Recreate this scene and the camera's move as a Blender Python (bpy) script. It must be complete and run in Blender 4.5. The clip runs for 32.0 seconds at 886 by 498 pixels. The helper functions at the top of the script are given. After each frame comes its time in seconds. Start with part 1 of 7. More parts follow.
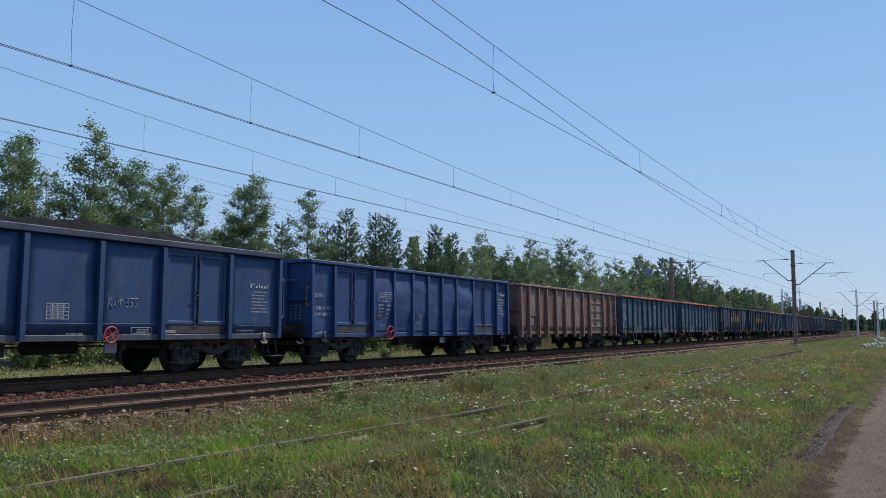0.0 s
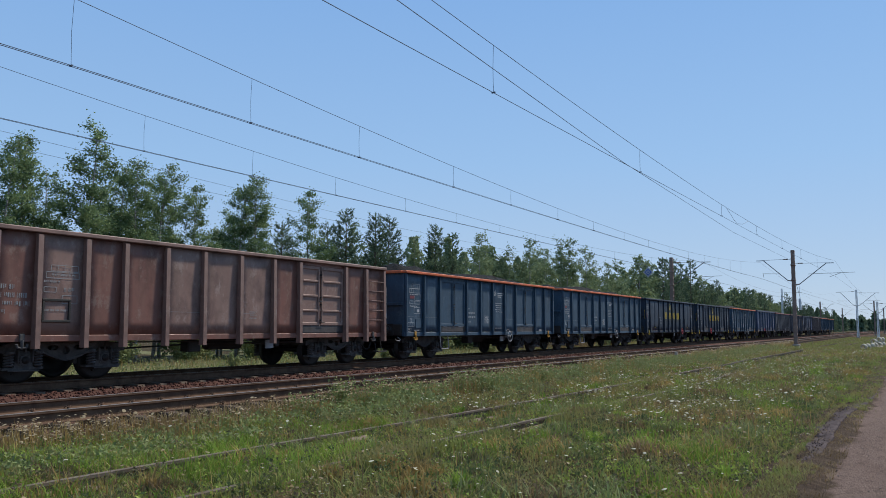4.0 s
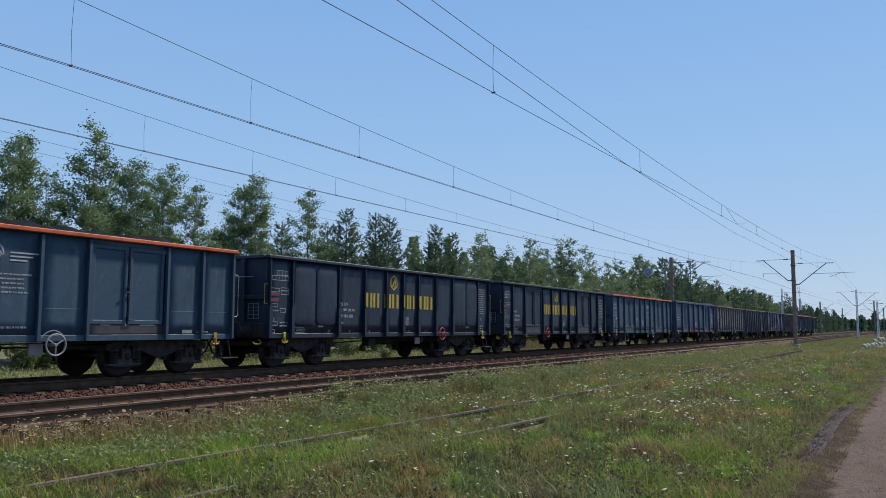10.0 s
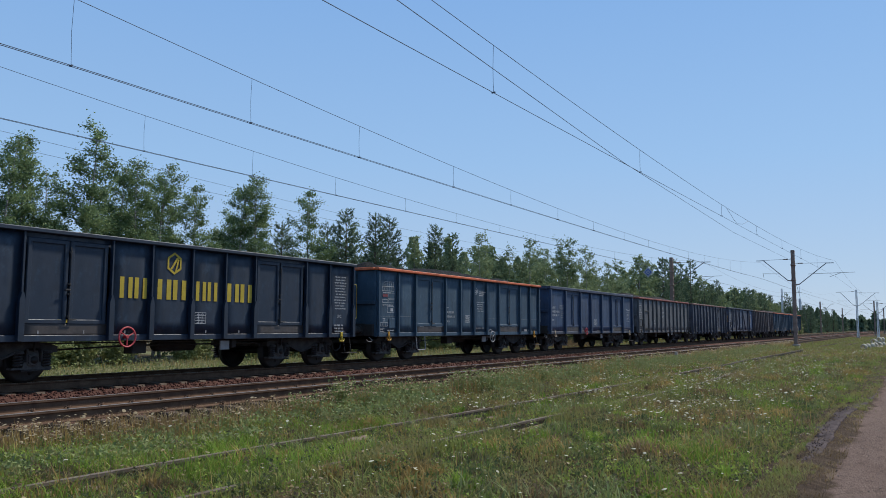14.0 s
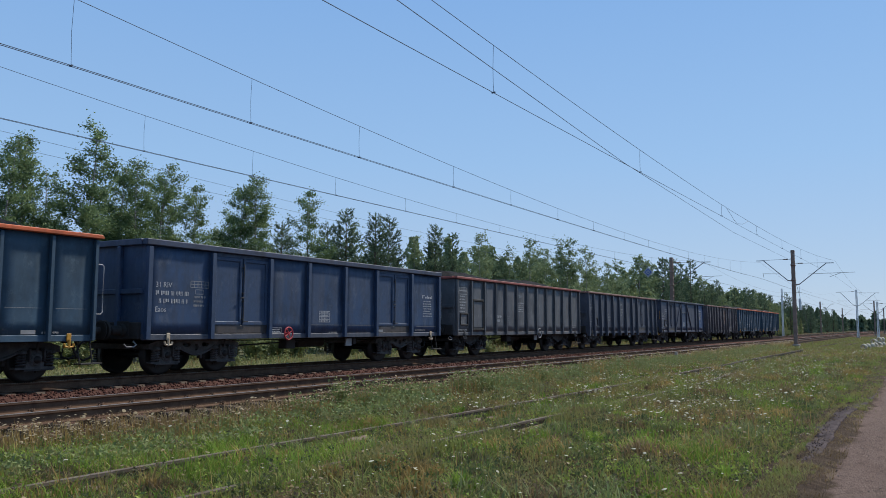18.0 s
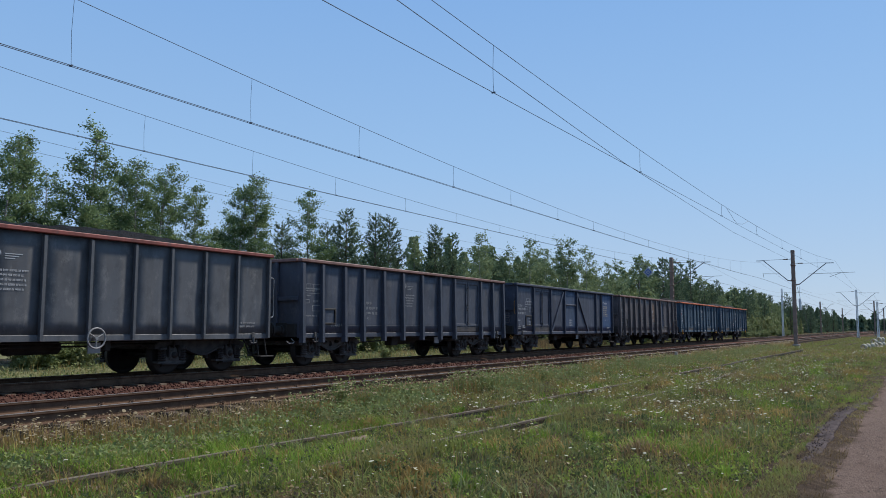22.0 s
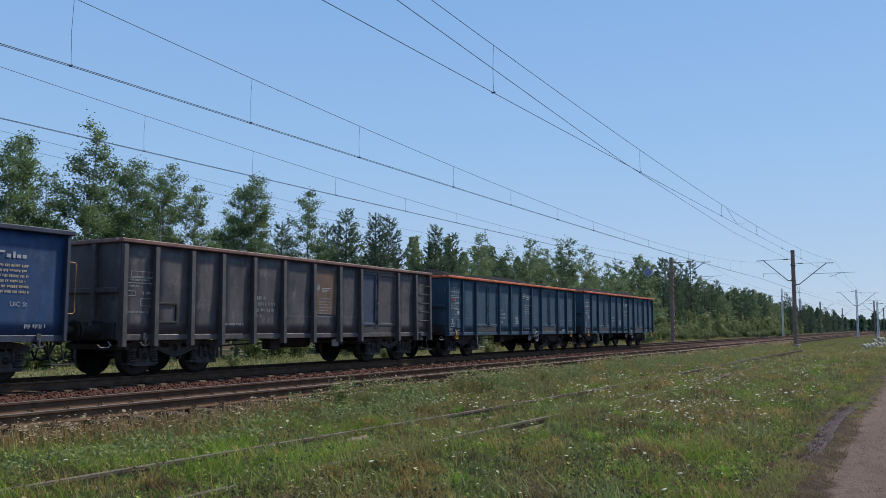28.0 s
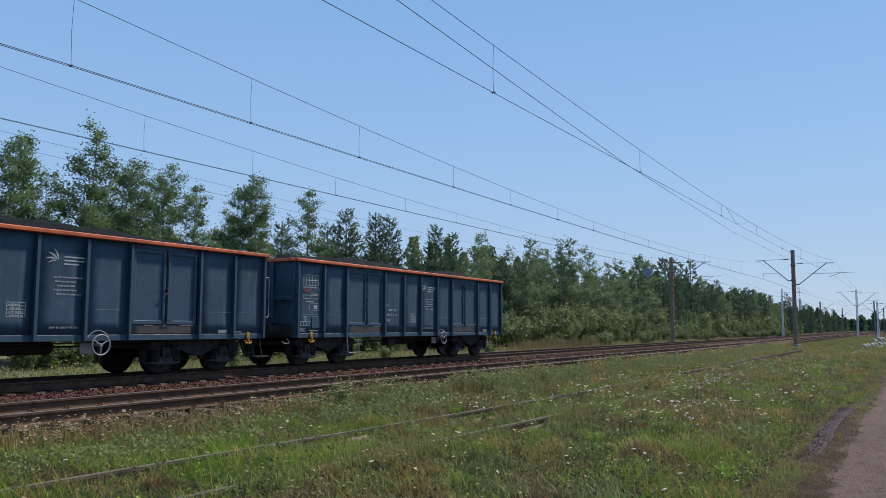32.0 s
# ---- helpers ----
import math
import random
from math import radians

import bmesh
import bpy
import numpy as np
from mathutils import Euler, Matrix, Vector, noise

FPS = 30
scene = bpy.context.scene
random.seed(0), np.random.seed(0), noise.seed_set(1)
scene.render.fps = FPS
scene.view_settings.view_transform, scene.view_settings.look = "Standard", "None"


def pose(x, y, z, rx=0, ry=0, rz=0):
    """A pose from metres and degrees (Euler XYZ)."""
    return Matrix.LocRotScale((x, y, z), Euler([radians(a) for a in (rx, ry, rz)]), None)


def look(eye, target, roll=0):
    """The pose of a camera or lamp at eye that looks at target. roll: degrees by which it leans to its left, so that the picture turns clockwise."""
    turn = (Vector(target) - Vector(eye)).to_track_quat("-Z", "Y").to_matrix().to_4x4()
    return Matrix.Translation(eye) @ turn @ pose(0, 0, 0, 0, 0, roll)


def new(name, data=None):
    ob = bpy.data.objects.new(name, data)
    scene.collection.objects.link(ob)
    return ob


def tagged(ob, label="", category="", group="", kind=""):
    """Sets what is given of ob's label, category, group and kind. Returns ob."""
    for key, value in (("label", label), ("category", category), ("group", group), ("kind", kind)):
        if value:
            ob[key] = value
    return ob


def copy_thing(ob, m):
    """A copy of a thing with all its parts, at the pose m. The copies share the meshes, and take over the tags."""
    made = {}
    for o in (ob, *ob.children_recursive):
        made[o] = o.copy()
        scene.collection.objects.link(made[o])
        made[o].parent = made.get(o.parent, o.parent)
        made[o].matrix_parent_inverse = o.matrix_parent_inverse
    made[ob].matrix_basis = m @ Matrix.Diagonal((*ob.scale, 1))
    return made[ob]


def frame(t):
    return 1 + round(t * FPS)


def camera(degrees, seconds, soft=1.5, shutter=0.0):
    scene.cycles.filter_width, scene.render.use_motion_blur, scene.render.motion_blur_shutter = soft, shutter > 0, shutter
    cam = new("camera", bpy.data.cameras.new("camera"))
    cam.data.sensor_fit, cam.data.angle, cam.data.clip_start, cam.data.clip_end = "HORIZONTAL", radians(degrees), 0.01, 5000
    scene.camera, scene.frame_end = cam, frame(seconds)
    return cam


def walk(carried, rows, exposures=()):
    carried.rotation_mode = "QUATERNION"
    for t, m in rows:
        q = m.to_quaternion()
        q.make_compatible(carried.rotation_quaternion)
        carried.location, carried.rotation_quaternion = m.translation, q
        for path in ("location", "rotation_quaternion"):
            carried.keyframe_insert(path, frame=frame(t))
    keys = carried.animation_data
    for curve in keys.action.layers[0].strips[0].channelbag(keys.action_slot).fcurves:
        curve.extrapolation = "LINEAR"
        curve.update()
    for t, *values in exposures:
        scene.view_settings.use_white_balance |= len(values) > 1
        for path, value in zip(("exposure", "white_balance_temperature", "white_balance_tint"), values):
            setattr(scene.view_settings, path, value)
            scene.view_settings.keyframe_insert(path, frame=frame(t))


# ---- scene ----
# ---- camera: a phone held still beside a dirt road, rail top is z = 0 ----
EYE = (0.0, -16.168, 1.136)
AIM = (EYE[0] + math.cos(0.0973) * math.cos(0.5301), EYE[1] + math.cos(0.0973) * math.sin(0.5301), EYE[2] + math.sin(0.0973))
cam = camera(57.97, 32.0, soft=0.6, shutter=0.08)
walk(cam, [(0.0, look(EYE, AIM, 0.2)), (32.0, look(EYE, AIM, 0.2))])
scene.view_settings.exposure = 0.0

# ---- sky and sun ----
SUN_ELEVATION, SUN_TURN = 52.0, 337.0   # degrees; turn: 0 along +X, 90 along +Y
world = bpy.data.worlds.new("sky")
scene.world = world
world.use_nodes = True
wn = world.node_tree.nodes
sky = wn.new("ShaderNodeTexSky")
sky.sky_type, sky.sun_disc = "NISHITA", False
sky.sun_elevation, sky.sun_rotation = radians(SUN_ELEVATION), radians(90.0 - SUN_TURN)
sky.air_density, sky.dust_density, sky.ozone_density = 1.0, 0.1, 4.0
# thin summer haze: pale towards the horizon, deeper blue above
height = wn.new("ShaderNodeSeparateXYZ")
world.node_tree.links.new(wn.new("ShaderNodeTexCoord").outputs["Generated"], height.inputs[0])
tone = None
for low, high, below, above in ((0.0, 0.20, (2.85, 3.62, 4.75), (2.02, 3.32, 5.20)), (0.20, 0.42, None, (1.42, 2.74, 5.05)), (0.0, 1.0, None, None)):
    blend = wn.new("ShaderNodeMix")
    blend.data_type = "RGBA"
    if above:
        step = wn.new("ShaderNodeMapRange")
        step.inputs["From Min"].default_value, step.inputs["From Max"].default_value = low, high
        world.node_tree.links.new(height.outputs[2], step.inputs["Value"])
        world.node_tree.links.new(step.outputs[0], blend.inputs["Factor"])
        blend.inputs[7].default_value = (*above, 1)
    else:
        blend.inputs["Factor"].default_value = 0.10
        world.node_tree.links.new(sky.outputs[0], blend.inputs[7])
    if tone is None:
        blend.inputs[6].default_value = (*below, 1)
    else:
        world.node_tree.links.new(tone, blend.inputs[6])
    tone = blend.outputs[2]
world.node_tree.links.new(tone, wn["Background"].inputs[0])
wn["Background"].inputs[1].default_value = 0.154
sun_data = bpy.data.lights.new("sun", "SUN")
sun_data.energy, sun_data.angle, sun_data.color = 4.6, radians(4.0), (1.0, 0.93, 0.83)
sun_dir = Vector((math.cos(radians(SUN_ELEVATION)) * math.cos(radians(SUN_TURN)), math.cos(radians(SUN_ELEVATION)) * math.sin(radians(SUN_TURN)), math.sin(radians(SUN_ELEVATION))))
sun = new("sun", sun_data)
sun.matrix_world = look(sun_dir * 300, (0, 0, 0))


# ---- materials ----
def material(name, build, rough=0.8, metal=0.0):
    m = bpy.data.materials.new(name)
    m.use_nodes = True
    nt = m.node_tree
    bsdf = nt.nodes["Principled BSDF"]
    bsdf.inputs["Roughness"].default_value = rough
    bsdf.inputs["Metallic"].default_value = metal
    build(nt, bsdf)
    return m


def coords(nt, stretch=(1, 1, 1), generated="Object"):
    tc = nt.nodes.new("ShaderNodeTexCoord")
    mp = nt.nodes.new("ShaderNodeMapping")
    mp.inputs["Scale"].default_value = stretch
    nt.links.new(tc.outputs[generated], mp.inputs["Vector"])
    return mp.outputs[0]


def noise_tex(nt, vec, scale, detail=4.0, rough=0.6):
    n = nt.nodes.new("ShaderNodeTexNoise")
    n.inputs["Scale"].default_value, n.inputs["Detail"].default_value, n.inputs["Roughness"].default_value = scale, detail, rough
    nt.links.new(vec, n.inputs["Vector"])
    return n.outputs["Fac"]


def ramp(nt, fac, lo, hi, a=0.0, b=1.0):
    r = nt.nodes.new("ShaderNodeMapRange")
    r.inputs["From Min"].default_value, r.inputs["From Max"].default_value = lo, hi
    r.inputs["To Min"].default_value, r.inputs["To Max"].default_value = a, b
    nt.links.new(fac, r.inputs["Value"])
    return r.outputs[0]


def mix(nt, fac, a, b, blend="MIX"):
    m = nt.nodes.new("ShaderNodeMix")
    m.data_type, m.blend_type = "RGBA", blend
    for sock, v in ((m.inputs["Factor"], fac), (m.inputs[6], a), (m.inputs[7], b)):
        if isinstance(v, (int, float)):
            sock.default_value = v
        elif isinstance(v, tuple):
            sock.default_value = (*v[:3], 1)
        else:
            nt.links.new(v, sock)
    return m.outputs[2]


def bump(nt, bsdf, height, strength=0.3, distance=0.02):
    b = nt.nodes.new("ShaderNodeBump")
    b.inputs["Strength"].default_value, b.inputs["Distance"].default_value = strength, distance
    nt.links.new(height, b.inputs["Height"])
    nt.links.new(b.outputs[0], bsdf.inputs["Normal"])


def two_tone(name, a, b, scale, rough=0.85, metal=0.0, fine=None, relief=0.3, depth=0.01, stretch=(1, 1, 1), lo=0.35, hi=0.65):
    """A surface that wanders between two colours, with fine grain and relief."""
    def build(nt, bsdf):
        v = coords(nt, stretch)
        c = mix(nt, ramp(nt, noise_tex(nt, v, scale), lo, hi), a, b)
        g = noise_tex(nt, v, fine or scale * 9, 3)
        c = mix(nt, ramp(nt, g, 0.3, 0.7, 0.0, 0.35), c, tuple(x * 0.55 for x in a))
        nt.links.new(c, bsdf.inputs["Base Color"])
        bump(nt, bsdf, g, relief, depth)
    return material(name, build, rough, metal)


def paint(name, colour, dust=(0.055, 0.052, 0.050), dusty=0.35, rust=0.2, rough=0.55, fade=None):
    """Wagon paint: faded patches, grime streaks that run down, rust blooms, chips."""
    def build(nt, bsdf):
        v = coords(nt)
        streak = noise_tex(nt, coords(nt, (5.0, 5.0, 0.55)), 1.2, 5)
        patch = noise_tex(nt, v, 0.55, 3)
        c = mix(nt, ramp(nt, patch, 0.35, 0.68, 0.0, 0.8), colour, fade or tuple(min(1, x * 1.3 + 0.005) for x in colour))
        c = mix(nt, ramp(nt, streak, 0.42, 0.75, 0.0, dusty), c, dust)
        c = mix(nt, ramp(nt, noise_tex(nt, v, 7.0, 5, 0.7), 0.56, 0.8, 0.0, dusty), c, tuple(x * 0.5 for x in dust))
        c = mix(nt, ramp(nt, noise_tex(nt, coords(nt, (1.0, 1.0, 0.6)), 1.5, 8, 0.7), 0.47, 0.64, 0.0, min(1.0, 0.42 + 0.62 * dusty)), c, tuple(x * 0.42 for x in colour))
        scuff = noise_tex(nt, coords(nt, (1.6, 1.6, 1.0)), 2.1, 9, 0.78)
        c = mix(nt, ramp(nt, scuff, 0.54, 0.64, 0.0, 0.40 + 0.5 * dusty), c, tuple(x * 1.45 for x in dust))
        spots = noise_tex(nt, v, 3.4, 8, 0.75)
        c = mix(nt, ramp(nt, spots, 0.68 - 0.12 * rust, 0.72 - 0.10 * rust, 0.0, min(1.0, 0.2 + rust)), c, (0.10, 0.045, 0.025))
        nt.links.new(c, bsdf.inputs["Base Color"])
        nt.links.new(ramp(nt, streak, 0.3, 0.7, rough - 0.1, rough + 0.25), bsdf.inputs["Roughness"])
        bump(nt, bsdf, noise_tex(nt, v, 2.2, 3), 0.25, 0.03)
    return material(name, build, rough)


def leafy(name, a, b, c=None, scale=0.7, gloss=0.2):
    def build(nt, bsdf):
        v = coords(nt)
        geo = nt.nodes.new("ShaderNodeNewGeometry")
        col = mix(nt, geo.outputs["Random Per Island"], a, b)
        col = mix(nt, ramp(nt, noise_tex(nt, v, scale, 3), 0.4, 0.65), col, c or tuple(x * 0.7 for x in a))
        nt.links.new(col, bsdf.inputs["Base Color"])
        bsdf.inputs["Specular IOR Level"].default_value = gloss
        tr = nt.nodes.new("ShaderNodeBsdfTranslucent")
        nt.links.new(col, tr.inputs["Color"])
        ms = nt.nodes.new("ShaderNodeMixShader")
        ms.inputs[0].default_value = 0.35
        out = nt.nodes["Material Output"]
        nt.links.new(bsdf.outputs[0], ms.inputs[1])
        nt.links.new(tr.outputs[0], ms.inputs[2])
        nt.links.new(ms.outputs[0], out.inputs["Surface"])
    return material(name, build, 0.7)


def plain(name, colour, rough=0.6, metal=0.0):
    return two_tone(name, colour, tuple(x * 0.8 for x in colour), 6.0, rough, metal, 40.0, 0.08, 0.004)


M = {
    "slate_orange": paint("grey blue paint", (0.0202, 0.0530, 0.0875), dust=(0.0490, 0.0795, 0.1015), rough=0.6, dusty=0.25, rust=0.0),
    "orange": paint("orange paint", (0.50, 0.105, 0.028), dusty=0.35, rust=0.05),
    "black": paint("black blue paint", (0.0045, 0.0145, 0.0324), dust=(0.0169, 0.0362, 0.0619), dusty=0.3, rust=0.0, rough=0.5),
    "blue": paint("blue paint", (0.0108, 0.0470, 0.1411), fade=(0.0180, 0.0553, 0.1254), dust=(0.0360, 0.0608, 0.1035), dusty=0.35, rust=0.02),
    "blue_worn": paint("worn slate blue paint", (0.0228, 0.0464, 0.0966), fade=(0.0156, 0.0535, 0.1320), dust=(0.0480, 0.0619, 0.0885), dusty=0.5, rust=0.15),
    "blue_rim": paint("faded blue paint", (0.0312, 0.0461, 0.0868), dusty=0.5, rust=0.1),
    "deep_blue": paint("deep blue paint", (0.0076, 0.0415, 0.1391), dust=(0.0346, 0.0663, 0.1149), dusty=0.35, rust=0.05),
    "brown": paint("red brown paint", (0.1586, 0.0635, 0.0442), dust=(0.1708, 0.1207, 0.0965), dusty=0.35, rust=0.15),
    "brown_light": paint("faded brown paint", (0.2013, 0.1168, 0.0911), dust=(0.2196, 0.1651, 0.1407), dusty=0.4, rust=0.2),
    "grey": paint("grey paint", (0.0755, 0.0801, 0.0890), dust=(0.1226, 0.1194, 0.1177), dusty=0.3, rust=0.1),
    "grey_dark": paint("dark grey paint", (0.0428, 0.0512, 0.0732), dust=(0.0762, 0.0759, 0.0788), dusty=0.3, rust=0.1),
    "red_rim": paint("dull red paint", (0.24, 0.055, 0.04), dusty=0.4, rust=0.3),
    "faded_rim": paint("faded red paint", (0.20, 0.10, 0.08), dusty=0.4, rust=0.3),
    "slate": paint("slate blue paint", (0.0290, 0.0373, 0.0628), dust=(0.0660, 0.0702, 0.0853), dusty=0.35, rust=0.15),
    "rusty": paint("rusty grey brown paint", (0.0577, 0.0521, 0.0598), dust=(0.1151, 0.0946, 0.0931), fade=(0.1091, 0.0883, 0.0881), dusty=0.5, rust=0.6),
    "bogie": two_tone("dusty cast steel", (0.0432, 0.0420, 0.0420), (0.1020, 0.0960, 0.0912), 5.0, 0.9, 0.0, 25.0, 0.3, 0.01),
    "bogie_dark": two_tone("sooty cast steel", (0.0192, 0.0192, 0.0208), (0.0544, 0.0512, 0.0496), 5.0, 0.85, 0.0, 25.0, 0.3, 0.01),
    "spring": two_tone("dusty spring steel", (0.0575, 0.0563, 0.0563), (0.1207, 0.1150, 0.1104), 6.0, 0.7, 0.0, 25.0, 0.1, 0.005),
    "iron": two_tone("dusty black iron", (0.0117, 0.0117, 0.0117), (0.0286, 0.0260, 0.0234), 3.0, 0.8, 0.0, 25.0, 0.3, 0.01),
    "wheel": two_tone("dark wheel steel", (0.010, 0.009, 0.009), (0.020, 0.017, 0.015), 4.0, 0.6, 0.3, 30.0),
    "tread": two_tone("polished tread steel", (0.30, 0.29, 0.28), (0.2, 0.19, 0.18), 8.0, 0.3, 1.0),
    "coal": two_tone("coal", (0.006, 0.006, 0.006), (0.014, 0.013, 0.013), 6.0, 0.75, 0.0, 30.0, 0.8, 0.05),
    "white": plain("white lettering paint", (0.42, 0.43, 0.44)),
    "pale": plain("faded lettering paint", (0.27, 0.27, 0.27)),
    "yellow": plain("yellow lettering paint", (0.50, 0.36, 0.025)),
    "hook": plain("yellow hook paint", (0.50, 0.25, 0.025)),
    "red": plain("red wheel paint", (0.50, 0.05, 0.06)),
    "sign_red": plain("red sign paint", (0.17, 0.035, 0.045)),
    "rail_head": two_tone("polished rail head", (0.2480, 0.2280, 0.2080), (0.1760, 0.1600, 0.1440), 5.0, 0.45, 0.25),
    "rail": two_tone("rusty rail steel", (0.0883, 0.0534, 0.0367), (0.1435, 0.0914, 0.0616), 4.0, 0.85, 0.0, 40.0, 0.3),
    "old_rail": two_tone("weathered rail steel", (0.111, 0.086, 0.065), (0.195, 0.159, 0.127), 3.0, 0.85, 0.0, 40.0, 0.3),
    "concrete": two_tone("weathered concrete", (0.26, 0.23, 0.19), (0.36, 0.33, 0.29), 2.5, 0.9, 0.0, 30.0, 0.4),
    "sleeper": two_tone("brown stained concrete", (0.095, 0.070, 0.052), (0.162, 0.124, 0.095), 2.5, 0.9, 0.0, 25.0, 0.4),
    "ballast": two_tone("red brown ballast", (0.085, 0.042, 0.034), (0.155, 0.082, 0.062), 5.0, 0.95, 0.0, 30.0, 1.0, 0.06),
    "mast": two_tone("rust brown steel", (0.1885, 0.1232, 0.0943), (0.2755, 0.1958, 0.1595), 2.0, 0.8, 0.0, 20.0, 0.2),
    "galv": two_tone("galvanised steel", (0.7500, 0.7625, 0.7500), (0.6000, 0.6125, 0.6125), 3.0, 0.6, 0.1, 25.0, 0.1),
    "arm": two_tone("dull steel tube", (0.13, 0.135, 0.15), (0.19, 0.19, 0.2), 3.0, 0.6, 0.3, 25.0, 0.1),
    "insulator": plain("brown glazed porcelain", (0.1100, 0.0660, 0.0550), 0.25),
    "wire": plain("weathered copper wire", (0.085, 0.115, 0.165), 0.55),
    "sign_blue": plain("blue enamel", (0.07, 0.15, 0.45)),
    "tyre": two_tone("whitewashed rubber", (0.60, 0.52, 0.38), (0.42, 0.35, 0.24), 5.0, 0.9),
    "sill": paint("rusty dark sill paint", (0.045, 0.038, 0.036), dust=(0.07, 0.055, 0.048), dusty=0.5, rust=0.3),
    "bark": two_tone("birch bark", (0.42, 0.40, 0.37), (0.10, 0.09, 0.08), 5.0, 0.9, 0.0, 20.0, 0.4, 0.01, (1, 1, 3)),
    "pine_bark": two_tone("pine bark", (0.12, 0.075, 0.05), (0.07, 0.05, 0.04), 6.0, 0.95, 0.0, 25.0, 0.6, 0.02, (1, 1, 0.3)),
    "birch_leaf": leafy("birch leaves", (0.1154, 0.1826, 0.0784), (0.2800, 0.3539, 0.1646)),
    # paler, flatter copy of birch_leaf: distance haze is put into the leaf colour
    "hazed_leaf": leafy("birch leaves with haze in the colour", (0.162, 0.218, 0.106), (0.280, 0.325, 0.162), (0.146, 0.202, 0.106), 0.25),
    "cream": plain("cream lettering paint", (0.50, 0.40, 0.27)),
    # green raised above leaf tone: the veil of haze is part of the colour
    "bush_leaf": leafy("bush leaves", (0.165, 0.215, 0.088), (0.259, 0.303, 0.132), (0.220, 0.220, 0.099), 0.35),
    "needle": leafy("pine needles", (0.089, 0.140, 0.084), (0.171, 0.228, 0.133)),
    "grass": leafy("grass blades", (0.1149, 0.1596, 0.0408), (0.3372, 0.3572, 0.1083), (0.2698, 0.2128, 0.1007), 0.5, 0.05),
    "herb": leafy("clover and herb leaves", (0.112, 0.179, 0.045), (0.280, 0.336, 0.098), (0.252, 0.182, 0.091), 0.9, 0.05),
    "herb_dark": leafy("dull dark herb leaves", (0.063, 0.102, 0.042), (0.143, 0.173, 0.068), (0.158, 0.112, 0.072), 0.9, 0.05),
    "herb_light": leafy("bright yellow green herb leaves", (0.224, 0.305, 0.055), (0.402, 0.460, 0.115), None, 0.9, 0.05),
    "dry": leafy("dry grass stalks", (0.330, 0.226, 0.083), (0.506, 0.374, 0.143), None, 0.7, 0.05),
    "flower": plain("cream flower heads", (0.44, 0.42, 0.29), 0.95),
}


def build_ground(nt, bsdf):
    v = coords(nt)
    c = mix(nt, ramp(nt, noise_tex(nt, v, 0.35, 6), 0.38, 0.62), (0.055, 0.045, 0.020), (0.090, 0.066, 0.036))
    c = mix(nt, ramp(nt, noise_tex(nt, v, 3.0, 6), 0.45, 0.75), c, (0.085, 0.062, 0.034))
    c = mix(nt, ramp(nt, noise_tex(nt, v, 40.0, 4), 0.35, 0.65, 0.0, 0.6), c, (0.034, 0.028, 0.016))
    nt.links.new(c, bsdf.inputs["Base Color"])
    bump(nt, bsdf, noise_tex(nt, v, 30.0, 5), 0.9, 0.06)


def build_dirt(nt, bsdf):
    v = coords(nt, (0.5, 1, 1))
    c = mix(nt, ramp(nt, noise_tex(nt, v, 1.1, 6), 0.35, 0.65), (0.165, 0.112, 0.088), (0.235, 0.165, 0.132))
    tracks = noise_tex(nt, coords(nt, (0.10, 4.0, 1)), 1.6, 4)
    c = mix(nt, ramp(nt, tracks, 0.45, 0.7, 0.0, 0.6), c, (0.185, 0.132, 0.108))
    c = mix(nt, ramp(nt, noise_tex(nt, v, 9.0, 6, 0.7), 0.5, 0.72, 0.0, 0.8), c, (0.085, 0.060, 0.046))
    c = mix(nt, ramp(nt, noise_tex(nt, coords(nt, (0.6, 7.0, 1)), 3.0, 5, 0.7), 0.5, 0.7, 0.0, 0.55), c, (0.235, 0.165, 0.130))
    c = mix(nt, ramp(nt, noise_tex(nt, v, 60.0, 4), 0.40, 0.66, 0.0, 0.6), c, (0.090, 0.066, 0.052))
    sep = nt.nodes.new("ShaderNodeSeparateXYZ")
    nt.links.new(coords(nt), sep.inputs[0])
    wob = nt.nodes.new("ShaderNodeMath")
    wob.operation = "ADD"
    nt.links.new(sep.outputs[1], wob.inputs[0])
    nt.links.new(ramp(nt, noise_tex(nt, coords(nt), 2.5, 5), 0.3, 0.7, -0.14, 0.14), wob.inputs[1])
    soil = mix(nt, ramp(nt, noise_tex(nt, coords(nt, (2.2, 0.7, 1)), 5.0, 6, 0.7), 0.38, 0.62), (0.060, 0.040, 0.028), (0.125, 0.086, 0.060))
    soil = mix(nt, ramp(nt, noise_tex(nt, v, 45.0, 4), 0.42, 0.64, 0.0, 0.7), soil, (0.042, 0.032, 0.020))
    c = mix(nt, ramp(nt, wob.outputs[0], -15.45, -15.36), c, soil)   # bare soil at the verge
    nt.links.new(c, bsdf.inputs["Base Color"])
    bump(nt, bsdf, noise_tex(nt, v, 22.0, 6, 0.75), 0.9, 0.06)


M["ground"] = material("meadow soil", build_ground, 0.95)
M["dirt"] = material("sandy dirt", build_dirt, 0.95)
M["pebble"] = two_tone("pale pebbles", (0.20, 0.16, 0.13), (0.30, 0.26, 0.22), 8.0, 0.9, 0.0, 30.0, 0.04, 0.002)
M["crust"] = two_tone("dark crumbled asphalt", (0.0600, 0.0465, 0.0440), (0.1200, 0.0940, 0.0890), 9.0, 0.98, 0.0, 60.0, 0.35, 0.012)
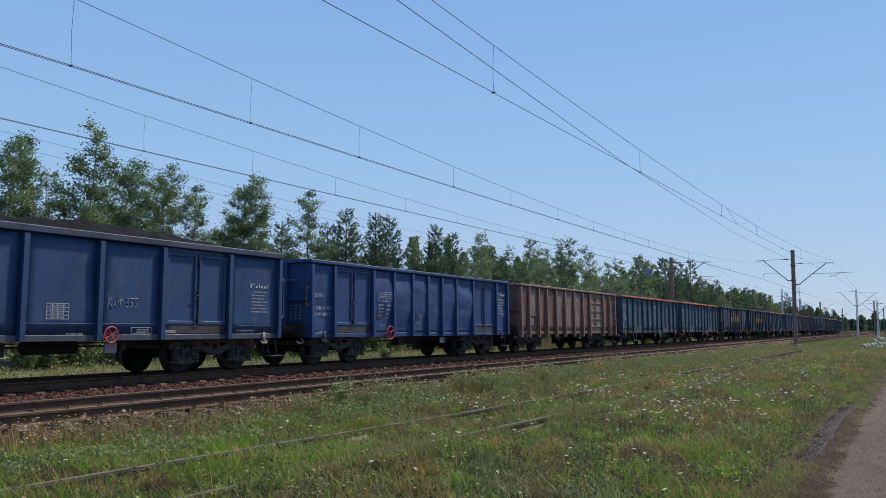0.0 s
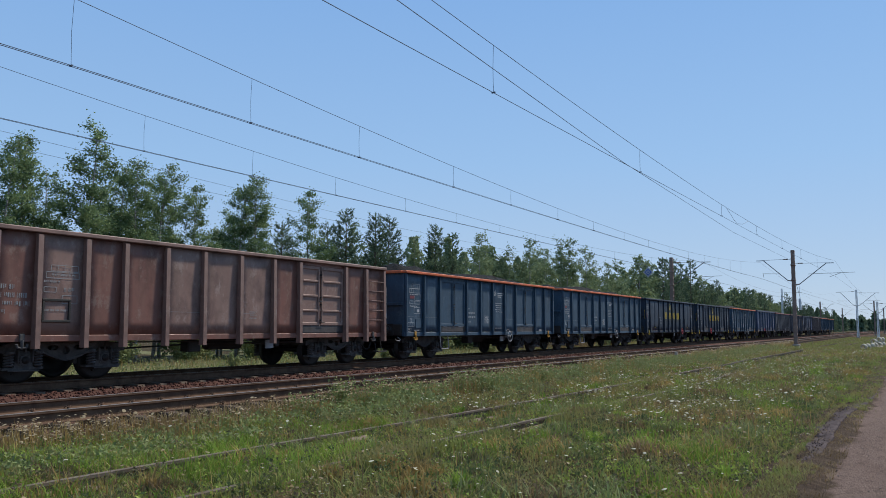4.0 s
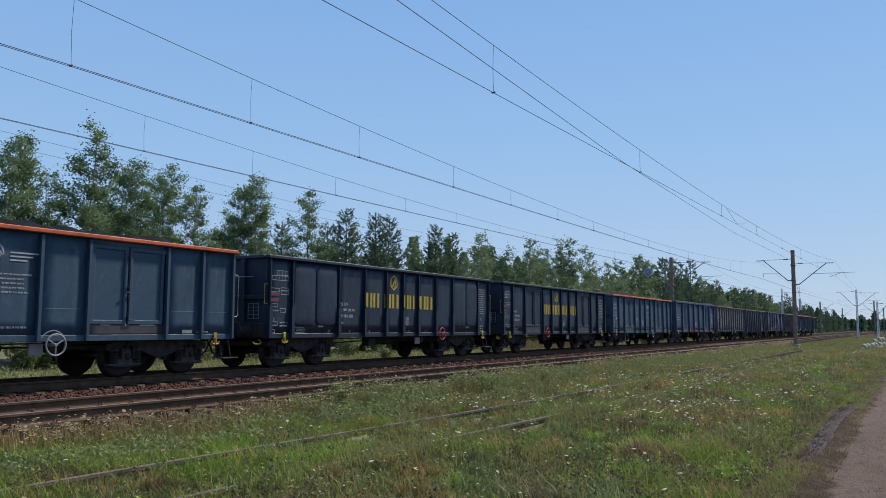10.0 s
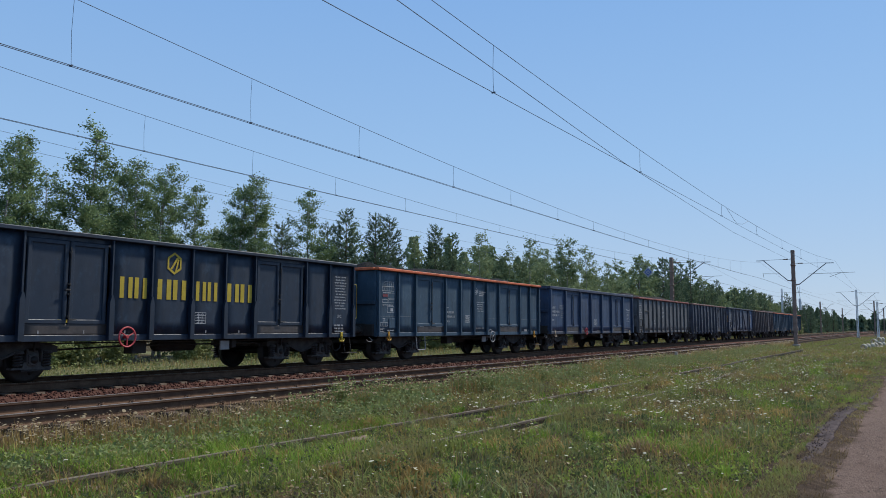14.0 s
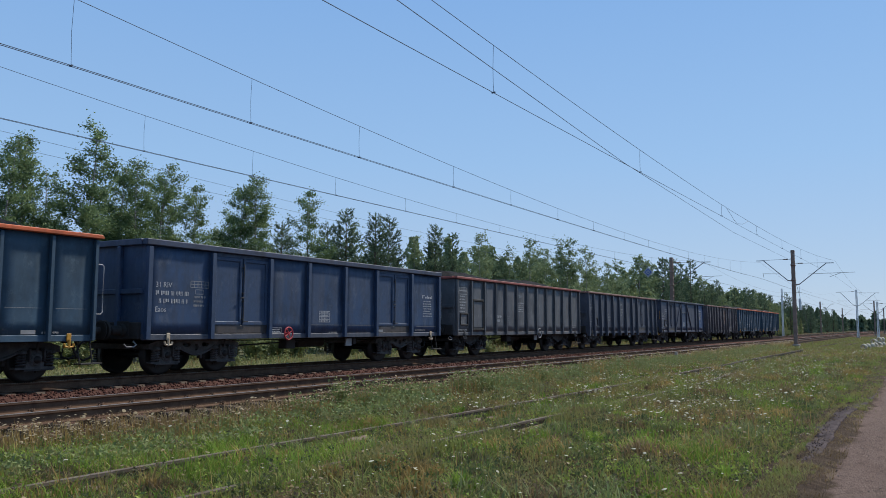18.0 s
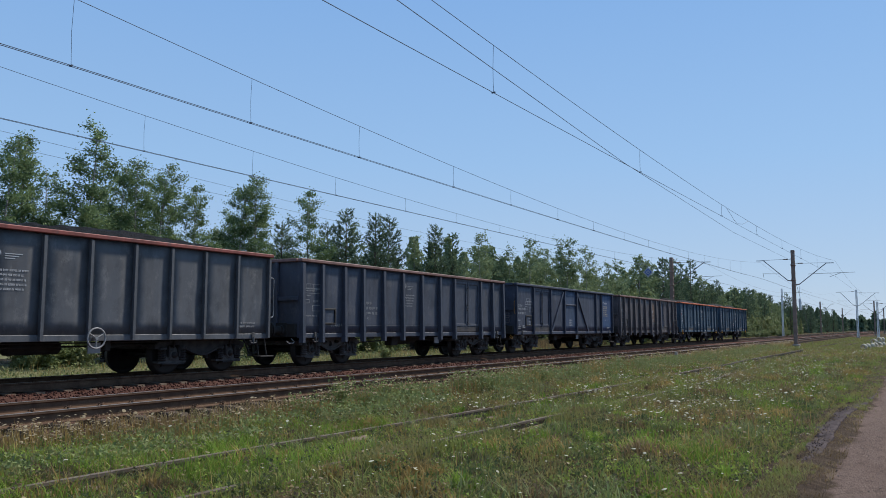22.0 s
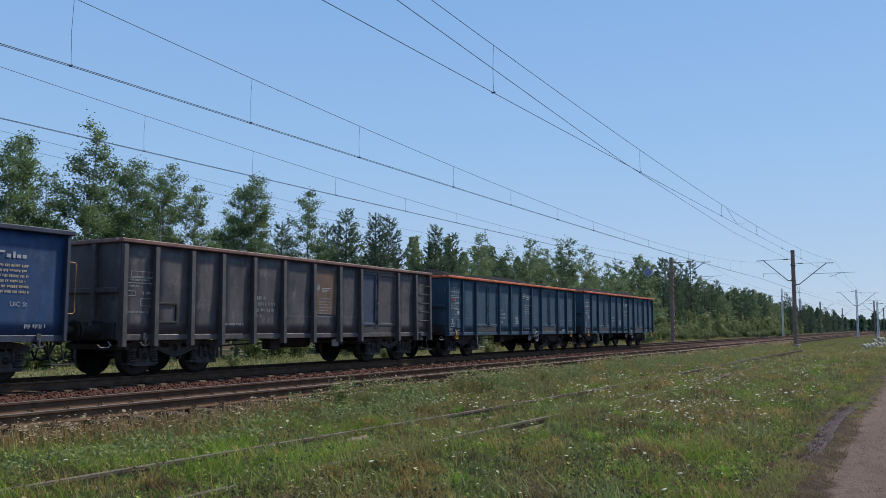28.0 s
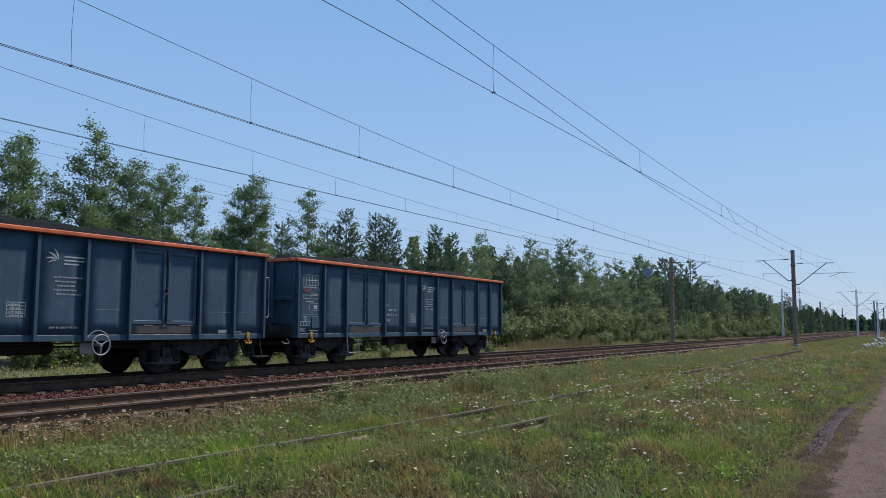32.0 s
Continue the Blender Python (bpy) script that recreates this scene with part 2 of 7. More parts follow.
for key in ("rail", "sleeper", "ballast", "old_rail", "ground", "dirt", "crust", "pebble"):
    M[key].node_tree.nodes["Principled BSDF"].inputs["Specular IOR Level"].default_value = 0.05
M["coal"].node_tree.nodes["Principled BSDF"].inputs["Specular IOR Level"].default_value = 0.08


# ---- mesh helpers ----
def box(bm, x0, x1, y0, y1, z0, z1, chamfer=0.0):
    """A box; chamfer rounds all its edges."""
    r = bmesh.ops.create_cube(bm, size=1.0)
    vs = r["verts"]
    for v in vs:
        v.co = Vector((x0 + (v.co.x + 0.5) * (x1 - x0), y0 + (v.co.y + 0.5) * (y1 - y0), z0 + (v.co.z + 0.5) * (z1 - z0)))
    if chamfer:
        es = {e for v in vs for e in v.link_edges}
        bmesh.ops.bevel(bm, geom=list(es), offset=chamfer, segments=1, affect="EDGES", profile=0.5)


def cyl(bm, a, b, r, r2=None, seg=12):
    """A closed cylinder or cone from a to b."""
    a, b = Vector(a), Vector(b)
    d = b - a
    m = Matrix.Translation((a + b) / 2) @ d.to_track_quat("Z", "Y").to_matrix().to_4x4()
    bmesh.ops.create_cone(bm, cap_ends=True, segments=seg, radius1=r, radius2=r if r2 is None else r2, depth=d.length, matrix=m)


def tube(bm, pts, r, seg=6):
    """A round bar along a line of points; r: one radius, or one a point."""
    pts = [Vector(p) for p in pts]
    rs = [r] * len(pts) if isinstance(r, (int, float)) else r
    rings = []
    for i, p in enumerate(pts):
        d = pts[min(i + 1, len(pts) - 1)] - pts[max(i - 1, 0)]
        q = d.to_track_quat("Z", "Y").to_matrix()
        rings.append([bm.verts.new(p + q @ Vector((math.cos(2 * math.pi * k / seg) * rs[i], math.sin(2 * math.pi * k / seg) * rs[i], 0))) for k in range(seg)])
    for a, b in zip(rings, rings[1:]):
        for k in range(seg):
            bm.faces.new((a[k], a[(k + 1) % seg], b[(k + 1) % seg], b[k]))
    bm.faces.new(rings[0][::-1])
    bm.faces.new(rings[-1])


def lathe(bm, profile, origin, axis, seg=16):
    """A turned body: profile of (distance along the axis, radius)."""
    q = Vector(axis).to_track_quat("Z", "Y").to_matrix()
    o = Vector(origin)
    rings = [[bm.verts.new(o + q @ Vector((math.cos(2 * math.pi * k / seg) * r, math.sin(2 * math.pi * k / seg) * r, h))) for k in range(seg)] for h, r in profile]
    for a, b in zip(rings, rings[1:]):
        for k in range(seg):
            bm.faces.new((a[k], a[(k + 1) % seg], b[(k + 1) % seg], b[k]))
    bm.faces.new(rings[0][::-1])
    bm.faces.new(rings[-1])


def prism(bm, outline, y0, y1):
    """An outline in x, z pulled from y0 to y1."""
    a = [bm.verts.new((x, y0, z)) for x, z in outline]
    b = [bm.verts.new((x, y1, z)) for x, z in outline]
    n = len(a)
    bm.faces.new(a)
    bm.faces.new(b[::-1])
    for i in range(n):
        bm.faces.new((a[i], b[i], b[(i + 1) % n], a[(i + 1) % n]))


def finish(name, bm, mat, smooth=False):
    bmesh.ops.recalc_face_normals(bm, faces=bm.faces)
    me = bpy.data.meshes.new(name)
    bm.to_mesh(me)
    bm.free()
    me.materials.append(mat)
    if smooth:
        me.polygons.foreach_set("use_smooth", [True] * len(me.polygons))
    return me


def put(name, me, parent=None, m=None, label=""):
    ob = new(name, me)
    ob.parent = parent
    if m is not None:
        ob.matrix_basis = m
    if label:
        tagged(ob, label)
    return ob


def part(name, bm, mat, parent, label="", m=None, smooth=False):
    return put(name, finish(name, bm, mat, smooth), parent, m, label)


def empty(name, m, label, category, group="", kind=""):
    ob = new(name)
    ob.empty_display_size = 0.2
    ob.matrix_basis = m
    return tagged(ob, label, category, group, kind)


def soup(name, verts, faces, mat):
    """One mesh of many small faces from number arrays."""
    me = bpy.data.meshes.new(name)
    k = faces.shape[1]
    me.vertices.add(len(verts))
    me.vertices.foreach_set("co", np.asarray(verts, dtype=np.float32).ravel())
    me.loops.add(faces.size)
    me.loops.foreach_set("vertex_index", faces.astype(np.int32).ravel())
    me.polygons.add(len(faces))
    me.polygons.foreach_set("loop_start", np.arange(0, faces.size, k, dtype=np.int32))
    me.materials.append(mat)
    me.update()
    me.validate()
    return me


rng = np.random.default_rng(7)


def spin(n, r=None):
    """n random turns, as n x 3 x 3."""
    q = (r or rng).normal(size=(n, 4))
    q /= np.linalg.norm(q, axis=1)[:, None]
    w, x, y, z = q.T
    return np.stack([np.stack([1 - 2 * (y * y + z * z), 2 * (x * y - w * z), 2 * (x * z + w * y)], -1),
                     np.stack([2 * (x * y + w * z), 1 - 2 * (x * x + z * z), 2 * (y * z - w * x)], -1),
                     np.stack([2 * (x * z - w * y), 2 * (y * z + w * x), 1 - 2 * (x * x + y * y)], -1)], 1)


# ---- ground, road, tracks ----
FAR_Y, NEAR_Y = 0.0, -5.35          # the two main tracks
GROUND_Z = -0.40


def ground_height(x, y):
    """The meadow: level, with a swell and small humps."""
    return GROUND_Z + 0.03 * math.sin(x * 0.21 + y * 0.5) + 0.025 * math.sin(x * 0.9 - y * 1.3)


def make_ground():
    bm = bmesh.new()
    xs = [-1500, -400, -120, -40] + [i * 1.0 for i in range(-20, 61)] + [64, 70, 78, 90, 110, 140, 180, 240, 400, 900, 2500]
    ys = [-1500, -400, -120, -60, -35, -26] + [i * 1.0 for i in range(-20, 15)] + [18, 24, 34, 50, 90, 200, 500, 1500]
    grid = [[bm.verts.new((x, y, ground_height(x, y) if abs(x) < 120 and abs(y) < 60 else GROUND_Z)) for x in xs] for y in ys]
    for j in range(len(ys) - 1):
        for i in range(len(xs) - 1):
            bm.faces.new((grid[j][i], grid[j][i + 1], grid[j + 1][i + 1], grid[j + 1][i]))
    g = part("ground", bm, M["ground"], None, smooth=True)
    tagged(g, "dry summer meadow ground with soil and short grass", "ground", kind="structure")


def make_road():
    """A sandy track with a ragged soil edge, and the dark gravel ridge beside it."""
    bm = bmesh.new()
    rows = []
    for i in range(260):
        x = -14 + i * 0.4
        e = -14.86 + 0.06 * noise.noise((x * 0.9, 0, 0)) + 0.05 * noise.noise((x * 3.1, 4, 0))
        line = [(e + 0.2, -0.06), (e + 0.08, -0.024), (-14.98, -0.008), (-15.12, 0.006), (-15.24, 0.012), (-15.32, 0.004), (-15.40, -0.010), (-15.50, -0.014), (-15.75, -0.022), (-16.0, 0.004), (-16.35, 0.026), (-16.75, 0.018), (-17.1, -0.012), (-17.5, 0.012), (-18.3, 0.02), (-18.7, -0.06)]
        rows.append([bm.verts.new((x, y, ground_height(x, y) + dz + 0.056 + 0.012 * noise.noise((x * 1.7, y * 2, 1)) + 0.006 * noise.noise((x * 6, y * 6, 2)))) for y, dz in line])
    for a, b in zip(rows, rows[1:]):
        for k in range(len(a) - 1):
            bm.faces.new((a[k], b[k], b[k + 1], a[k + 1]))
    r = part("road", bm, M["dirt"], None, smooth=True)
    tagged(r, "brown sandy dirt road with worn wheel ruts", "road", kind="structure")
    # a broken lip of old asphalt, steep towards the road, running out into the turf
    bm = bmesh.new()
    rows = []
    for i in range(100):
        x = 9.4 + i * 0.12
        fade = min(1.0, i / 22.0) * min(1.0, (99 - i) / 45.0)
        e = -15.16 - 0.035 * max(0.0, x - 14) + 0.035 * noise.noise((x * 1.3, 7, 0)) + 0.022 * noise.noise((x * 5.0, 3, 0))
        w = 0.27 * (0.55 + 0.45 * fade) * (1 + 0.5 * noise.noise((x * 1.1, 1, 5)) + 0.3 * noise.noise((x * 6, 2, 5)))
        line = [(e - 0.012, -0.04), (e, 0.034 * fade), (e + 0.03, 0.044 * fade), (e + w * 0.45, 0.036 * fade), (e + w * 0.8, 0.020 * fade), (e + w, -0.035)]
        rows.append([bm.verts.new((x, y, ground_height(x, y) + dz + 0.050 + (0.020 * noise.noise((x * 7, y * 9, 3)) + 0.014 * noise.noise((x * 23, y * 31, 6))) * fade)) for y, dz in line])
    for p, q in zip(rows, rows[1:]):
        for k in range(len(p) - 1):
            bm.faces.new((p[k], q[k], q[k + 1], p[k + 1]))
    tagged(part("asphalt_lip", bm, M["crust"], None), "broken lip of old grey asphalt beside the dirt road", "asphalt", kind="structure")
    base = np.array([(1, 0, -.3), (.3, .9, -.2), (-.8, .6, -.3), (-.8, -.6, -.2), (.3, -.95, -.3), (.1, .1, .75), (.55, -.2, .55), (-.4, .3, .5)])
    faces = np.array([(0, 1, 6), (1, 5, 6), (1, 7, 5), (1, 2, 7), (2, 3, 7), (3, 5, 7), (3, 4, 5), (4, 6, 5), (4, 0, 6), (4, 3, 0), (3, 2, 0), (2, 1, 0)])
    n = 900
    g = np.random.default_rng(77)
    x = 9.0 + 9.5 * g.random(n) ** 1.2
    off = g.normal(0.04, 0.11, n)
    y = -15.10 + off
    z = GROUND_Z + 0.03 * np.sin(x * 0.21 + y * 0.5) + 0.025 * np.sin(x * 0.9 - y * 1.3) + 0.052 + 0.035 * (off > -0.02) * (off < 0.14) * np.clip((x - 9.6), 0, 1) * np.clip((19.5 - x) / 4, 0, 1)
    s = g.uniform(0.004, 0.011, n)
    v = np.einsum("nij,kj->nki", spin(n, g), base) * s[:, None, None] + np.stack([x, y, z], -1)[:, None, :]
    f = faces[None] + (np.arange(n) * len(base))[:, None, None]
    ob = new("gravel_ridge", soup("gravel_ridge", v.reshape(-1, 3), f.reshape(-1, 3), M["crust"]))
    tagged(ob, "low ridge of dark brown gravel along the dirt road", "gravel", kind="stuff")
    n = 500
    x = 7.0 + 27 * g.random(n) ** 1.6
    y = g.uniform(-18.2, -15.2, n)
    z = GROUND_Z + 0.03 * np.sin(x * 0.21 + y * 0.5) + 0.025 * np.sin(x * 0.9 - y * 1.3) + 0.062
    s = g.uniform(0.004, 0.010, n)
    v = np.einsum("nij,kj->nki", spin(n, g), base) * s[:, None, None] + np.stack([x, y, z], -1)[:, None, :]
    f = faces[None] + (np.arange(n) * len(base))[:, None, None]
    ob = new("road_pebbles", soup("road_pebbles", v.reshape(-1, 3), f.reshape(-1, 3), M["pebble"]))
    tagged(ob, "small pale pebbles lying on the dirt road", "pebbles", kind="stuff")


RAIL = ((-0.036, 0.0), (-0.036, -0.030), (-0.009, -0.045), (-0.009, -0.140), (-0.070, -0.160), (-0.070, -0.172),
        (0.070, -0.172), (0.070, -0.160), (0.009, -0.140), (0.009, -0.045), (0.036, -0.030), (0.036, 0.0))


def rail_mesh(name, line, mat, head=None):
    """A rail with head, web and foot along a line of (x, y, z of the top)."""
    bm = bmesh.new()
    rings = [[bm.verts.new((x, y + a, z + b)) for a, b in RAIL] for x, y, z in line]
    n = len(RAIL)
    for r, s in zip(rings, rings[1:]):
        for k in range(n):
            f = bm.faces.new((r[k], s[k], s[(k + 1) % n], r[(k + 1) % n]))
            if head and k == n - 1:
                f.material_index = 1
    bm.faces.new(rings[0])
    bm.faces.new(rings[-1][::-1])
    me = finish(name, bm, mat)
    if head:
        me.materials.append(head)
    return me


def sleeper_mesh():
    """A concrete sleeper, waisted in the middle, with sloping shoulders."""
    bm = bmesh.new()
    prof = [(-1.25, 0.10, 0.14), (-1.22, 0.13, 0.19), (-0.5, 0.13, 0.19), (-0.2, 0.105, 0.155), (0.2, 0.105, 0.155), (0.5, 0.13, 0.19), (1.22, 0.13, 0.19), (1.25, 0.10, 0.14)]
    rings = [[bm.verts.new(p) for p in ((-w, y, -0.2), (-w * 0.72, y, h - 0.2), (w * 0.72, y, h - 0.2), (w, y, -0.2))] for y, w, h in prof]
    for a, b in zip(rings, rings[1:]):
        for k in range(3):
            bm.faces.new((a[k], a[k + 1], b[k + 1], b[k]))
    bm.faces.new(rings[0])
    bm.faces.new(rings[-1][::-1])
    return finish("sleeper", bm, M["sleeper"])


def clip_mesh():
    """A rail clip: a coiled spring bar with a bolt on its plate."""
    bm = bmesh.new()
    box(bm, -0.05, 0.05, -0.14, -0.05, -0.172, -0.155)
    tube(bm, [(-0.035, -0.05, -0.14), (-0.04, -0.09, -0.115), (-0.015, -0.11, -0.13), (0.015, -0.11, -0.13), (0.04, -0.09, -0.115), (0.035, -0.05, -0.14)], 0.010, 5)
    cyl(bm, (0, -0.085, -0.16), (0, -0.085, -0.10), 0.014, seg=6)
    return finish("rail_clip", bm, M["rail"])


def bed(name, y0, y1, x0, x1):
    """Ballast bed with sloping shoulders that dip under the meadow."""
    bm = bmesh.new()
    xs = [x0 + i * 1.5 for i in range(int((x1 - x0) / 1.5) + 1)]
    line = [(y0 - 1.1, -0.75), (y0 - 0.35, -0.37), (y0 + 0.15, -0.29), (y0 + 0.5, -0.235), (y0 + 1.2, -0.188), (y0 + 2.0, -0.195), ((y0 + y1) / 2, -0.215), (y1 - 2.0, -0.195), (y1 - 1.2, -0.188), (y1 - 0.2, -0.205), (y1 + 0.35, -0.30), (y1 + 1.1, -0.75)]
    rows = [[bm.verts.new((x, y + 0.05 * noise.noise((x, y, 5)), z + 0.03 * noise.noise((x * 2, y * 2, 9)))) for y, z in line] for x in xs]
    for a, b in zip(rows, rows[1:]):
        for k in range(len(line) - 1):
            bm.faces.new((a[k], b[k], b[k + 1], a[k + 1]))
    b = part(name, bm, M["ballast"], None, smooth=True)
    return tagged(b, "red-brown crushed stone ballast bed under two tracks", "ballast", kind="structure")


def siding_y(x):
    """The siding's far rail: slowly drawing away from the main tracks, then beside them."""
    return -9.10 - 0.028 * np.minimum(x, 22.0)


def bare(x, off):
    """Where the siding's rails lie free of turf."""
    spans = ((-30, 10.6), (11.3, 13.4), (14.0, 18.8), (25, 78)) if off == 0.0 else ((-30, 5.45), (6.5, 6.9), (10.5, 12.0), (21.0, 22.0))
    return any(a <= x <= b for a, b in spans)


def make_tracks():
    bed("ballast_bed", NEAR_Y - 1.30, FAR_Y + 2.55, -60, 330)
    sl, cl = sleeper_mesh(), clip_mesh()
    for name, yc, words in (("track_far", FAR_Y, "main track with concrete sleepers under the train"), ("track_near", NEAR_Y, "empty main track with concrete sleepers and polished rails")):
        track = empty(name, pose(0, yc, 0), words, "railway track", kind="structure")
        for s in (-1, 1):
            put("rail", rail_mesh("rail", [(-60, s * 0.755, 0), (400, s * 0.755, 0)], M["rail"], M["rail_head"]), track, label="rusty rail with a polished head")
        for i in range(150):
            put("sleeper", sl, track, pose(-4.0 + i * 0.6, 0.01 * math.sin(i * 7.1), -0.172 + 0.012, 0, 0, 0.5 * math.sin(i * 3.7)))
        bm = bmesh.new()
        for i in range(150, 500):
            box(bm, -4.12 + i * 0.6, -3.88 + i * 0.6, -1.25, 1.25, -0.36, -0.165)
        tagged(part("sleepers_beyond", bm, M["sleeper"], track), kind="stuff")
        if yc == NEAR_Y:
            for s in (-1, 1):
                for i in range(70):
                    for o in (0, 180):
                        put("rail_clip", cl, track, pose(-4.0 + i * 0.6, s * 0.755, 0, 0, 0, o))
    # the overgrown siding
    track = empty("track_siding", pose(0, 0, 0), "overgrown siding with dull weathered rails in the grass", "railway track", kind="structure")
    for off in (0.0, -1.53):
        line = [(x, siding_y(x) + off, -0.305 + 0.012 * math.sin(x * 0.35 + off) + 0.04 * min(1.0, max(0.0, (x - 22) / 6))) for x in [-20 + 1.0 * i for i in range(140)]]
        put("rail", rail_mesh("rail", line, M["old_rail"]), track, label="dull weathered rail sunk in grass")
    for i in range(60):
        x = -4.0 + i * 0.65
        put("sleeper", sl, track, pose(x, siding_y(x) - 0.77, -0.455 + 0.01 * math.sin(i * 2.3), 0, 0, 2 * math.sin(i * 5.0)))


def make_stones():
    """Loose ballast stones between and beside the tracks."""
    base = np.array([(1, 0, -.3), (.3, .9, -.2), (-.8, .6, -.3), (-.8, -.6, -.2), (.3, -.95, -.3), (.1, .1, .75), (.55, -.2, .55), (-.4, .3, .5)])
    faces = np.array([(0, 1, 6), (1, 5, 6), (1, 7, 5), (1, 2, 7), (2, 3, 7), (3, 5, 7), (3, 4, 5), (4, 6, 5), (4, 0, 6), (4, 3, 0), (3, 2, 0), (2, 1, 0)])
    n = 10500
    x = 3.0 + 60 * rng.random(n) ** 1.7
    y = np.where(rng.random(n) < 0.72, rng.uniform(NEAR_Y + 0.75, FAR_Y - 0.75, n), rng.uniform(NEAR_Y - 2.0, FAR_Y + 2.3, n))
    z = np.interp(y, (-7.35, -7.0, -6.5, -6.15, -5.45), (-0.42, -0.365, -0.285, -0.23, -0.195))
    s = rng.uniform(0.014, 0.038, n)
    v = np.einsum("nij,kj->nki", spin(n), base) * s[:, None, None] + np.stack([x, y, z], -1)[:, None, :]
    f = faces[None] + (np.arange(n) * len(base))[:, None, None]
    ob = new("ballast_stones", soup("ballast_stones", v.reshape(-1, 3), f.reshape(-1, 3), M["stones"]))
    tagged(ob, "loose red-brown crushed stones between the rails", "ballast stones", kind="stuff")


def build_stone(nt, bsdf):
    geo = nt.nodes.new("ShaderNodeNewGeometry")
    c = mix(nt, geo.outputs["Random Per Island"], (0.036, 0.017, 0.014), (0.120, 0.056, 0.043))
    nt.links.new(c, bsdf.inputs["Base Color"])
    bump(nt, bsdf, noise_tex(nt, coords(nt), 60.0, 3), 0.4, 0.01)


M["stones"] = material("crushed stone", build_stone, 0.95)
M["stones"].node_tree.nodes["Principled BSDF"].inputs["Specular IOR Level"].default_value = 0.05
make_ground()
make_road()
make_tracks()
make_stones()


# ---- the train ----
BODY, PITCH, FIRST = 12.8, 14.04, 3.6
HALF, SKIN = 1.52, 1.45             # outer face of posts, of sheets
FLOOR, TOP = 1.12, 2.95
pick = random.Random(11)
CACHE = {}


def cached(key, make):
    if key not in CACHE:
        CACHE[key] = make()
    return CACHE[key]


def travelled(t):
    """How far the train has rolled, in metres."""
    return 5.788 * t + 7.33e-4 * t ** 2 - 8.73e-5 * t ** 3


def wheelset_mesh():
    bm = bmesh.new()
    for s in (-1, 1):
        lathe(bm, [(-0.065, 0.20), (-0.065, 0.40), (-0.060, 0.46), (0.045, 0.46), (0.055, 0.485), (0.075, 0.485), (0.078, 0.40), (0.040, 0.37), (0.025, 0.20), (0.060, 0.12), (0.06, 0.09)], (0, s * 0.755, 0), (0, -s, 0), 28)
        for k in range(4):   # balance marks and lifting holes stand out as the wheel turns
            a = math.pi / 2 * k
            cyl(bm, (0.29 * math.cos(a), s * 0.795, 0.29 * math.sin(a)), (0.29 * math.cos(a), s * 0.835, 0.29 * math.sin(a)), 0.03, seg=6)
    cyl(bm, (0, -1.12, 0), (0, 1.12, 0), 0.075, seg=12)
    return finish("wheelset", bm, M["wheel"], True)


def plate(bm, outer, holes, y0, y1):
    """A cast plate in x, z between y0 and y1, pierced by round holes (x, z, half width, half height)."""
    loops = [outer] + [[(x + w * math.cos(2 * math.pi * k / 12), z + h * math.sin(2 * math.pi * k / 12)) for k in range(12)] for x, z, w, h in holes]
    edges, rims = [], []
    for loop in loops:
        vs = [bm.verts.new((x, y0, z)) for x, z in loop]
        rims.append(vs)
        edges += [bm.edges.new((vs[i], vs[(i + 1) % len(vs)])) for i in range(len(vs))]
    faces = [f for f in bmesh.ops.triangle_fill(bm, use_beauty=True, edges=edges)["geom"] if isinstance(f, bmesh.types.BMFace)]
    twin = {v: bm.verts.new((v.co.x, y1, v.co.z)) for vs in rims for v in vs}
    for f in faces:
        bm.faces.new([twin[v] for v in reversed(f.verts)])
    for vs in rims:
        for i in range(len(vs)):
            p, q = vs[i], vs[(i + 1) % len(vs)]
            bm.faces.new((p, q, twin[q], twin[p]))


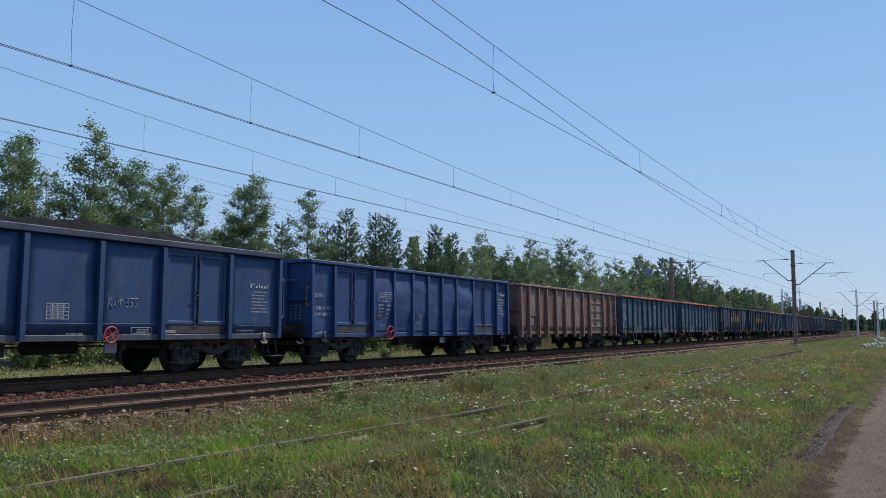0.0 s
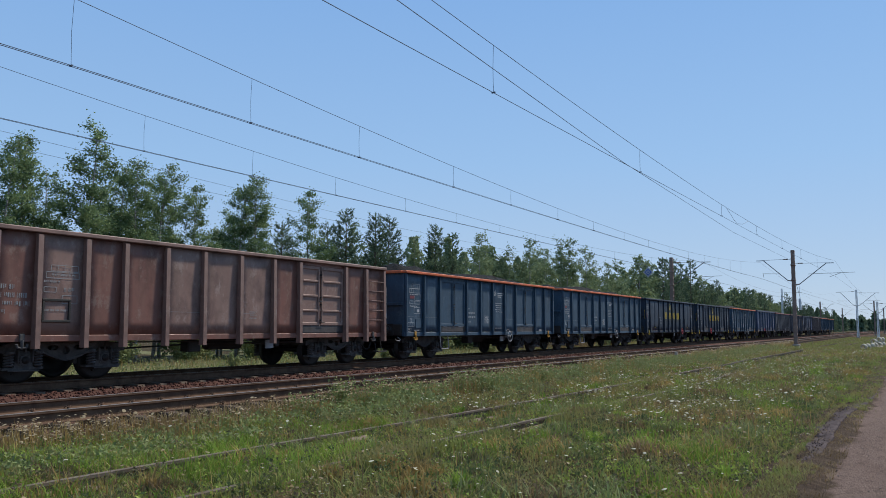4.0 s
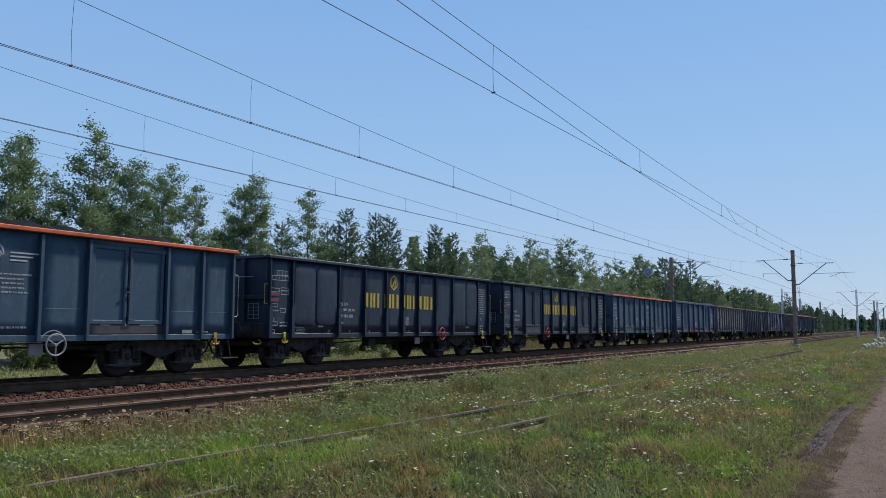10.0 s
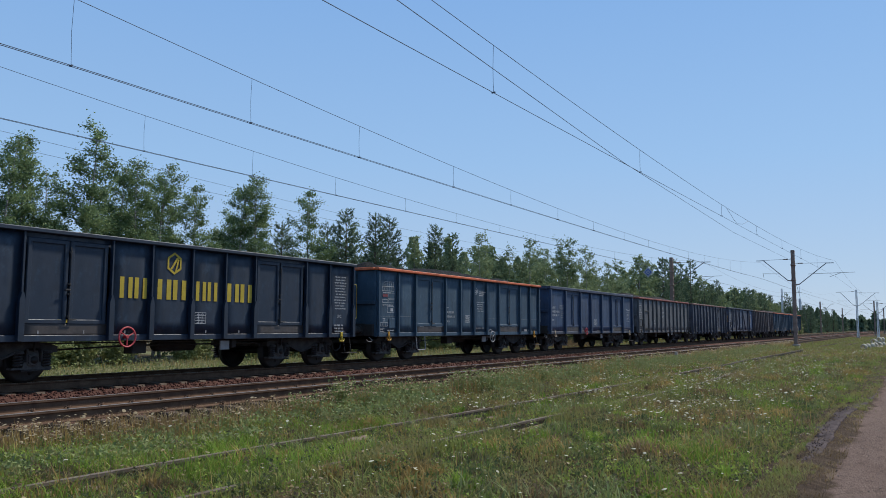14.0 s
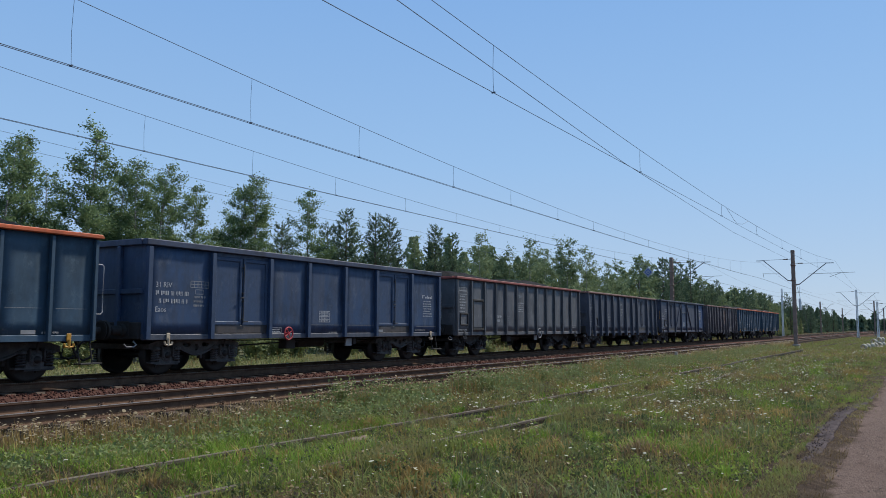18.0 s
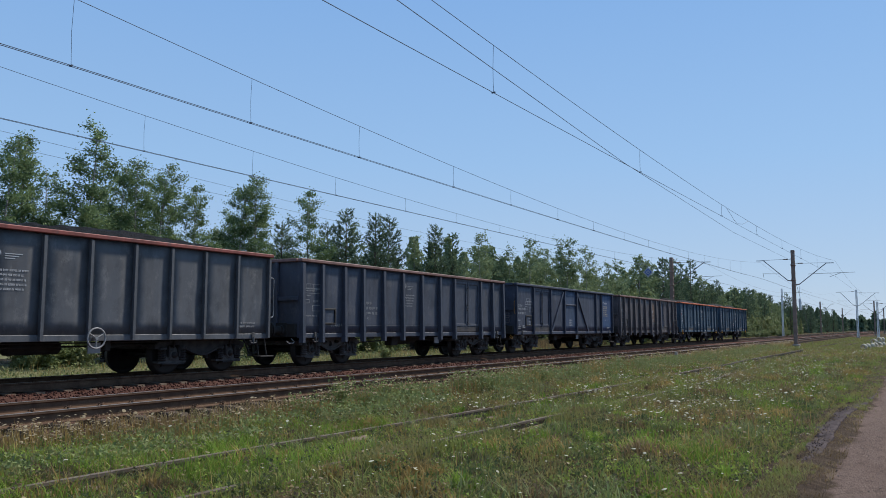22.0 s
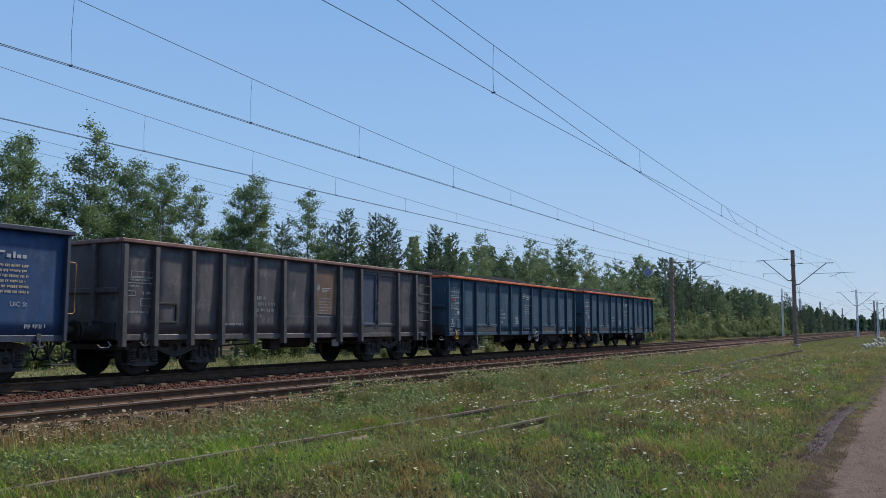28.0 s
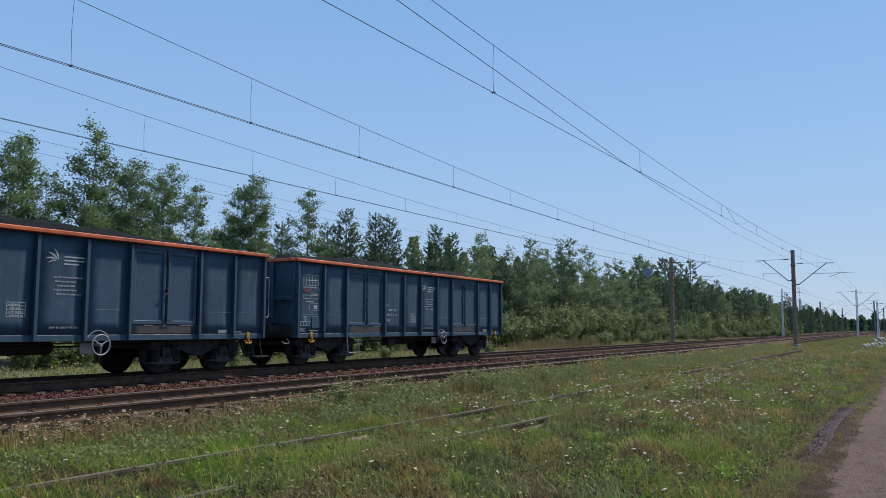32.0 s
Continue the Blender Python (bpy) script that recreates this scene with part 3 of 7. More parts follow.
def bogie_frame_mesh(pierced, mat):
    """Bogie frame: side plates that belly down between the wheels, pierced or solid; bolster, end beams, brake rods."""
    bm = bmesh.new()
    belly = [(x, 0.42 + 0.22 * min(1.0, abs(x) / 0.62) ** 1.5) for x in [-0.62 + 0.124 * i for i in range(11)]]
    for s in (-1, 1):
        y0, y1 = s * 1.0 - 0.05, s * 1.0 + 0.05
        box(bm, -0.66, 0.66, y0 - 0.03, y1 + 0.03, 0.775, 0.815, 0.012)
        plate(bm, belly + [(0.62, 0.78), (-0.62, 0.78)], [(0.0, 0.63, 0.085, 0.085), (-0.29, 0.69, 0.12, 0.055), (0.29, 0.69, 0.12, 0.055)] if pierced else [], y0, y1)
        prism(bm, belly + [(x, z + 0.04) for x, z in belly[::-1]], y0 - 0.035, y1 + 0.035)
        for q in (-1, 1):
            pts = [(q * 0.60, 0.60), (q * 0.60, 0.81), (q * 1.18, 0.80), (q * 1.42, 0.72), (q * 1.42, 0.60), (q * 1.10, 0.61), (q * 1.05, 0.69), (q * 0.75, 0.69), (q * 0.70, 0.61)]
            prism(bm, pts if q > 0 else pts[::-1], y0, y1)
            for o in (-0.30, 0.30):       # spring caps
                lathe(bm, [(0, 0.05), (0, 0.115), (0.05, 0.10), (0.06, 0.04)], (q * 0.9 + o, s * 1.03, 0.585), (0, 0, 1), 10)
            box(bm, q * 0.9 - 0.17, q * 0.9 - 0.135, s * 1.05 - 0.07, s * 1.05 + 0.07, 0.42, 0.68, 0.01)
            box(bm, q * 0.9 + 0.135, q * 0.9 + 0.17, s * 1.05 - 0.07, s * 1.05 + 0.07, 0.42, 0.68, 0.01)
            cyl(bm, (q * 0.9, s * 1.08, 0.62), (q * 0.9, s * 1.10, 0.84), 0.022, seg=6)
        tube(bm, [(-1.25, s * 1.10, 0.26), (-0.62, s * 1.12, 0.25)], 0.016, 5)
        tube(bm, [(0.62, s * 1.12, 0.25), (1.25, s * 1.10, 0.26)], 0.016, 5)
    box(bm, -0.25, 0.25, -0.95, 0.95, 0.50, 0.74, 0.03)
    cyl(bm, (0, 0, 0.72), (0, 0, 0.90), 0.22, seg=16)
    for x in (-1.38, 1.38):
        box(bm, x - 0.05, x + 0.05, -0.95, 0.95, 0.60, 0.72)
    for x in (-0.40, 0.40):
        for s in (-1, 1):
            box(bm, x - 0.04, x + 0.04, s * 0.74 - 0.06, s * 0.74 + 0.06, 0.34, 0.72, 0.01)
    return finish("bogie_frame", bm, mat)


def axle_box_mesh(mat):
    """Round bearing cover with a bolted rim, on a forked saddle whose wings carry the springs."""
    bm = bmesh.new()
    lathe(bm, [(-0.16, 0.15), (0.05, 0.15), (0.06, 0.12), (0.085, 0.11), (0.09, 0.07), (0.11, 0.06), (0.115, 0.01)], (0, 0, 0), (0, -1, 0), 16)
    for k in range(4):
        a = math.pi / 4 + k * math.pi / 2
        cyl(bm, (0.125 * math.cos(a), -0.05, 0.125 * math.sin(a)), (0.125 * math.cos(a), -0.075, 0.125 * math.sin(a)), 0.018, seg=6)
    prism(bm, [(-0.42, -0.19), (0.42, -0.19), (0.42, -0.145), (0.20, -0.145), (0.15, 0.10), (0.10, 0.18), (-0.10, 0.18), (-0.15, 0.10), (-0.20, -0.145), (-0.42, -0.145)], -0.04, 0.13)
    return finish("axle_box", bm, mat)


def spring_mesh(mat):
    bm = bmesh.new()
    turns, n = 5.0, 35
    tube(bm, [(0.085 * math.cos(2 * math.pi * turns * i / n), 0.085 * math.sin(2 * math.pi * turns * i / n), 0.27 * i / n) for i in range(n + 1)], 0.019, 4)
    return finish("spring", bm, mat)


def make_bogie(parent, x, axles, dusty):
    cast, coil = (M["bogie"], M["spring"]) if dusty else (M["bogie_dark"], M["bogie_dark"])
    b = put("bogie", cached(("bogie", dusty), lambda: bogie_frame_mesh(dusty, cast)), parent, pose(x, 0, 0), "dusty grey two-axle bogie with a pierced cast frame" if dusty else "sooty black two-axle bogie")
    for dx in (-0.9, 0.9):
        axles.append(put("wheelset", cached("wheelset", wheelset_mesh), b, pose(dx, 0, 0.46)))
        for s in (-1, 1):
            put("axle_box", cached(("axle_box", dusty), lambda: axle_box_mesh(M["bogie"])), b, pose(dx, s * 1.0, 0.46, 0, 0, 0 if s < 0 else 180))
            for o in (-0.30, 0.30):
                put("spring", cached(("spring", dusty), lambda: spring_mesh(coil)), b, pose(dx + o, s * 1.03, 0.325))


def buffer_mesh():
    bm = bmesh.new()
    lathe(bm, [(0, 0.14), (0.10, 0.14), (0.11, 0.105), (0.36, 0.105), (0.37, 0.075), (0.56, 0.075), (0.565, 0.20), (0.60, 0.225), (0.615, 0.19), (0.62, 0.05)], (0, 0, 0), (-1, 0, 0), 18)
    box(bm, -0.02, 0.0, -0.2, 0.2, -0.2, 0.2, 0.005)
    return finish("buffer", bm, M["iron"], False)


def coupling_mesh():
    """Draw hook with a hanging screw coupling."""
    bm = bmesh.new()
    prism(bm, [(0, -0.05), (-0.34, -0.05), (-0.42, 0.02), (-0.38, 0.11), (-0.33, 0.04), (-0.26, 0.05), (0, 0.05)], -0.03, 0.03)
    for s in (-1, 1):
        tube(bm, [(-0.3, s * 0.05, 0.0), (-0.42, s * 0.06, -0.14), (-0.55, s * 0.06, -0.22), (-0.66, s * 0.05, -0.18)], 0.02, 6)
    cyl(bm, (-0.34, 0, -0.06), (-0.62, 0, -0.21), 0.028, seg=8)
    cyl(bm, (-0.48, 0, -0.14), (-0.50, 0, -0.36), 0.012, seg=6)
    return finish("coupling", bm, M["iron"])


def hose_mesh():
    bm = bmesh.new()
    tube(bm, [(0.0, 0, 0.0), (-0.10, 0, 0.0), (-0.20, 0, -0.10), (-0.30, 0.02, -0.34), (-0.45, 0.04, -0.42), (-0.62, 0.04, -0.36), (-0.70, 0.03, -0.2)], 0.026, 7)
    cyl(bm, (0.05, 0, 0), (-0.12, 0, 0), 0.04, seg=8)
    return finish("brake_hose", bm, M["iron"], True)


def hook_mesh(mat):
    """Tow hook under the sill."""
    bm = bmesh.new()
    box(bm, -0.05, 0.05, -0.03, 0.0, -0.04, 0.12, 0.008)
    tube(bm, [(-0.11, -0.03, -0.08), (-0.09, -0.03, -0.14), (0, -0.03, -0.16), (0.09, -0.03, -0.14), (0.11, -0.03, -0.08)], 0.024, 6)
    cyl(bm, (0, -0.03, 0.0), (0, -0.03, -0.15), 0.03, seg=8)
    return finish("tow_hook", bm, mat)


def brake_wheel_mesh(mat, spokes):
    bm = bmesh.new()
    n = 24
    R = 0.165 if spokes == 4 else 0.21
    ring = [(R * math.cos(2 * math.pi * k / n), 0, R * math.sin(2 * math.pi * k / n)) for k in range(n + 1)]
    tube(bm, ring, 0.019, 6)
    for k in range(spokes):
        a = 2 * math.pi * k / spokes + 0.5
        tube(bm, [(0.03 * math.cos(a), 0, 0.03 * math.sin(a)), (R * math.cos(a), 0, R * math.sin(a))], 0.014, 6)
    cyl(bm, (0, -0.02, 0), (0, 0.35, 0), 0.035, seg=8)
    return finish("brake_wheel", bm, mat)


def buckled(z, x=0.0):
    """How far a sheet that gave way stands out at a height, 0 to 1; unevenly along the wagon."""
    b = (z - 0.95) / (TOP - 0.95) + (0.10 * noise.noise((x * 0.9, 6, 2)) if x else 0.0)
    f = min(1.0, max(0.0, (b - 0.10) / 0.32)) * min(1.0, max(0.0, (0.93 - b) / 0.22))
    return f * f * (3 - 2 * f)


def sheet_mesh(u0, u1, z0, z1, mat, dent, bulge=0.0, seed=0):
    """A side sheet: a thin slab whose outer face is dented, or bulged outwards."""
    bm = bmesh.new()
    fine = 3 if dent > 0.04 else 1
    nx, nz = max(3, int((u1 - u0) / 0.28) * fine), 7 * fine
    front, back = [], []
    for j in range(nz + 1):
        for i in range(nx + 1):
            a, b = i / nx, j / nz
            x, z = u0 + (u1 - u0) * a - 6.4, z0 + (z1 - z0) * b
            if bulge:       # bulged between sill and rim, buckled and creased
                d = 0.30 * dent * noise.noise((x * 1.1, z * 1.6, 4)) + 0.22 * dent * noise.noise((x * 2.6, z * 5.5, 7)) * math.sin(math.pi * b) - bulge * buckled(z, x) * (0.72 + 0.5 * noise.noise((x * 0.55, 1, 9)))
                d += 0.012 * max(0.0, math.sin(b * 19 + 1.2 * noise.noise((x * 0.7, 3, 1)))) ** 8 * math.sin(math.pi * b)
            else:
                d = max(0.0, noise.noise((x * 1.1 + seed * 3.7, z * 1.3, seed)) + 0.15) * min(dent, 0.035)
            front.append(bm.verts.new((x, -SKIN + d, z)))
    for i, j in ((0, 0), (nx, 0), (nx, nz), (0, nz)):
        a, b = i / nx, j / nz
        back.append(bm.verts.new((u0 + (u1 - u0) * a - 6.4, -SKIN + 0.05, z0 + (z1 - z0) * b)))
    w = nx + 1
    for j in range(nz):
        for i in range(nx):
            bm.faces.new((front[j * w + i], front[j * w + i + 1], front[(j + 1) * w + i + 1], front[(j + 1) * w + i])).smooth = True
    bm.faces.new(back[::-1])
    bm.faces.new([front[i] for i in range(nx, -1, -1)] + [back[0], back[1]])
    bm.faces.new([front[nz * w + i] for i in range(nx + 1)] + [back[2], back[3]])
    bm.faces.new([front[j * w] for j in range(nz + 1)] + [back[3], back[0]])
    bm.faces.new([front[j * w + nx] for j in range(nz, -1, -1)] + [back[1], back[2]])
    return finish("side_sheet", bm, mat)


def post_mesh(style, mat):
    bm = bmesh.new()
    if style == "stepped":      # a box foot that thins to a narrow flange above
        box(bm, -0.018, 0.018, -SKIN - 0.07, -SKIN + 0.01, 1.70, TOP)
        prism(bm, [(-0.06, 0.84), (0.06, 0.84), (0.06, 1.62), (0.018, 1.78), (-0.018, 1.78), (-0.06, 1.62)], -SKIN - 0.095, -SKIN + 0.01)
        return finish("post", bm, mat)
    w = {"wide": 0.06, "footed": 0.058, "slim": 0.036, "taper": 0.06}[style]
    lo = {"wide": 0.84, "footed": 0.69, "slim": 0.84, "taper": 0.84}[style]
    d0, d1 = {"wide": (0.10, 0.10), "footed": (0.14, 0.09), "slim": (0.085, 0.08), "taper": (0.13, 0.09)}[style]
    for side in (1,):
        a = [bm.verts.new(p) for p in ((-w, -SKIN + 0.01, lo), (-w * 0.92, -SKIN - d0, lo), (w * 0.92, -SKIN - d0, lo), (w, -SKIN + 0.01, lo))]
        b = [bm.verts.new(p) for p in ((-w, -SKIN + 0.01, TOP), (-w * 0.92, -SKIN - d1, TOP - 0.04), (w * 0.92, -SKIN - d1, TOP - 0.04), (w, -SKIN + 0.01, TOP))]
        for k in range(3):
            bm.faces.new((a[k], a[k + 1], b[k + 1], b[k]))
        bm.faces.new(a[::-1])
        bm.faces.new(b)
    return finish("post", bm, mat)


def door_mesh(w, h, mat):
    """A door leaf's sheet; origin at its lower edge middle, outer face y = 0."""
    bm = bmesh.new()
    box(bm, -w / 2 + 0.05, w / 2 - 0.05, -0.005, 0.03, 0.05, h - 0.05)
    return finish("door", bm, mat)


def door_frame_mesh(w, h, mat):
    """The welded frame round a door leaf, in one piece, with chamfered edges."""
    bm = bmesh.new()
    loops = []
    for x, z0, y in ((w / 2, 0.0, 0.03), (w / 2, 0.0, -0.025), (w / 2 - 0.012, 0.012, -0.035), (w / 2 - 0.078, 0.078, -0.035), (w / 2 - 0.09, 0.09, -0.025), (w / 2 - 0.09, 0.09, 0.03)):
        loops.append([bm.verts.new(v) for v in ((-x, y, z0), (x, y, z0), (x, y, h - z0), (-x, y, h - z0))])
    for c, d in zip(loops, loops[1:] + loops[:1]):
        for k in range(4):
            bm.faces.new((c[k], c[(k + 1) % 4], d[(k + 1) % 4], d[k]))
    return finish("door_frame", bm, mat)


def door_rib_mesh(w, mat):
    bm = bmesh.new()
    box(bm, -w / 2 + 0.09, w / 2 - 0.09, -0.04, 0.0, -0.03, 0.03, 0.01)
    return finish("rib", bm, mat)


def latch_mesh():
    bm = bmesh.new()
    tube(bm, [(0, -0.04, 0.0), (0, -0.055, 0.05), (0, -0.055, 1.45), (0, -0.04, 1.5)], 0.013, 6)
    for z in (0.1, 0.55, 0.75, 1.4):
        box(bm, -0.03, 0.03, -0.055, 0.0, z - 0.022, z + 0.022, 0.006)
    box(bm, -0.10, 0.02, -0.07, -0.05, 0.62, 0.655, 0.006)
    box(bm, 0.0, 0.18, -0.06, -0.045, 0.03, 0.055, 0.004)
    return finish("latch", bm, M["bogie_dark"])


def marking(parent, mat, boxes, name="marking", out=0.0):
    """Painted bars: u0, u1, z0, z1 each, a hair proud of the sheet, also where it bulges."""
    bm = bmesh.new()
    for u0, u1, z0, z1 in boxes:
        x0, x1 = u0 - 6.4, u1 - 6.4
        y0, y1 = -SKIN - 0.006 - out * buckled(z0), -SKIN - 0.006 - out * buckled(z1)
        vs = [bm.verts.new(p) for p in ((x0, y0, z0), (x1, y0, z0), (x1, y1, z1), (x0, y1, z1))]
        bm.faces.new(vs)
    return tagged(part(name, bm, mat, parent), kind="stuff")


def bars(u, z, w, rows, step=0.085, thick=0.04, seed=1):
    """Lines of writing too small to read: short upright bars, in groups like words."""
    r = random.Random(seed)
    out = []
    for k in range(rows):
        a, end = u + r.uniform(0, 0.12) * w, u + w * r.uniform(0.75, 1.0)
        left = r.randint(2, 6)
        while a < end:
            b = min(end, a + thick * r.choice((0.28, 0.4, 0.5, 0.5) if thick < 0.07 else (0.12, 0.16, 0.2, 0.34)))
            low = r.choice((0.0, 0.0, 0.0, 0.25))
            out.append((a, b, z - k * step - thick * (1 - low), z - k * step))
            left -= 1
            a = b + thick * (0.22 if left else 0.7)
            left = left or r.randint(2, 6)
    return out


def frame_of(u0, u1, z0, z1, t=0.011, cols=1, rows=1):
    """A ruled table outline."""
    out = [(u0 + (u1 - u0) * k / cols - t / 2, u0 + (u1 - u0) * k / cols + t / 2, z0, z1) for k in range(cols + 1)]
    return out + [(u0, u1, z0 + (z1 - z0) * k / rows - t / 2, z0 + (z1 - z0) * k / rows + t / 2) for k in range(rows + 1)]


def words(parent, text, u, z, size, mat, name="lettering"):
    cu = bpy.data.curves.new("letters", "FONT")
    cu.body, cu.size, cu.resolution_u = text, size, 2
    ob = bpy.data.objects.new("letters", cu)
    me = bpy.data.meshes.new_from_object(ob)
    me.materials.append(mat)
    return tagged(put(name, me, parent, Matrix.Translation((u - 6.4, -SKIN - 0.007, z)) @ Euler((math.pi / 2, 0, 0)).to_matrix().to_4x4(), "painted lettering " + text), kind="stuff")


def block_word(groups, z0, z1):
    """A company's name as plain stencil blocks, each split by a thin upright gap."""
    out = []
    for u0, u1, n in groups:
        w = (u1 - u0) / n
        for k in range(n):
            a, b = u0 + k * w + 0.02, u0 + (k + 1) * w - 0.035
            t = (b - a) * 0.33
            out += [(a, a + t, z0, z1), (b - t, b, z0, z1)]
    return out


def swoosh(parent, u, z, s, mat):
    """A company mark as a plain shape: a fan of curved blades over long bars."""
    bm = bmesh.new()
    for k in range(4):
        a0 = 1.5 + 0.42 * k
        pts = []
        for i in range(7):
            a = a0 + 0.07 * i * (1 + 0.2 * k)
            r = s * (0.10 + 0.055 * i)
            pts.append((u - 6.4 + r * math.cos(a), z + r * math.sin(a)))
        for i in range(6):
            w = s * 0.028 * (1 - abs(i - 2.5) / 4)
            (x0, z0), (x1, z1) = pts[i], pts[i + 1]
            bm.faces.new([bm.verts.new((x, -SKIN - 0.006, zz)) for x, zz in ((x0 - w, z0 - w), (x1 - w, z1 - w), (x1 + w, z1 + w), (x0 + w, z0 + w))])
    for k, w in enumerate((0.95, 0.75, 0.55)):
        x0, zz = u - 6.4 + s * 0.20, z + s * (0.16 - 0.11 * k)
        bm.faces.new([bm.verts.new((x, -SKIN - 0.006, q)) for x, q in ((x0, zz), (x0 + w * s * 0.9, zz), (x0 + w * s * 0.95, zz + s * 0.045), (x0, zz + s * 0.045))])
    return part("company_mark", bm, mat, parent, "white company mark of curved blades and bars")


def coal_load(k, height, m):
    bm = bmesh.new()
    nx, ny = 56, 12
    rows = []
    for i in range(nx + 1):
        x = -6.25 + 12.5 * i / nx
        line = []
        for j in range(ny + 1):
            y = -1.36 + 2.72 * j / ny
            hump = 0.5 + 0.5 * math.cos(math.pi * y / 1.4)
            along = min(1.0, (6.3 - abs(x)) / 1.1) * (0.90 + 0.10 * math.sin(x * 0.9 + k * 2.0))
            z = 2.78 + height * hump ** 0.7 * along + 0.07 * noise.noise((x * 2.6, y * 2.6, k)) + 0.03 * noise.noise((x * 8, y * 8, k))
            line.append(bm.verts.new((x, y, z)))
        rows.append(line)
    for a, b in zip(rows, rows[1:]):
        for j in range(ny):
            bm.faces.new((a[j], b[j], b[j + 1], a[j + 1]))
    under = [bm.verts.new((x, y, 2.6)) for x, y in ((-6.25, -1.36), (6.25, -1.36), (6.25, 1.36), (-6.25, 1.36))]
    bm.faces.new(under[::-1])
    bm.faces.new([r[0] for r in rows] + [under[1], under[0]])
    bm.faces.new([r[-1] for r in rows[::-1]] + [under[3], under[2]])
    bm.faces.new([v for v in rows[0][::-1]] + [under[0], under[3]])
    bm.faces.new([v for v in rows[-1]] + [under[2], under[1]])
    ob = part("coal_load", bm, M["coal"], None, m=m)
    return tagged(ob, "heap of black coal filling an open wagon", "coal", "coal loads")


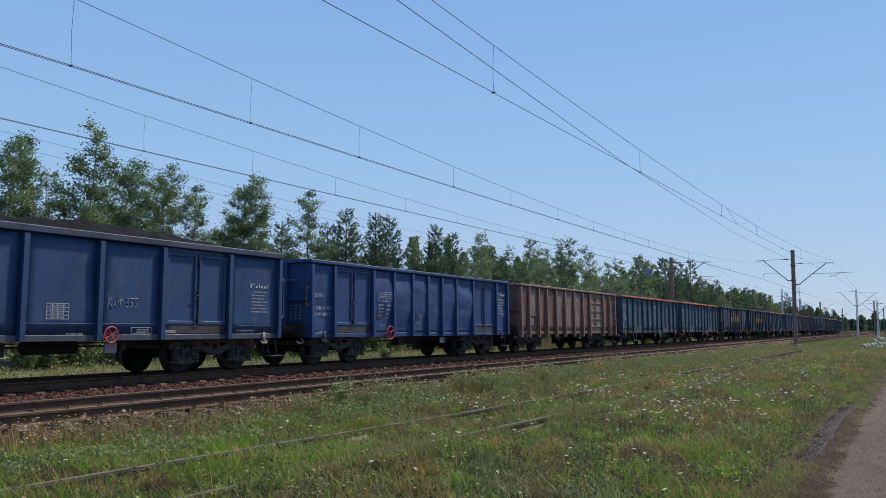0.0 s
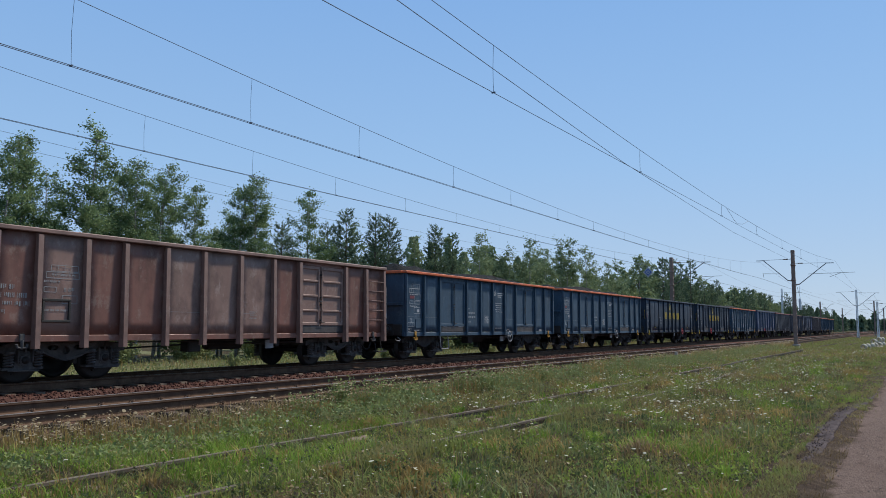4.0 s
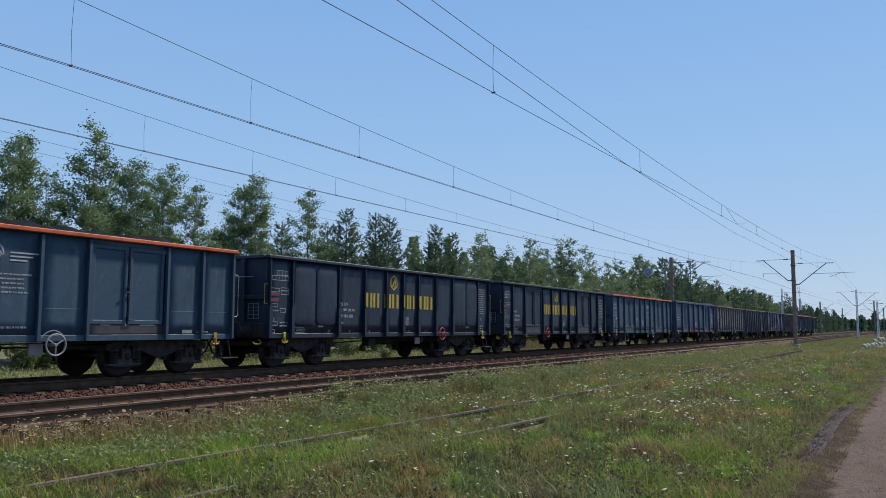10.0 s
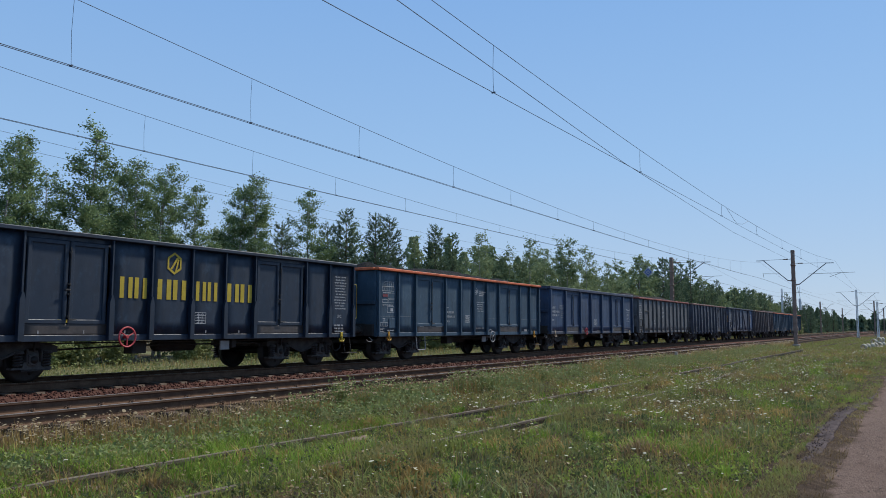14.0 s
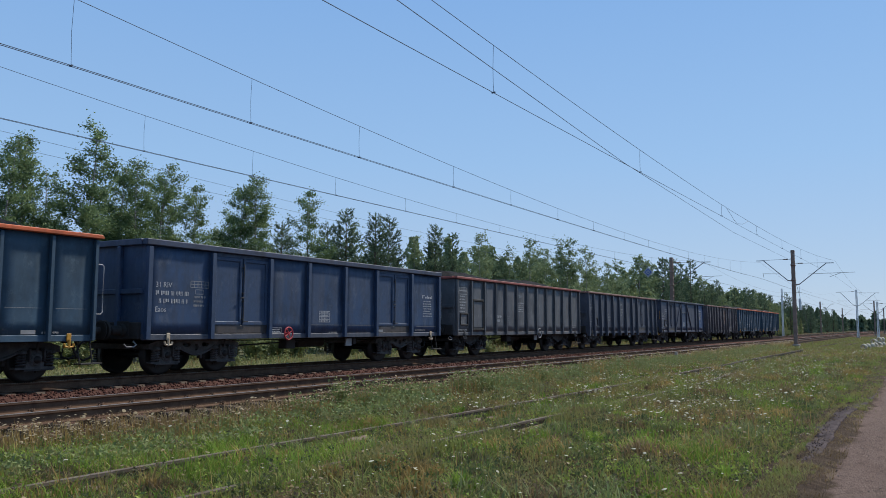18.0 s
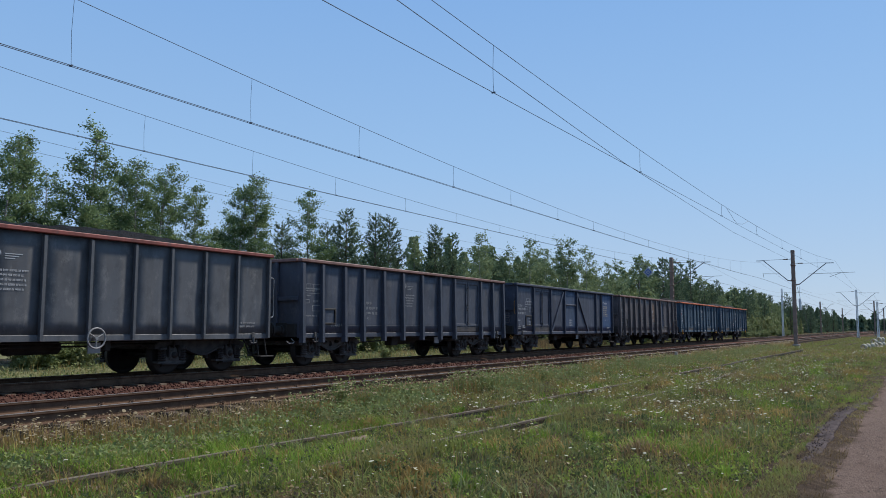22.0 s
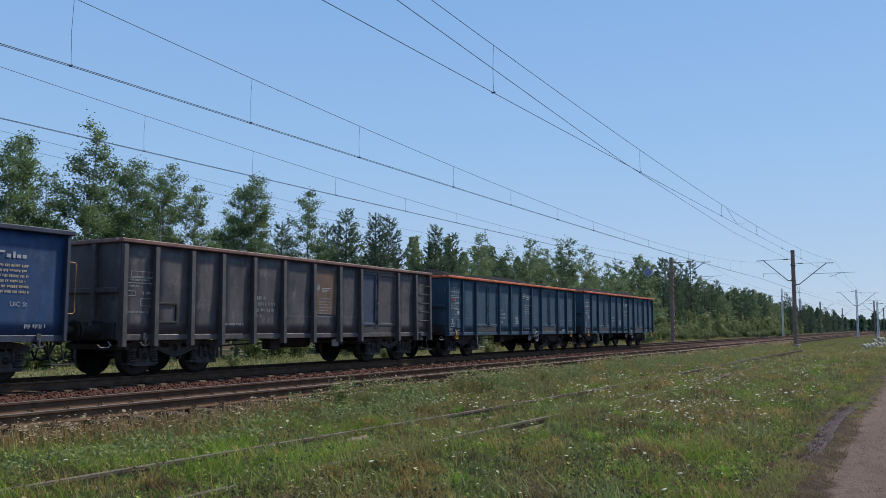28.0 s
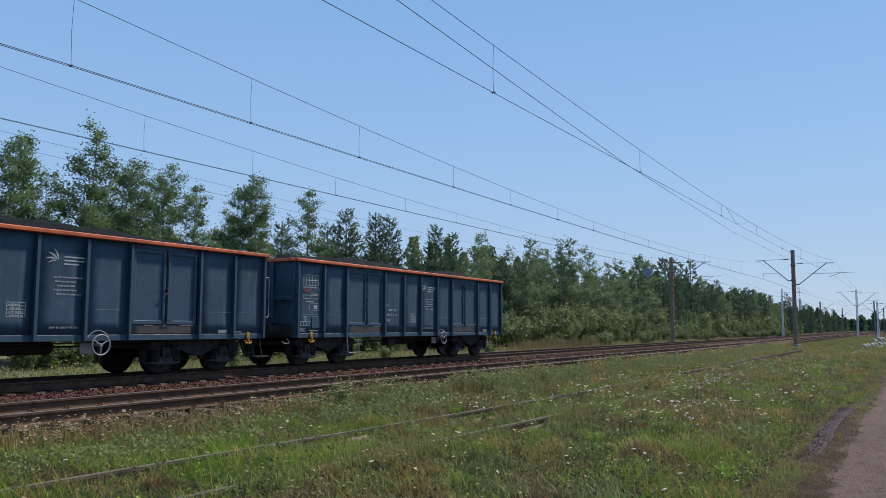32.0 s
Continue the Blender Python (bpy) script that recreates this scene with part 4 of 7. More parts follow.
EVEN = [0.06, 1.2, 2.27, 4.30, 5.43, 6.5, 7.6, 8.67, 10.7, 11.75, 12.74]
STYLES = {
    "slate_orange": dict(paint="slate_orange", rim="orange", posts=EVEN, style="slim", doors=[(2.36, 3.34, 4.22), (8.74, 9.66, 10.62)], dent=0.012, wheel=(7.95, 0.76, "pale", 3), hook="hook", coal=0.62,
                label="grey-blue open freight wagon with an orange top rim, full of coal"),
    "yellow_sign": dict(handrail="yellow", paint="black", rim="black", posts=[0.06, 0.97, 2.22, 4.21, 5.25, 6.42, 7.48, 8.52, 10.55, 11.6, 12.74], style="stepped", doors=[(2.32, 3.22, 4.12), (8.62, 9.49, 10.45)], dent=0.015, wheel=(4.6, 0.90, "red", 3), hook="yellow", coal=0.42,
                        label="black open freight wagon with yellow block signs and side doors"),
    "yellow_bulge": dict(handrail="yellow", paint="black", rim="black", posts=[0.06, 0.95, 3.02, 4.33, 5.5, 6.5, 7.46, 8.64, 9.85, 11.82, 12.74], style="stepped", doors=[], bulges=[(1.03, 1.95), (2.0, 2.95), (9.92, 10.85), (10.88, 11.76)], dent=0.012, wheel=(8.97, 0.90, "red", 3), hook="yellow", coal=0.4,
                         label="black open freight wagon with yellow block signs and bulged panels"),
    "blue": dict(paint="blue", rim="blue_rim", posts=[0.06, 1.95, 3.98, 5.55, 7.23, 8.87, 10.93, 12.74], style="wide", doors=[(2.02, 3.0, 3.92), (8.98, 9.92, 10.84)], dent=0.02, wheel=(7.50, 0.95, "red", 4), hook="cream", coal=0.72, sill="grey_dark", rimh=0.14,
                 label="faded blue open freight wagon with a broad rim, heaped with coal"),
    "battered": dict(paint="deep_blue", rim="deep_blue", posts=[0.06, 1.08, 3.05, 4.21, 5.35, 6.35, 7.33, 8.37, 9.68, 11.7, 12.74], style="taper", doors=[(1.15, 2.05, 2.95), (9.76, 10.66, 11.6)], dent=0.11, bulge_mid=0.075, wheel=(3.95, 0.95, "red", 3), hook="pale", coal=0.35, rimh=0.10,
                     label="battered deep blue open freight wagon with bulging dented sides"),
    "brown": dict(paint="brown", alt="brown_light", rim="brown_light", posts=[0.06, 0.92, 1.98, 2.92, 4.04, 5.16, 6.37, 7.6, 8.65, 10.74, 11.78, 12.74], style="footed", post_paint="brown_light", doors=[(8.74, 9.6, 10.66)], ribs=3, door_paint="brown_light", dent=0.02, hook="pale", coal=0.3, ladder=True, hatch=1.05,
                  label="red-brown open freight wagon with light faded panels and ribbed doors"),
    "grey": dict(paint="grey", rim="red_rim", posts=[0.06, 1.18, 2.28, 3.3, 4.25, 5.31, 6.35, 7.4, 8.5, 9.5, 10.52, 11.6, 12.74], style="slim", doors=[], small_door=(1.28, 2.2), dent=0.015, wheel=(7.55, 0.88, "pale", 3), hook="pale", coal=0.6, hatch=0.35,
                 label="dusty grey open freight wagon with a dull red rim"),
    "grey_dark": dict(paint="grey_dark", rim="faded_rim", posts=[0.06, 0.92, 1.98, 2.92, 4.04, 5.16, 6.37, 7.6, 8.65, 10.74, 11.78, 12.74], style="footed", doors=[(8.74, 9.7, 10.66)], dent=0.015, hook="pale", coal=0.3, hatch=0.98,
                      label="dark grey open freight wagon with a faded red rim"),
    "slate": dict(handrail="hook", paint="slate", rim="slate", posts=[0.06, 1.85, 3.83, 5.55, 7.18, 10.04, 10.91, 12.74], style="slim", doors=[(1.93, 2.8, 3.74)], dent=0.02, hook="pale", coal=0.3, diagonals=[((3.95, 0.95), (5.42, 2.85)), ((7.3, 2.85), (8.85, 0.95))], hatch=1.05, fresh="blue", rimh=0.10,
                  label="dusty slate-blue open freight wagon with diagonal side braces"),
    "rusty": dict(paint="rusty", alt="rusty", rim="faded_rim", posts=[0.06, 0.90, 1.95, 2.92, 4.02, 5.16, 6.42, 7.62, 8.67, 10.74, 11.84, 12.74], style="footed", doors=[(8.76, 9.6, 10.66)], door_paints=("blue_rim", "rusty"), dent=0.025, hook="pale", coal=0.35, ladder=True, hatch=0.95,
                  label="rust-stained grey-brown open freight wagon with a blue door leaf"),
}


def end_wall(parent, s, turn):
    """Closed wagon end with ribs and the buffer beam."""
    bm = bmesh.new()
    box(bm, -6.40, -6.35, -1.43, 1.43, 0.95, TOP)
    put("end_wall", finish("end_wall", bm, M[s["paint"]]), parent, turn)
    bm = bmesh.new()
    for y in (-0.62, 0.62):
        box(bm, -6.50, -6.40, y - 0.06, y + 0.06, 0.95, TOP, 0.015)
    box(bm, -6.46, -6.40, -1.40, 1.40, 1.85, 1.97, 0.015)
    put("end_rib", finish("end_rib", bm, M[s["paint"]]), parent, turn)
    bm = bmesh.new()
    box(bm, -6.48, -6.30, -1.36, 1.36, 0.84, 1.22, 0.015)
    put("buffer_beam", finish("buffer_beam", bm, M["iron"]), parent, turn)
    bm = bmesh.new()
    box(bm, -6.50, -6.36, -1.38, 1.38, TOP, TOP + s.get("rimh", 0.09), 0.012)
    put("end_rim", finish("end_rim", bm, M[s["rim"]]), parent, turn)
    if "handrail" in s or s["paint"] == "deep_blue":
        bm = bmesh.new()
        tube(bm, [(-6.40, -1.44, 2.26), (-6.50, -1.44, 2.26), (-6.50, -1.44, 1.74), (-6.40, -1.44, 1.74)], 0.015, 6)
        put("corner_handle", finish("corner_handle", bm, M[s.get("handrail", "hook")]), parent, turn, "painted corner handle")
        bm = bmesh.new()
        tube(bm, [(-6.42, -0.95, 2.46), (-6.56, -0.95, 2.46), (-6.56, -0.35, 2.46), (-6.42, -0.35, 2.46)], 0.012, 6)
        put("end_rail", finish("end_rail", bm, M["pale"]), parent, turn)
        bm = bmesh.new()
        for z in (1.35, 1.45, 1.55, 1.65, 1.75):
            box(bm, -6.412, -6.402, -1.15, -0.78, z - 0.006, z + 0.006)
        for y in (-1.15, -0.97, -0.78):
            box(bm, -6.412, -6.402, y - 0.006, y + 0.006, 1.35, 1.75)
        tagged(put("end_table", finish("end_table", bm, M["pale"]), parent, turn), kind="stuff")
    for y in (-0.875, 0.875):
        put("buffer", cached("buffer", buffer_mesh), parent, turn @ pose(-6.48, y, 1.04))
    put("coupling", cached("coupling", coupling_mesh), parent, turn @ pose(-6.48, 0, 1.02))
    put("brake_hose", cached("hose", hose_mesh), parent, turn @ pose(-6.46, 0.38, 0.80))
    # corner step and grab handles at the right hand of this end
    bm = bmesh.new()
    tube(bm, [(-6.40, 1.46, 2.42), (-6.52, 1.46, 2.42), (-6.56, 1.46, 2.38), (-6.56, 1.46, 1.42), (-6.52, 1.46, 1.38), (-6.40, 1.46, 1.38)], 0.011, 6)
    put("handrail", finish("handrail", bm, M[s.get("handrail", "white")]), parent, turn, "painted grab rail")
    bm = bmesh.new()
    tube(bm, [(-6.40, 1.30, 0.84), (-6.46, 1.34, 0.42), (-6.46, 1.34, 0.36)], 0.018, 6)
    tube(bm, [(-6.10, 1.30, 0.84), (-6.16, 1.34, 0.42), (-6.16, 1.34, 0.36)], 0.018, 6)
    box(bm, -6.62, -6.12, 1.22, 1.46, 0.34, 0.37, 0.006)
    put("step", finish("step", bm, M["iron"]), parent, turn)
    bm = bmesh.new()
    tube(bm, [(-6.50, -1.25, 0.80), (-6.52, -1.38, 0.72), (-6.62, -1.42, 0.68), (-6.80, -1.42, 0.68), (-6.86, -1.40, 0.74)], 0.013, 6)
    put("coupler_handle", finish("coupler_handle", bm, M[s.get("handrail", "pale")]), parent, turn)


def make_wagon(k, key):
    s = STYLES[key]
    if k == 8:
        s = dict(s, paint="blue_worn", label="worn slate-blue open freight wagon with a broad rim, full of coal")
    if k == 13:
        s = dict(s, posts=[0.06, 1.15, 2.22, 4.25, 5.35, 6.4, 7.5, 8.58, 10.56, 11.68, 12.74], doors=[(2.31, 3.29, 4.17), (8.65, 9.58, 10.48)], wheel=(7.85, 0.74, "pale", 3))
    wagon = empty("open_wagon", pose(PITCH * k + FIRST + 6.4, FAR_Y, 0), s["label"], "freight wagon", "wagons of the coal train")
    axles = []
    skin = M[s["paint"]]
    # underframe
    bm = bmesh.new()
    for y in (-0.28, 0.28):
        box(bm, -6.38, 6.38, y - 0.05, y + 0.05, 0.80, 1.08)
    for x in (-4.5, -2.2, 0.0, 2.2, 4.5):
        box(bm, x - 0.08, x + 0.08, -1.36, 1.36, 0.86, 1.08)
    part("underframe", bm, M["iron"], wagon)
    bm = bmesh.new()
    box(bm, -6.36, 6.36, -1.40, 1.40, 1.08, 1.14)
    part("floor", bm, M["iron"], wagon)
    bm = bmesh.new()
    lathe(bm, [(0, 0.10), (0.06, 0.15), (1.2, 0.15), (1.26, 0.10)], (-0.2, -0.45, 0.68), (1, 0, 0), 14)
    for x in (0.0, 0.8):
        box(bm, x - 0.03, x + 0.03, -0.49, -0.41, 0.66, 0.90)
    part("air_tank", bm, M["iron"], wagon)
    bm = bmesh.new()
    tube(bm, [(-3.2, -0.7, 0.62), (-1.2, -0.9, 0.70), (2.8, -0.9, 0.70), (3.4, -0.7, 0.6)], 0.022, 6)
    tube(bm, [(-3.4, -1.15, 0.78), (3.4, -1.15, 0.78)], 0.017, 6)
    box(bm, -1.3, -0.9, -1.1, -0.8, 0.52, 0.80, 0.02)
    box(bm, 1.6, 1.75, -1.25, -1.0, 0.60, 0.84, 0.02)
    part("brake_gear", bm, M["iron"], wagon)
    bm = bmesh.new()
    box(bm, 1.15, 1.45, -1.30, -1.27, 0.56, 0.78)
    part("brake_plate", bm, M["pale"], wagon, "pale brake changeover plate")
    for x in (-4.5, 4.5):
        make_bogie(wagon, x, axles, key not in ("slate_orange", "yellow_sign", "yellow_bulge", "grey"))
    # both long sides: the same pieces, turned for the far one
    spans = sorted(s["posts"])
    rimh = s.get("rimh", 0.09)
    pieces = []
    busy = [(d[0], d[2]) for d in s["doors"]] + [b for b in s.get("bulges", [])]
    for i, (a, b) in enumerate(zip(spans, spans[1:])):
        m = skin
        if "alt" in s and key == "brown" and i in (1, 4, 5, 6, 8):
            m = M[s["alt"]]
        if key == "slate" and i in (3, 6):
            m = M["blue_worn" if i == 3 else "blue"]
        if any(d[0] >= a - 0.05 and d[1] <= b + 0.05 for d in busy):
            if any(abs(d[0] - a) < 0.5 for d in s.get("bulges", [])):
                pieces.append(("side_sheet", sheet_mesh(a, b, 0.95, TOP, skin, 0.005), None, ""))
            continue
        mid = s.get("bulge_mid", 0.0) if 2 <= i <= len(spans) - 4 else 0.0
        pieces.append(("side_sheet", sheet_mesh(a, b, 0.95, TOP, m, s["dent"], mid, i + k * 20), None, ""))
    for u in spans:
        pm = M[s.get("post_paint", s["paint"])]
        pieces.append(("post", cached(("post", s["style"], pm.name), lambda: post_mesh(s["style"], pm)), pose(u - 6.4, 0, 0), ""))
    for n, (a, c, b) in enumerate(s["doors"]):
        pieces.append(("door_sill", sheet_mesh(a - 0.06, b + 0.06, 0.95, 1.17, M["sill"], 0.0), None, ""))
        h = TOP - 0.10 - 1.17
        for q, (x0, x1) in enumerate(((a, c - 0.02), (c + 0.02, b))):
            dm = M[s.get("door_paint", s["paint"])]
            if "door_paints" in s:
                dm = M[s["door_paints"][q]]
            w = x1 - x0
            size = round(w, 2)
            trims = [("door_frame", cached(("door_frame", size, dm.name), lambda: door_frame_mesh(size, h, dm)), None)]
            trims += [("rib", cached(("rib", size, dm.name), lambda: door_rib_mesh(size, dm)), pose(0, 0, h * (n_rib + 1) / (s["ribs"] + 1))) for n_rib in range(s.get("ribs", 0))]
            pieces.append(("door", cached(("door", size, dm.name), lambda: door_mesh(size, h, dm)), pose((x0 + x1) / 2 - 6.4, -SKIN + 0.02, 1.17), "steel side door leaf, shut", trims))
        pieces.append(("latch", cached("latch", latch_mesh), pose(c - 6.4, -SKIN, 1.22), ""))
        pieces.append(("door_head", sheet_mesh(a - 0.06, b + 0.06, TOP - 0.10, TOP, skin, 0.0), None, ""))
    for a, b in s.get("bulges", []):
        bm = bmesh.new()
        n = 10
        rings = []
        for r, d in ((1.0, -0.002), (0.975, -0.028), (0.92, -0.036), (0.5, -0.045)):
            ring = []
            for q in range(28):
                an = 2 * math.pi * q / 28
                cx, cz = math.copysign(abs(math.cos(an)) ** 0.32, math.cos(an)), math.copysign(abs(math.sin(an)) ** 0.25, math.sin(an))
                ring.append(bm.verts.new(((a + b) / 2 - 6.4 + cx * (b - a) / 2 * r, -SKIN + d, 2.0 + cz * 0.84 * (1 - (1 - r) * 0.6))))
            rings.append(ring)
        for r0, r1 in zip(rings, rings[1:]):
            for q in range(28):
                bm.faces.new((r0[q], r0[(q + 1) % 28], r1[(q + 1) % 28], r1[q]))
        bm.faces.new(rings[-1])
        pieces.append(("bulged_panel", finish("bulged_panel", bm, skin, True), None, "rounded bulged side panel"))
    bm = bmesh.new()
    box(bm, -6.40, 6.40, -SKIN - 0.012, -SKIN + 0.10, 0.82, 0.95, 0.01)
    pieces.append(("side_sill", finish("side_sill", bm, M[s.get("sill", s["paint"])]), None, ""))
    bm = bmesh.new()
    box(bm, -6.46, 6.46, -SKIN - 0.10, -SKIN + 0.06, TOP, TOP + rimh, 0.015)
    if key == "slate_orange":
        box(bm, -6.46, 6.46, -SKIN - 0.125, -SKIN - 0.10, TOP + 0.012, TOP + 0.045)
    pieces.append(("top_rim", finish("top_rim", bm, M[s["rim"]]), None, "top rim rail"))
    for u in (0.66, 12.2):
        pieces.append(("tow_hook", cached(("hook", s["hook"]), lambda: hook_mesh(M["bogie" if s["hook"] == "pale" else s["hook"]])), pose(u - 6.4, -SKIN - 0.02, 0.86), "painted tow hook"))
    if s.get("ladder"):
        for z in (1.35, 1.65, 1.95, 2.25, 2.55):
            bm = bmesh.new()
            tube(bm, [(11.98 - 6.4, -SKIN, z), (12.02 - 6.4, -SKIN - 0.09, z), (12.66 - 6.4, -SKIN - 0.09, z), (12.70 - 6.4, -SKIN, z)], 0.013, 5)
            pieces.append(("ladder_rung", finish("ladder_rung", bm, M[s.get("post_paint", s["paint"])]), None, ""))
    if "hatch" in s:
        bm = bmesh.new()
        u = s["hatch"]
        for x0, x1, z0, z1 in ((u, u + 0.62, 1.20, 1.25), (u, u + 0.62, 1.62, 1.67), (u, u + 0.05, 1.25, 1.62), (u + 0.57, u + 0.62, 1.25, 1.62)):
            box(bm, x0 - 6.4, x1 - 6.4, -SKIN - 0.03, -SKIN + 0.01, z0, z1, 0.008)
        pieces.append(("label_holder", finish("label_holder", bm, M["iron"]), None, "dark label holder frame"))
    if "small_door" in s:
        a, b = s["small_door"]
        bm = bmesh.new()
        box(bm, a - 6.4 + 0.06, b - 6.4 - 0.06, -SKIN - 0.03, -SKIN, 1.12, 2.12, 0.01)
        pieces.append(("small_door", finish("small_door", bm, M["grey"]), None, "small shut side hatch"))
        bm = bmesh.new()
        for x0, x1, z0, z1 in ((a, a + 0.06, 1.05, 2.2), (b - 0.06, b, 1.05, 2.2), (a, b, 2.14, 2.22), (a, b, 1.02, 1.08)):
            box(bm, x0 - 6.4, x1 - 6.4, -SKIN - 0.07, -SKIN, z0, z1, 0.01)
        pieces.append(("hatch_frame", finish("hatch_frame", bm, M["iron"]), None, ""))
    for (u0, z0), (u1, z1) in s.get("diagonals", []):
        bm = bmesh.new()
        w = 0.07
        prism(bm, [(u0 - 6.4 - w, z0), (u0 - 6.4 + w, z0), (u1 - 6.4 + w, z1), (u1 - 6.4 - w, z1)], -SKIN - 0.06, -SKIN + 0.005)
        pieces.append(("brace", finish("brace", bm, M["slate"]), None, "diagonal side brace"))
    if key == "slate":
        bm = bmesh.new()
        box(bm, 5.58 - 6.4, 7.12 - 6.4, -SKIN - 0.05, -SKIN, 2.22, 2.28, 0.01)
        pieces.append(("cross_bar", finish("cross_bar", bm, M["slate"]), None, ""))
    half_turn = pose(0, 0, 0, 0, 0, 180)
    for name, me, m, label, *trims in pieces:
        for ob in (put(name, me, wagon, m, label), put(name, me, wagon, half_turn @ m if m is not None else half_turn, label)):
            for trim, trim_me, at in (trims[0] if trims else ()):
                put(trim, trim_me, ob, at)
    end_wall(wagon, s, Matrix.Identity(4))
    end_wall(wagon, s, half_turn)
    if "wheel" in s:
        u, z, c, n = s["wheel"]
        u = 4.67 if k == 8 else u
        put("brake_wheel", cached(("bw", c, n), lambda: brake_wheel_mesh(M[c], n)), wagon, pose(u - 6.4, -HALF - 0.04, z), "painted hand brake wheel")
    if key == "slate_orange":
        bm = bmesh.new()
        tube(bm, [(2.40 - 6.4, -1.42, 0.84), (2.40 - 6.4, -1.47, 0.40), (2.44 - 6.4, -1.47, 0.36), (2.92 - 6.4, -1.47, 0.36), (2.96 - 6.4, -1.47, 0.40), (2.96 - 6.4, -1.42, 0.84)], 0.018, 6)
        part("step_hoop", bm, M["pale"], wagon, "pale step hoop")
    mark_wagon(wagon, key, k)
    load = coal_load(k, 0.45 if k == 8 else s["coal"], wagon.matrix_basis.copy())
    return wagon, load, axles


def mark_wagon(w, key, k):
    """Painted signs and tables; numbers and small print as plain bars."""
    if key == "slate_orange":
        marking(w, M["white"], frame_of(0.45, 0.95, 2.45, 2.60, 0.011, 4, 1) + frame_of(0.30, 0.98, 2.30, 2.44, 0.011, 5, 1) + bars(0.32, 2.26, 0.6, 1, seed=k) + frame_of(0.32, 0.62, 1.92, 2.02, 0.011) + frame_of(0.66, 0.98, 1.92, 2.02, 0.011) + bars(0.32, 1.86, 0.6, 1, seed=k + 1), "load_table")
        marking(w, M["sign_red"], [(0.34, 0.62, 2.10, 2.20)], "red_sign")
        marking(w, M["white"], frame_of(0.64, 1.02, 2.05, 2.24, 0.011) + frame_of(0.60, 1.0, 1.60, 1.80, 0.011) + [(0.78, 0.94, 1.64, 1.74)], "label_box")
        marking(w, M["white"], frame_of(0.22, 0.62, 1.16, 1.28, 0.011, 3, 1) + [(0.40, 0.43, 1.28, 1.40), (0.34, 0.48, 1.40, 1.42)] + frame_of(0.10, 0.42, 0.99, 1.09, 0.011) + bars(0.14, 1.06, 0.24, 1, seed=3) + bars(0.58, 1.04, 0.46, 1, seed=5), "weight_table")
        marking(w, M["white"], bars(4.42, 1.86, 0.16, 1, seed=2) + bars(4.42, 1.72, 0.62, 1, 0.1, 0.08, seed=k + 9) + bars(4.42, 1.56, 0.66, 1, 0.1, 0.08, seed=k + 5), "wagon_number")
        words(w, "Eaos", 4.42, 1.32, 0.13, M["white"])
        marking(w, M["white"], frame_of(5.85, 6.22, 1.30, 1.58, 0.011, 3, 4) + bars(5.88, 1.55, 0.3, 4, 0.07, 0.03, seed=4), "repair_table")
        swoosh(w, 6.86, 2.40, 0.66, M["white"])
        marking(w, M["white"], bars(6.78, 2.12, 0.66, 5, 0.085, 0.032, seed=8), "address_panel")
        marking(w, M["pale"], bars(6.66, 1.12, 0.75, 1, seed=6) + bars(11.6, 1.02, 0.5, 1, seed=7) + [(11.2, 11.5, 0.97, 1.05)], "small_print")
        marking(w, M["pale"], [(0.1, 1.05, 1.475, 1.482), (1.35, 2.15, 1.475, 1.482), (10.85, 11.6, 1.475, 1.482), (11.9, 12.6, 1.475, 1.482), (7.75, 8.5, 1.475, 1.482)], "chalk_line")
        marking(w, M["pale"], [(2.6, 2.85, 1.145, 1.165), (3.7, 4.1, 1.145, 1.17), (9.0, 9.25, 1.145, 1.165), (10.0, 10.4, 1.145, 1.17)], "door_sill_mark")
        bm = bmesh.new()
        box(bm, 0.70 - 6.4, 1.02 - 6.4, -SKIN - 0.02, -SKIN, 1.10, 1.42, 0.006)
        part("label_plate", bm, M["slate_orange"], w)
        bm = bmesh.new()
        for i in range(8):
            a0, a1 = 0.5 + i * 0.27, 0.5 + (i + 1) * 0.27
            vs = [((7.85 if k == 13 else 7.95) - 6.4 + r * math.cos(a), -SKIN - 0.014, 0.76 + r * math.sin(a)) for r, a in ((0.27, a0), (0.27, a1), (0.295, a1), (0.295, a0))]
            bm.faces.new([bm.verts.new(p) for p in vs])
        part("brake_mark", bm, M["pale"], w)
    elif key.startswith("yellow"):
        marking(w, M["yellow"], block_word([(4.42, 5.18, 2), (5.42, 6.30, 2), (6.55, 7.28, 2), (7.56, 8.47, 2)], 1.74, 2.20), "block_sign")
        bm = bmesh.new()
        cx, cz = (5.90 if key == "yellow_sign" else 5.98) - 6.4, 2.58
        corner = [(math.cos(math.pi / 2 + i * math.pi / 3), math.sin(math.pi / 2 + i * math.pi / 3)) for i in range(7)]
        for (x0, z0), (x1, z1) in zip(corner, corner[1:]):
            bm.faces.new([bm.verts.new((cx + 0.9 * r * x, -SKIN - 0.006, cz + r * z)) for r, x, z in ((0.20, x0, z0), (0.20, x1, z1), (0.26, x1, z1), (0.26, x0, z0))])
        bm.faces.new([bm.verts.new((cx + x, -SKIN - 0.006, cz + z)) for x, z in ((0.02, -0.19), (0.07, -0.16), (0.14, 0.09), (0.10, 0.11))])
        bm.faces.new([bm.verts.new((cx + x, -SKIN - 0.006, cz + z)) for x, z in ((-0.12, -0.14), (-0.06, -0.14), (0.12, 0.14), (0.06, 0.14))])
        part("company_mark", bm, M["yellow"], w, "yellow six-sided company mark")
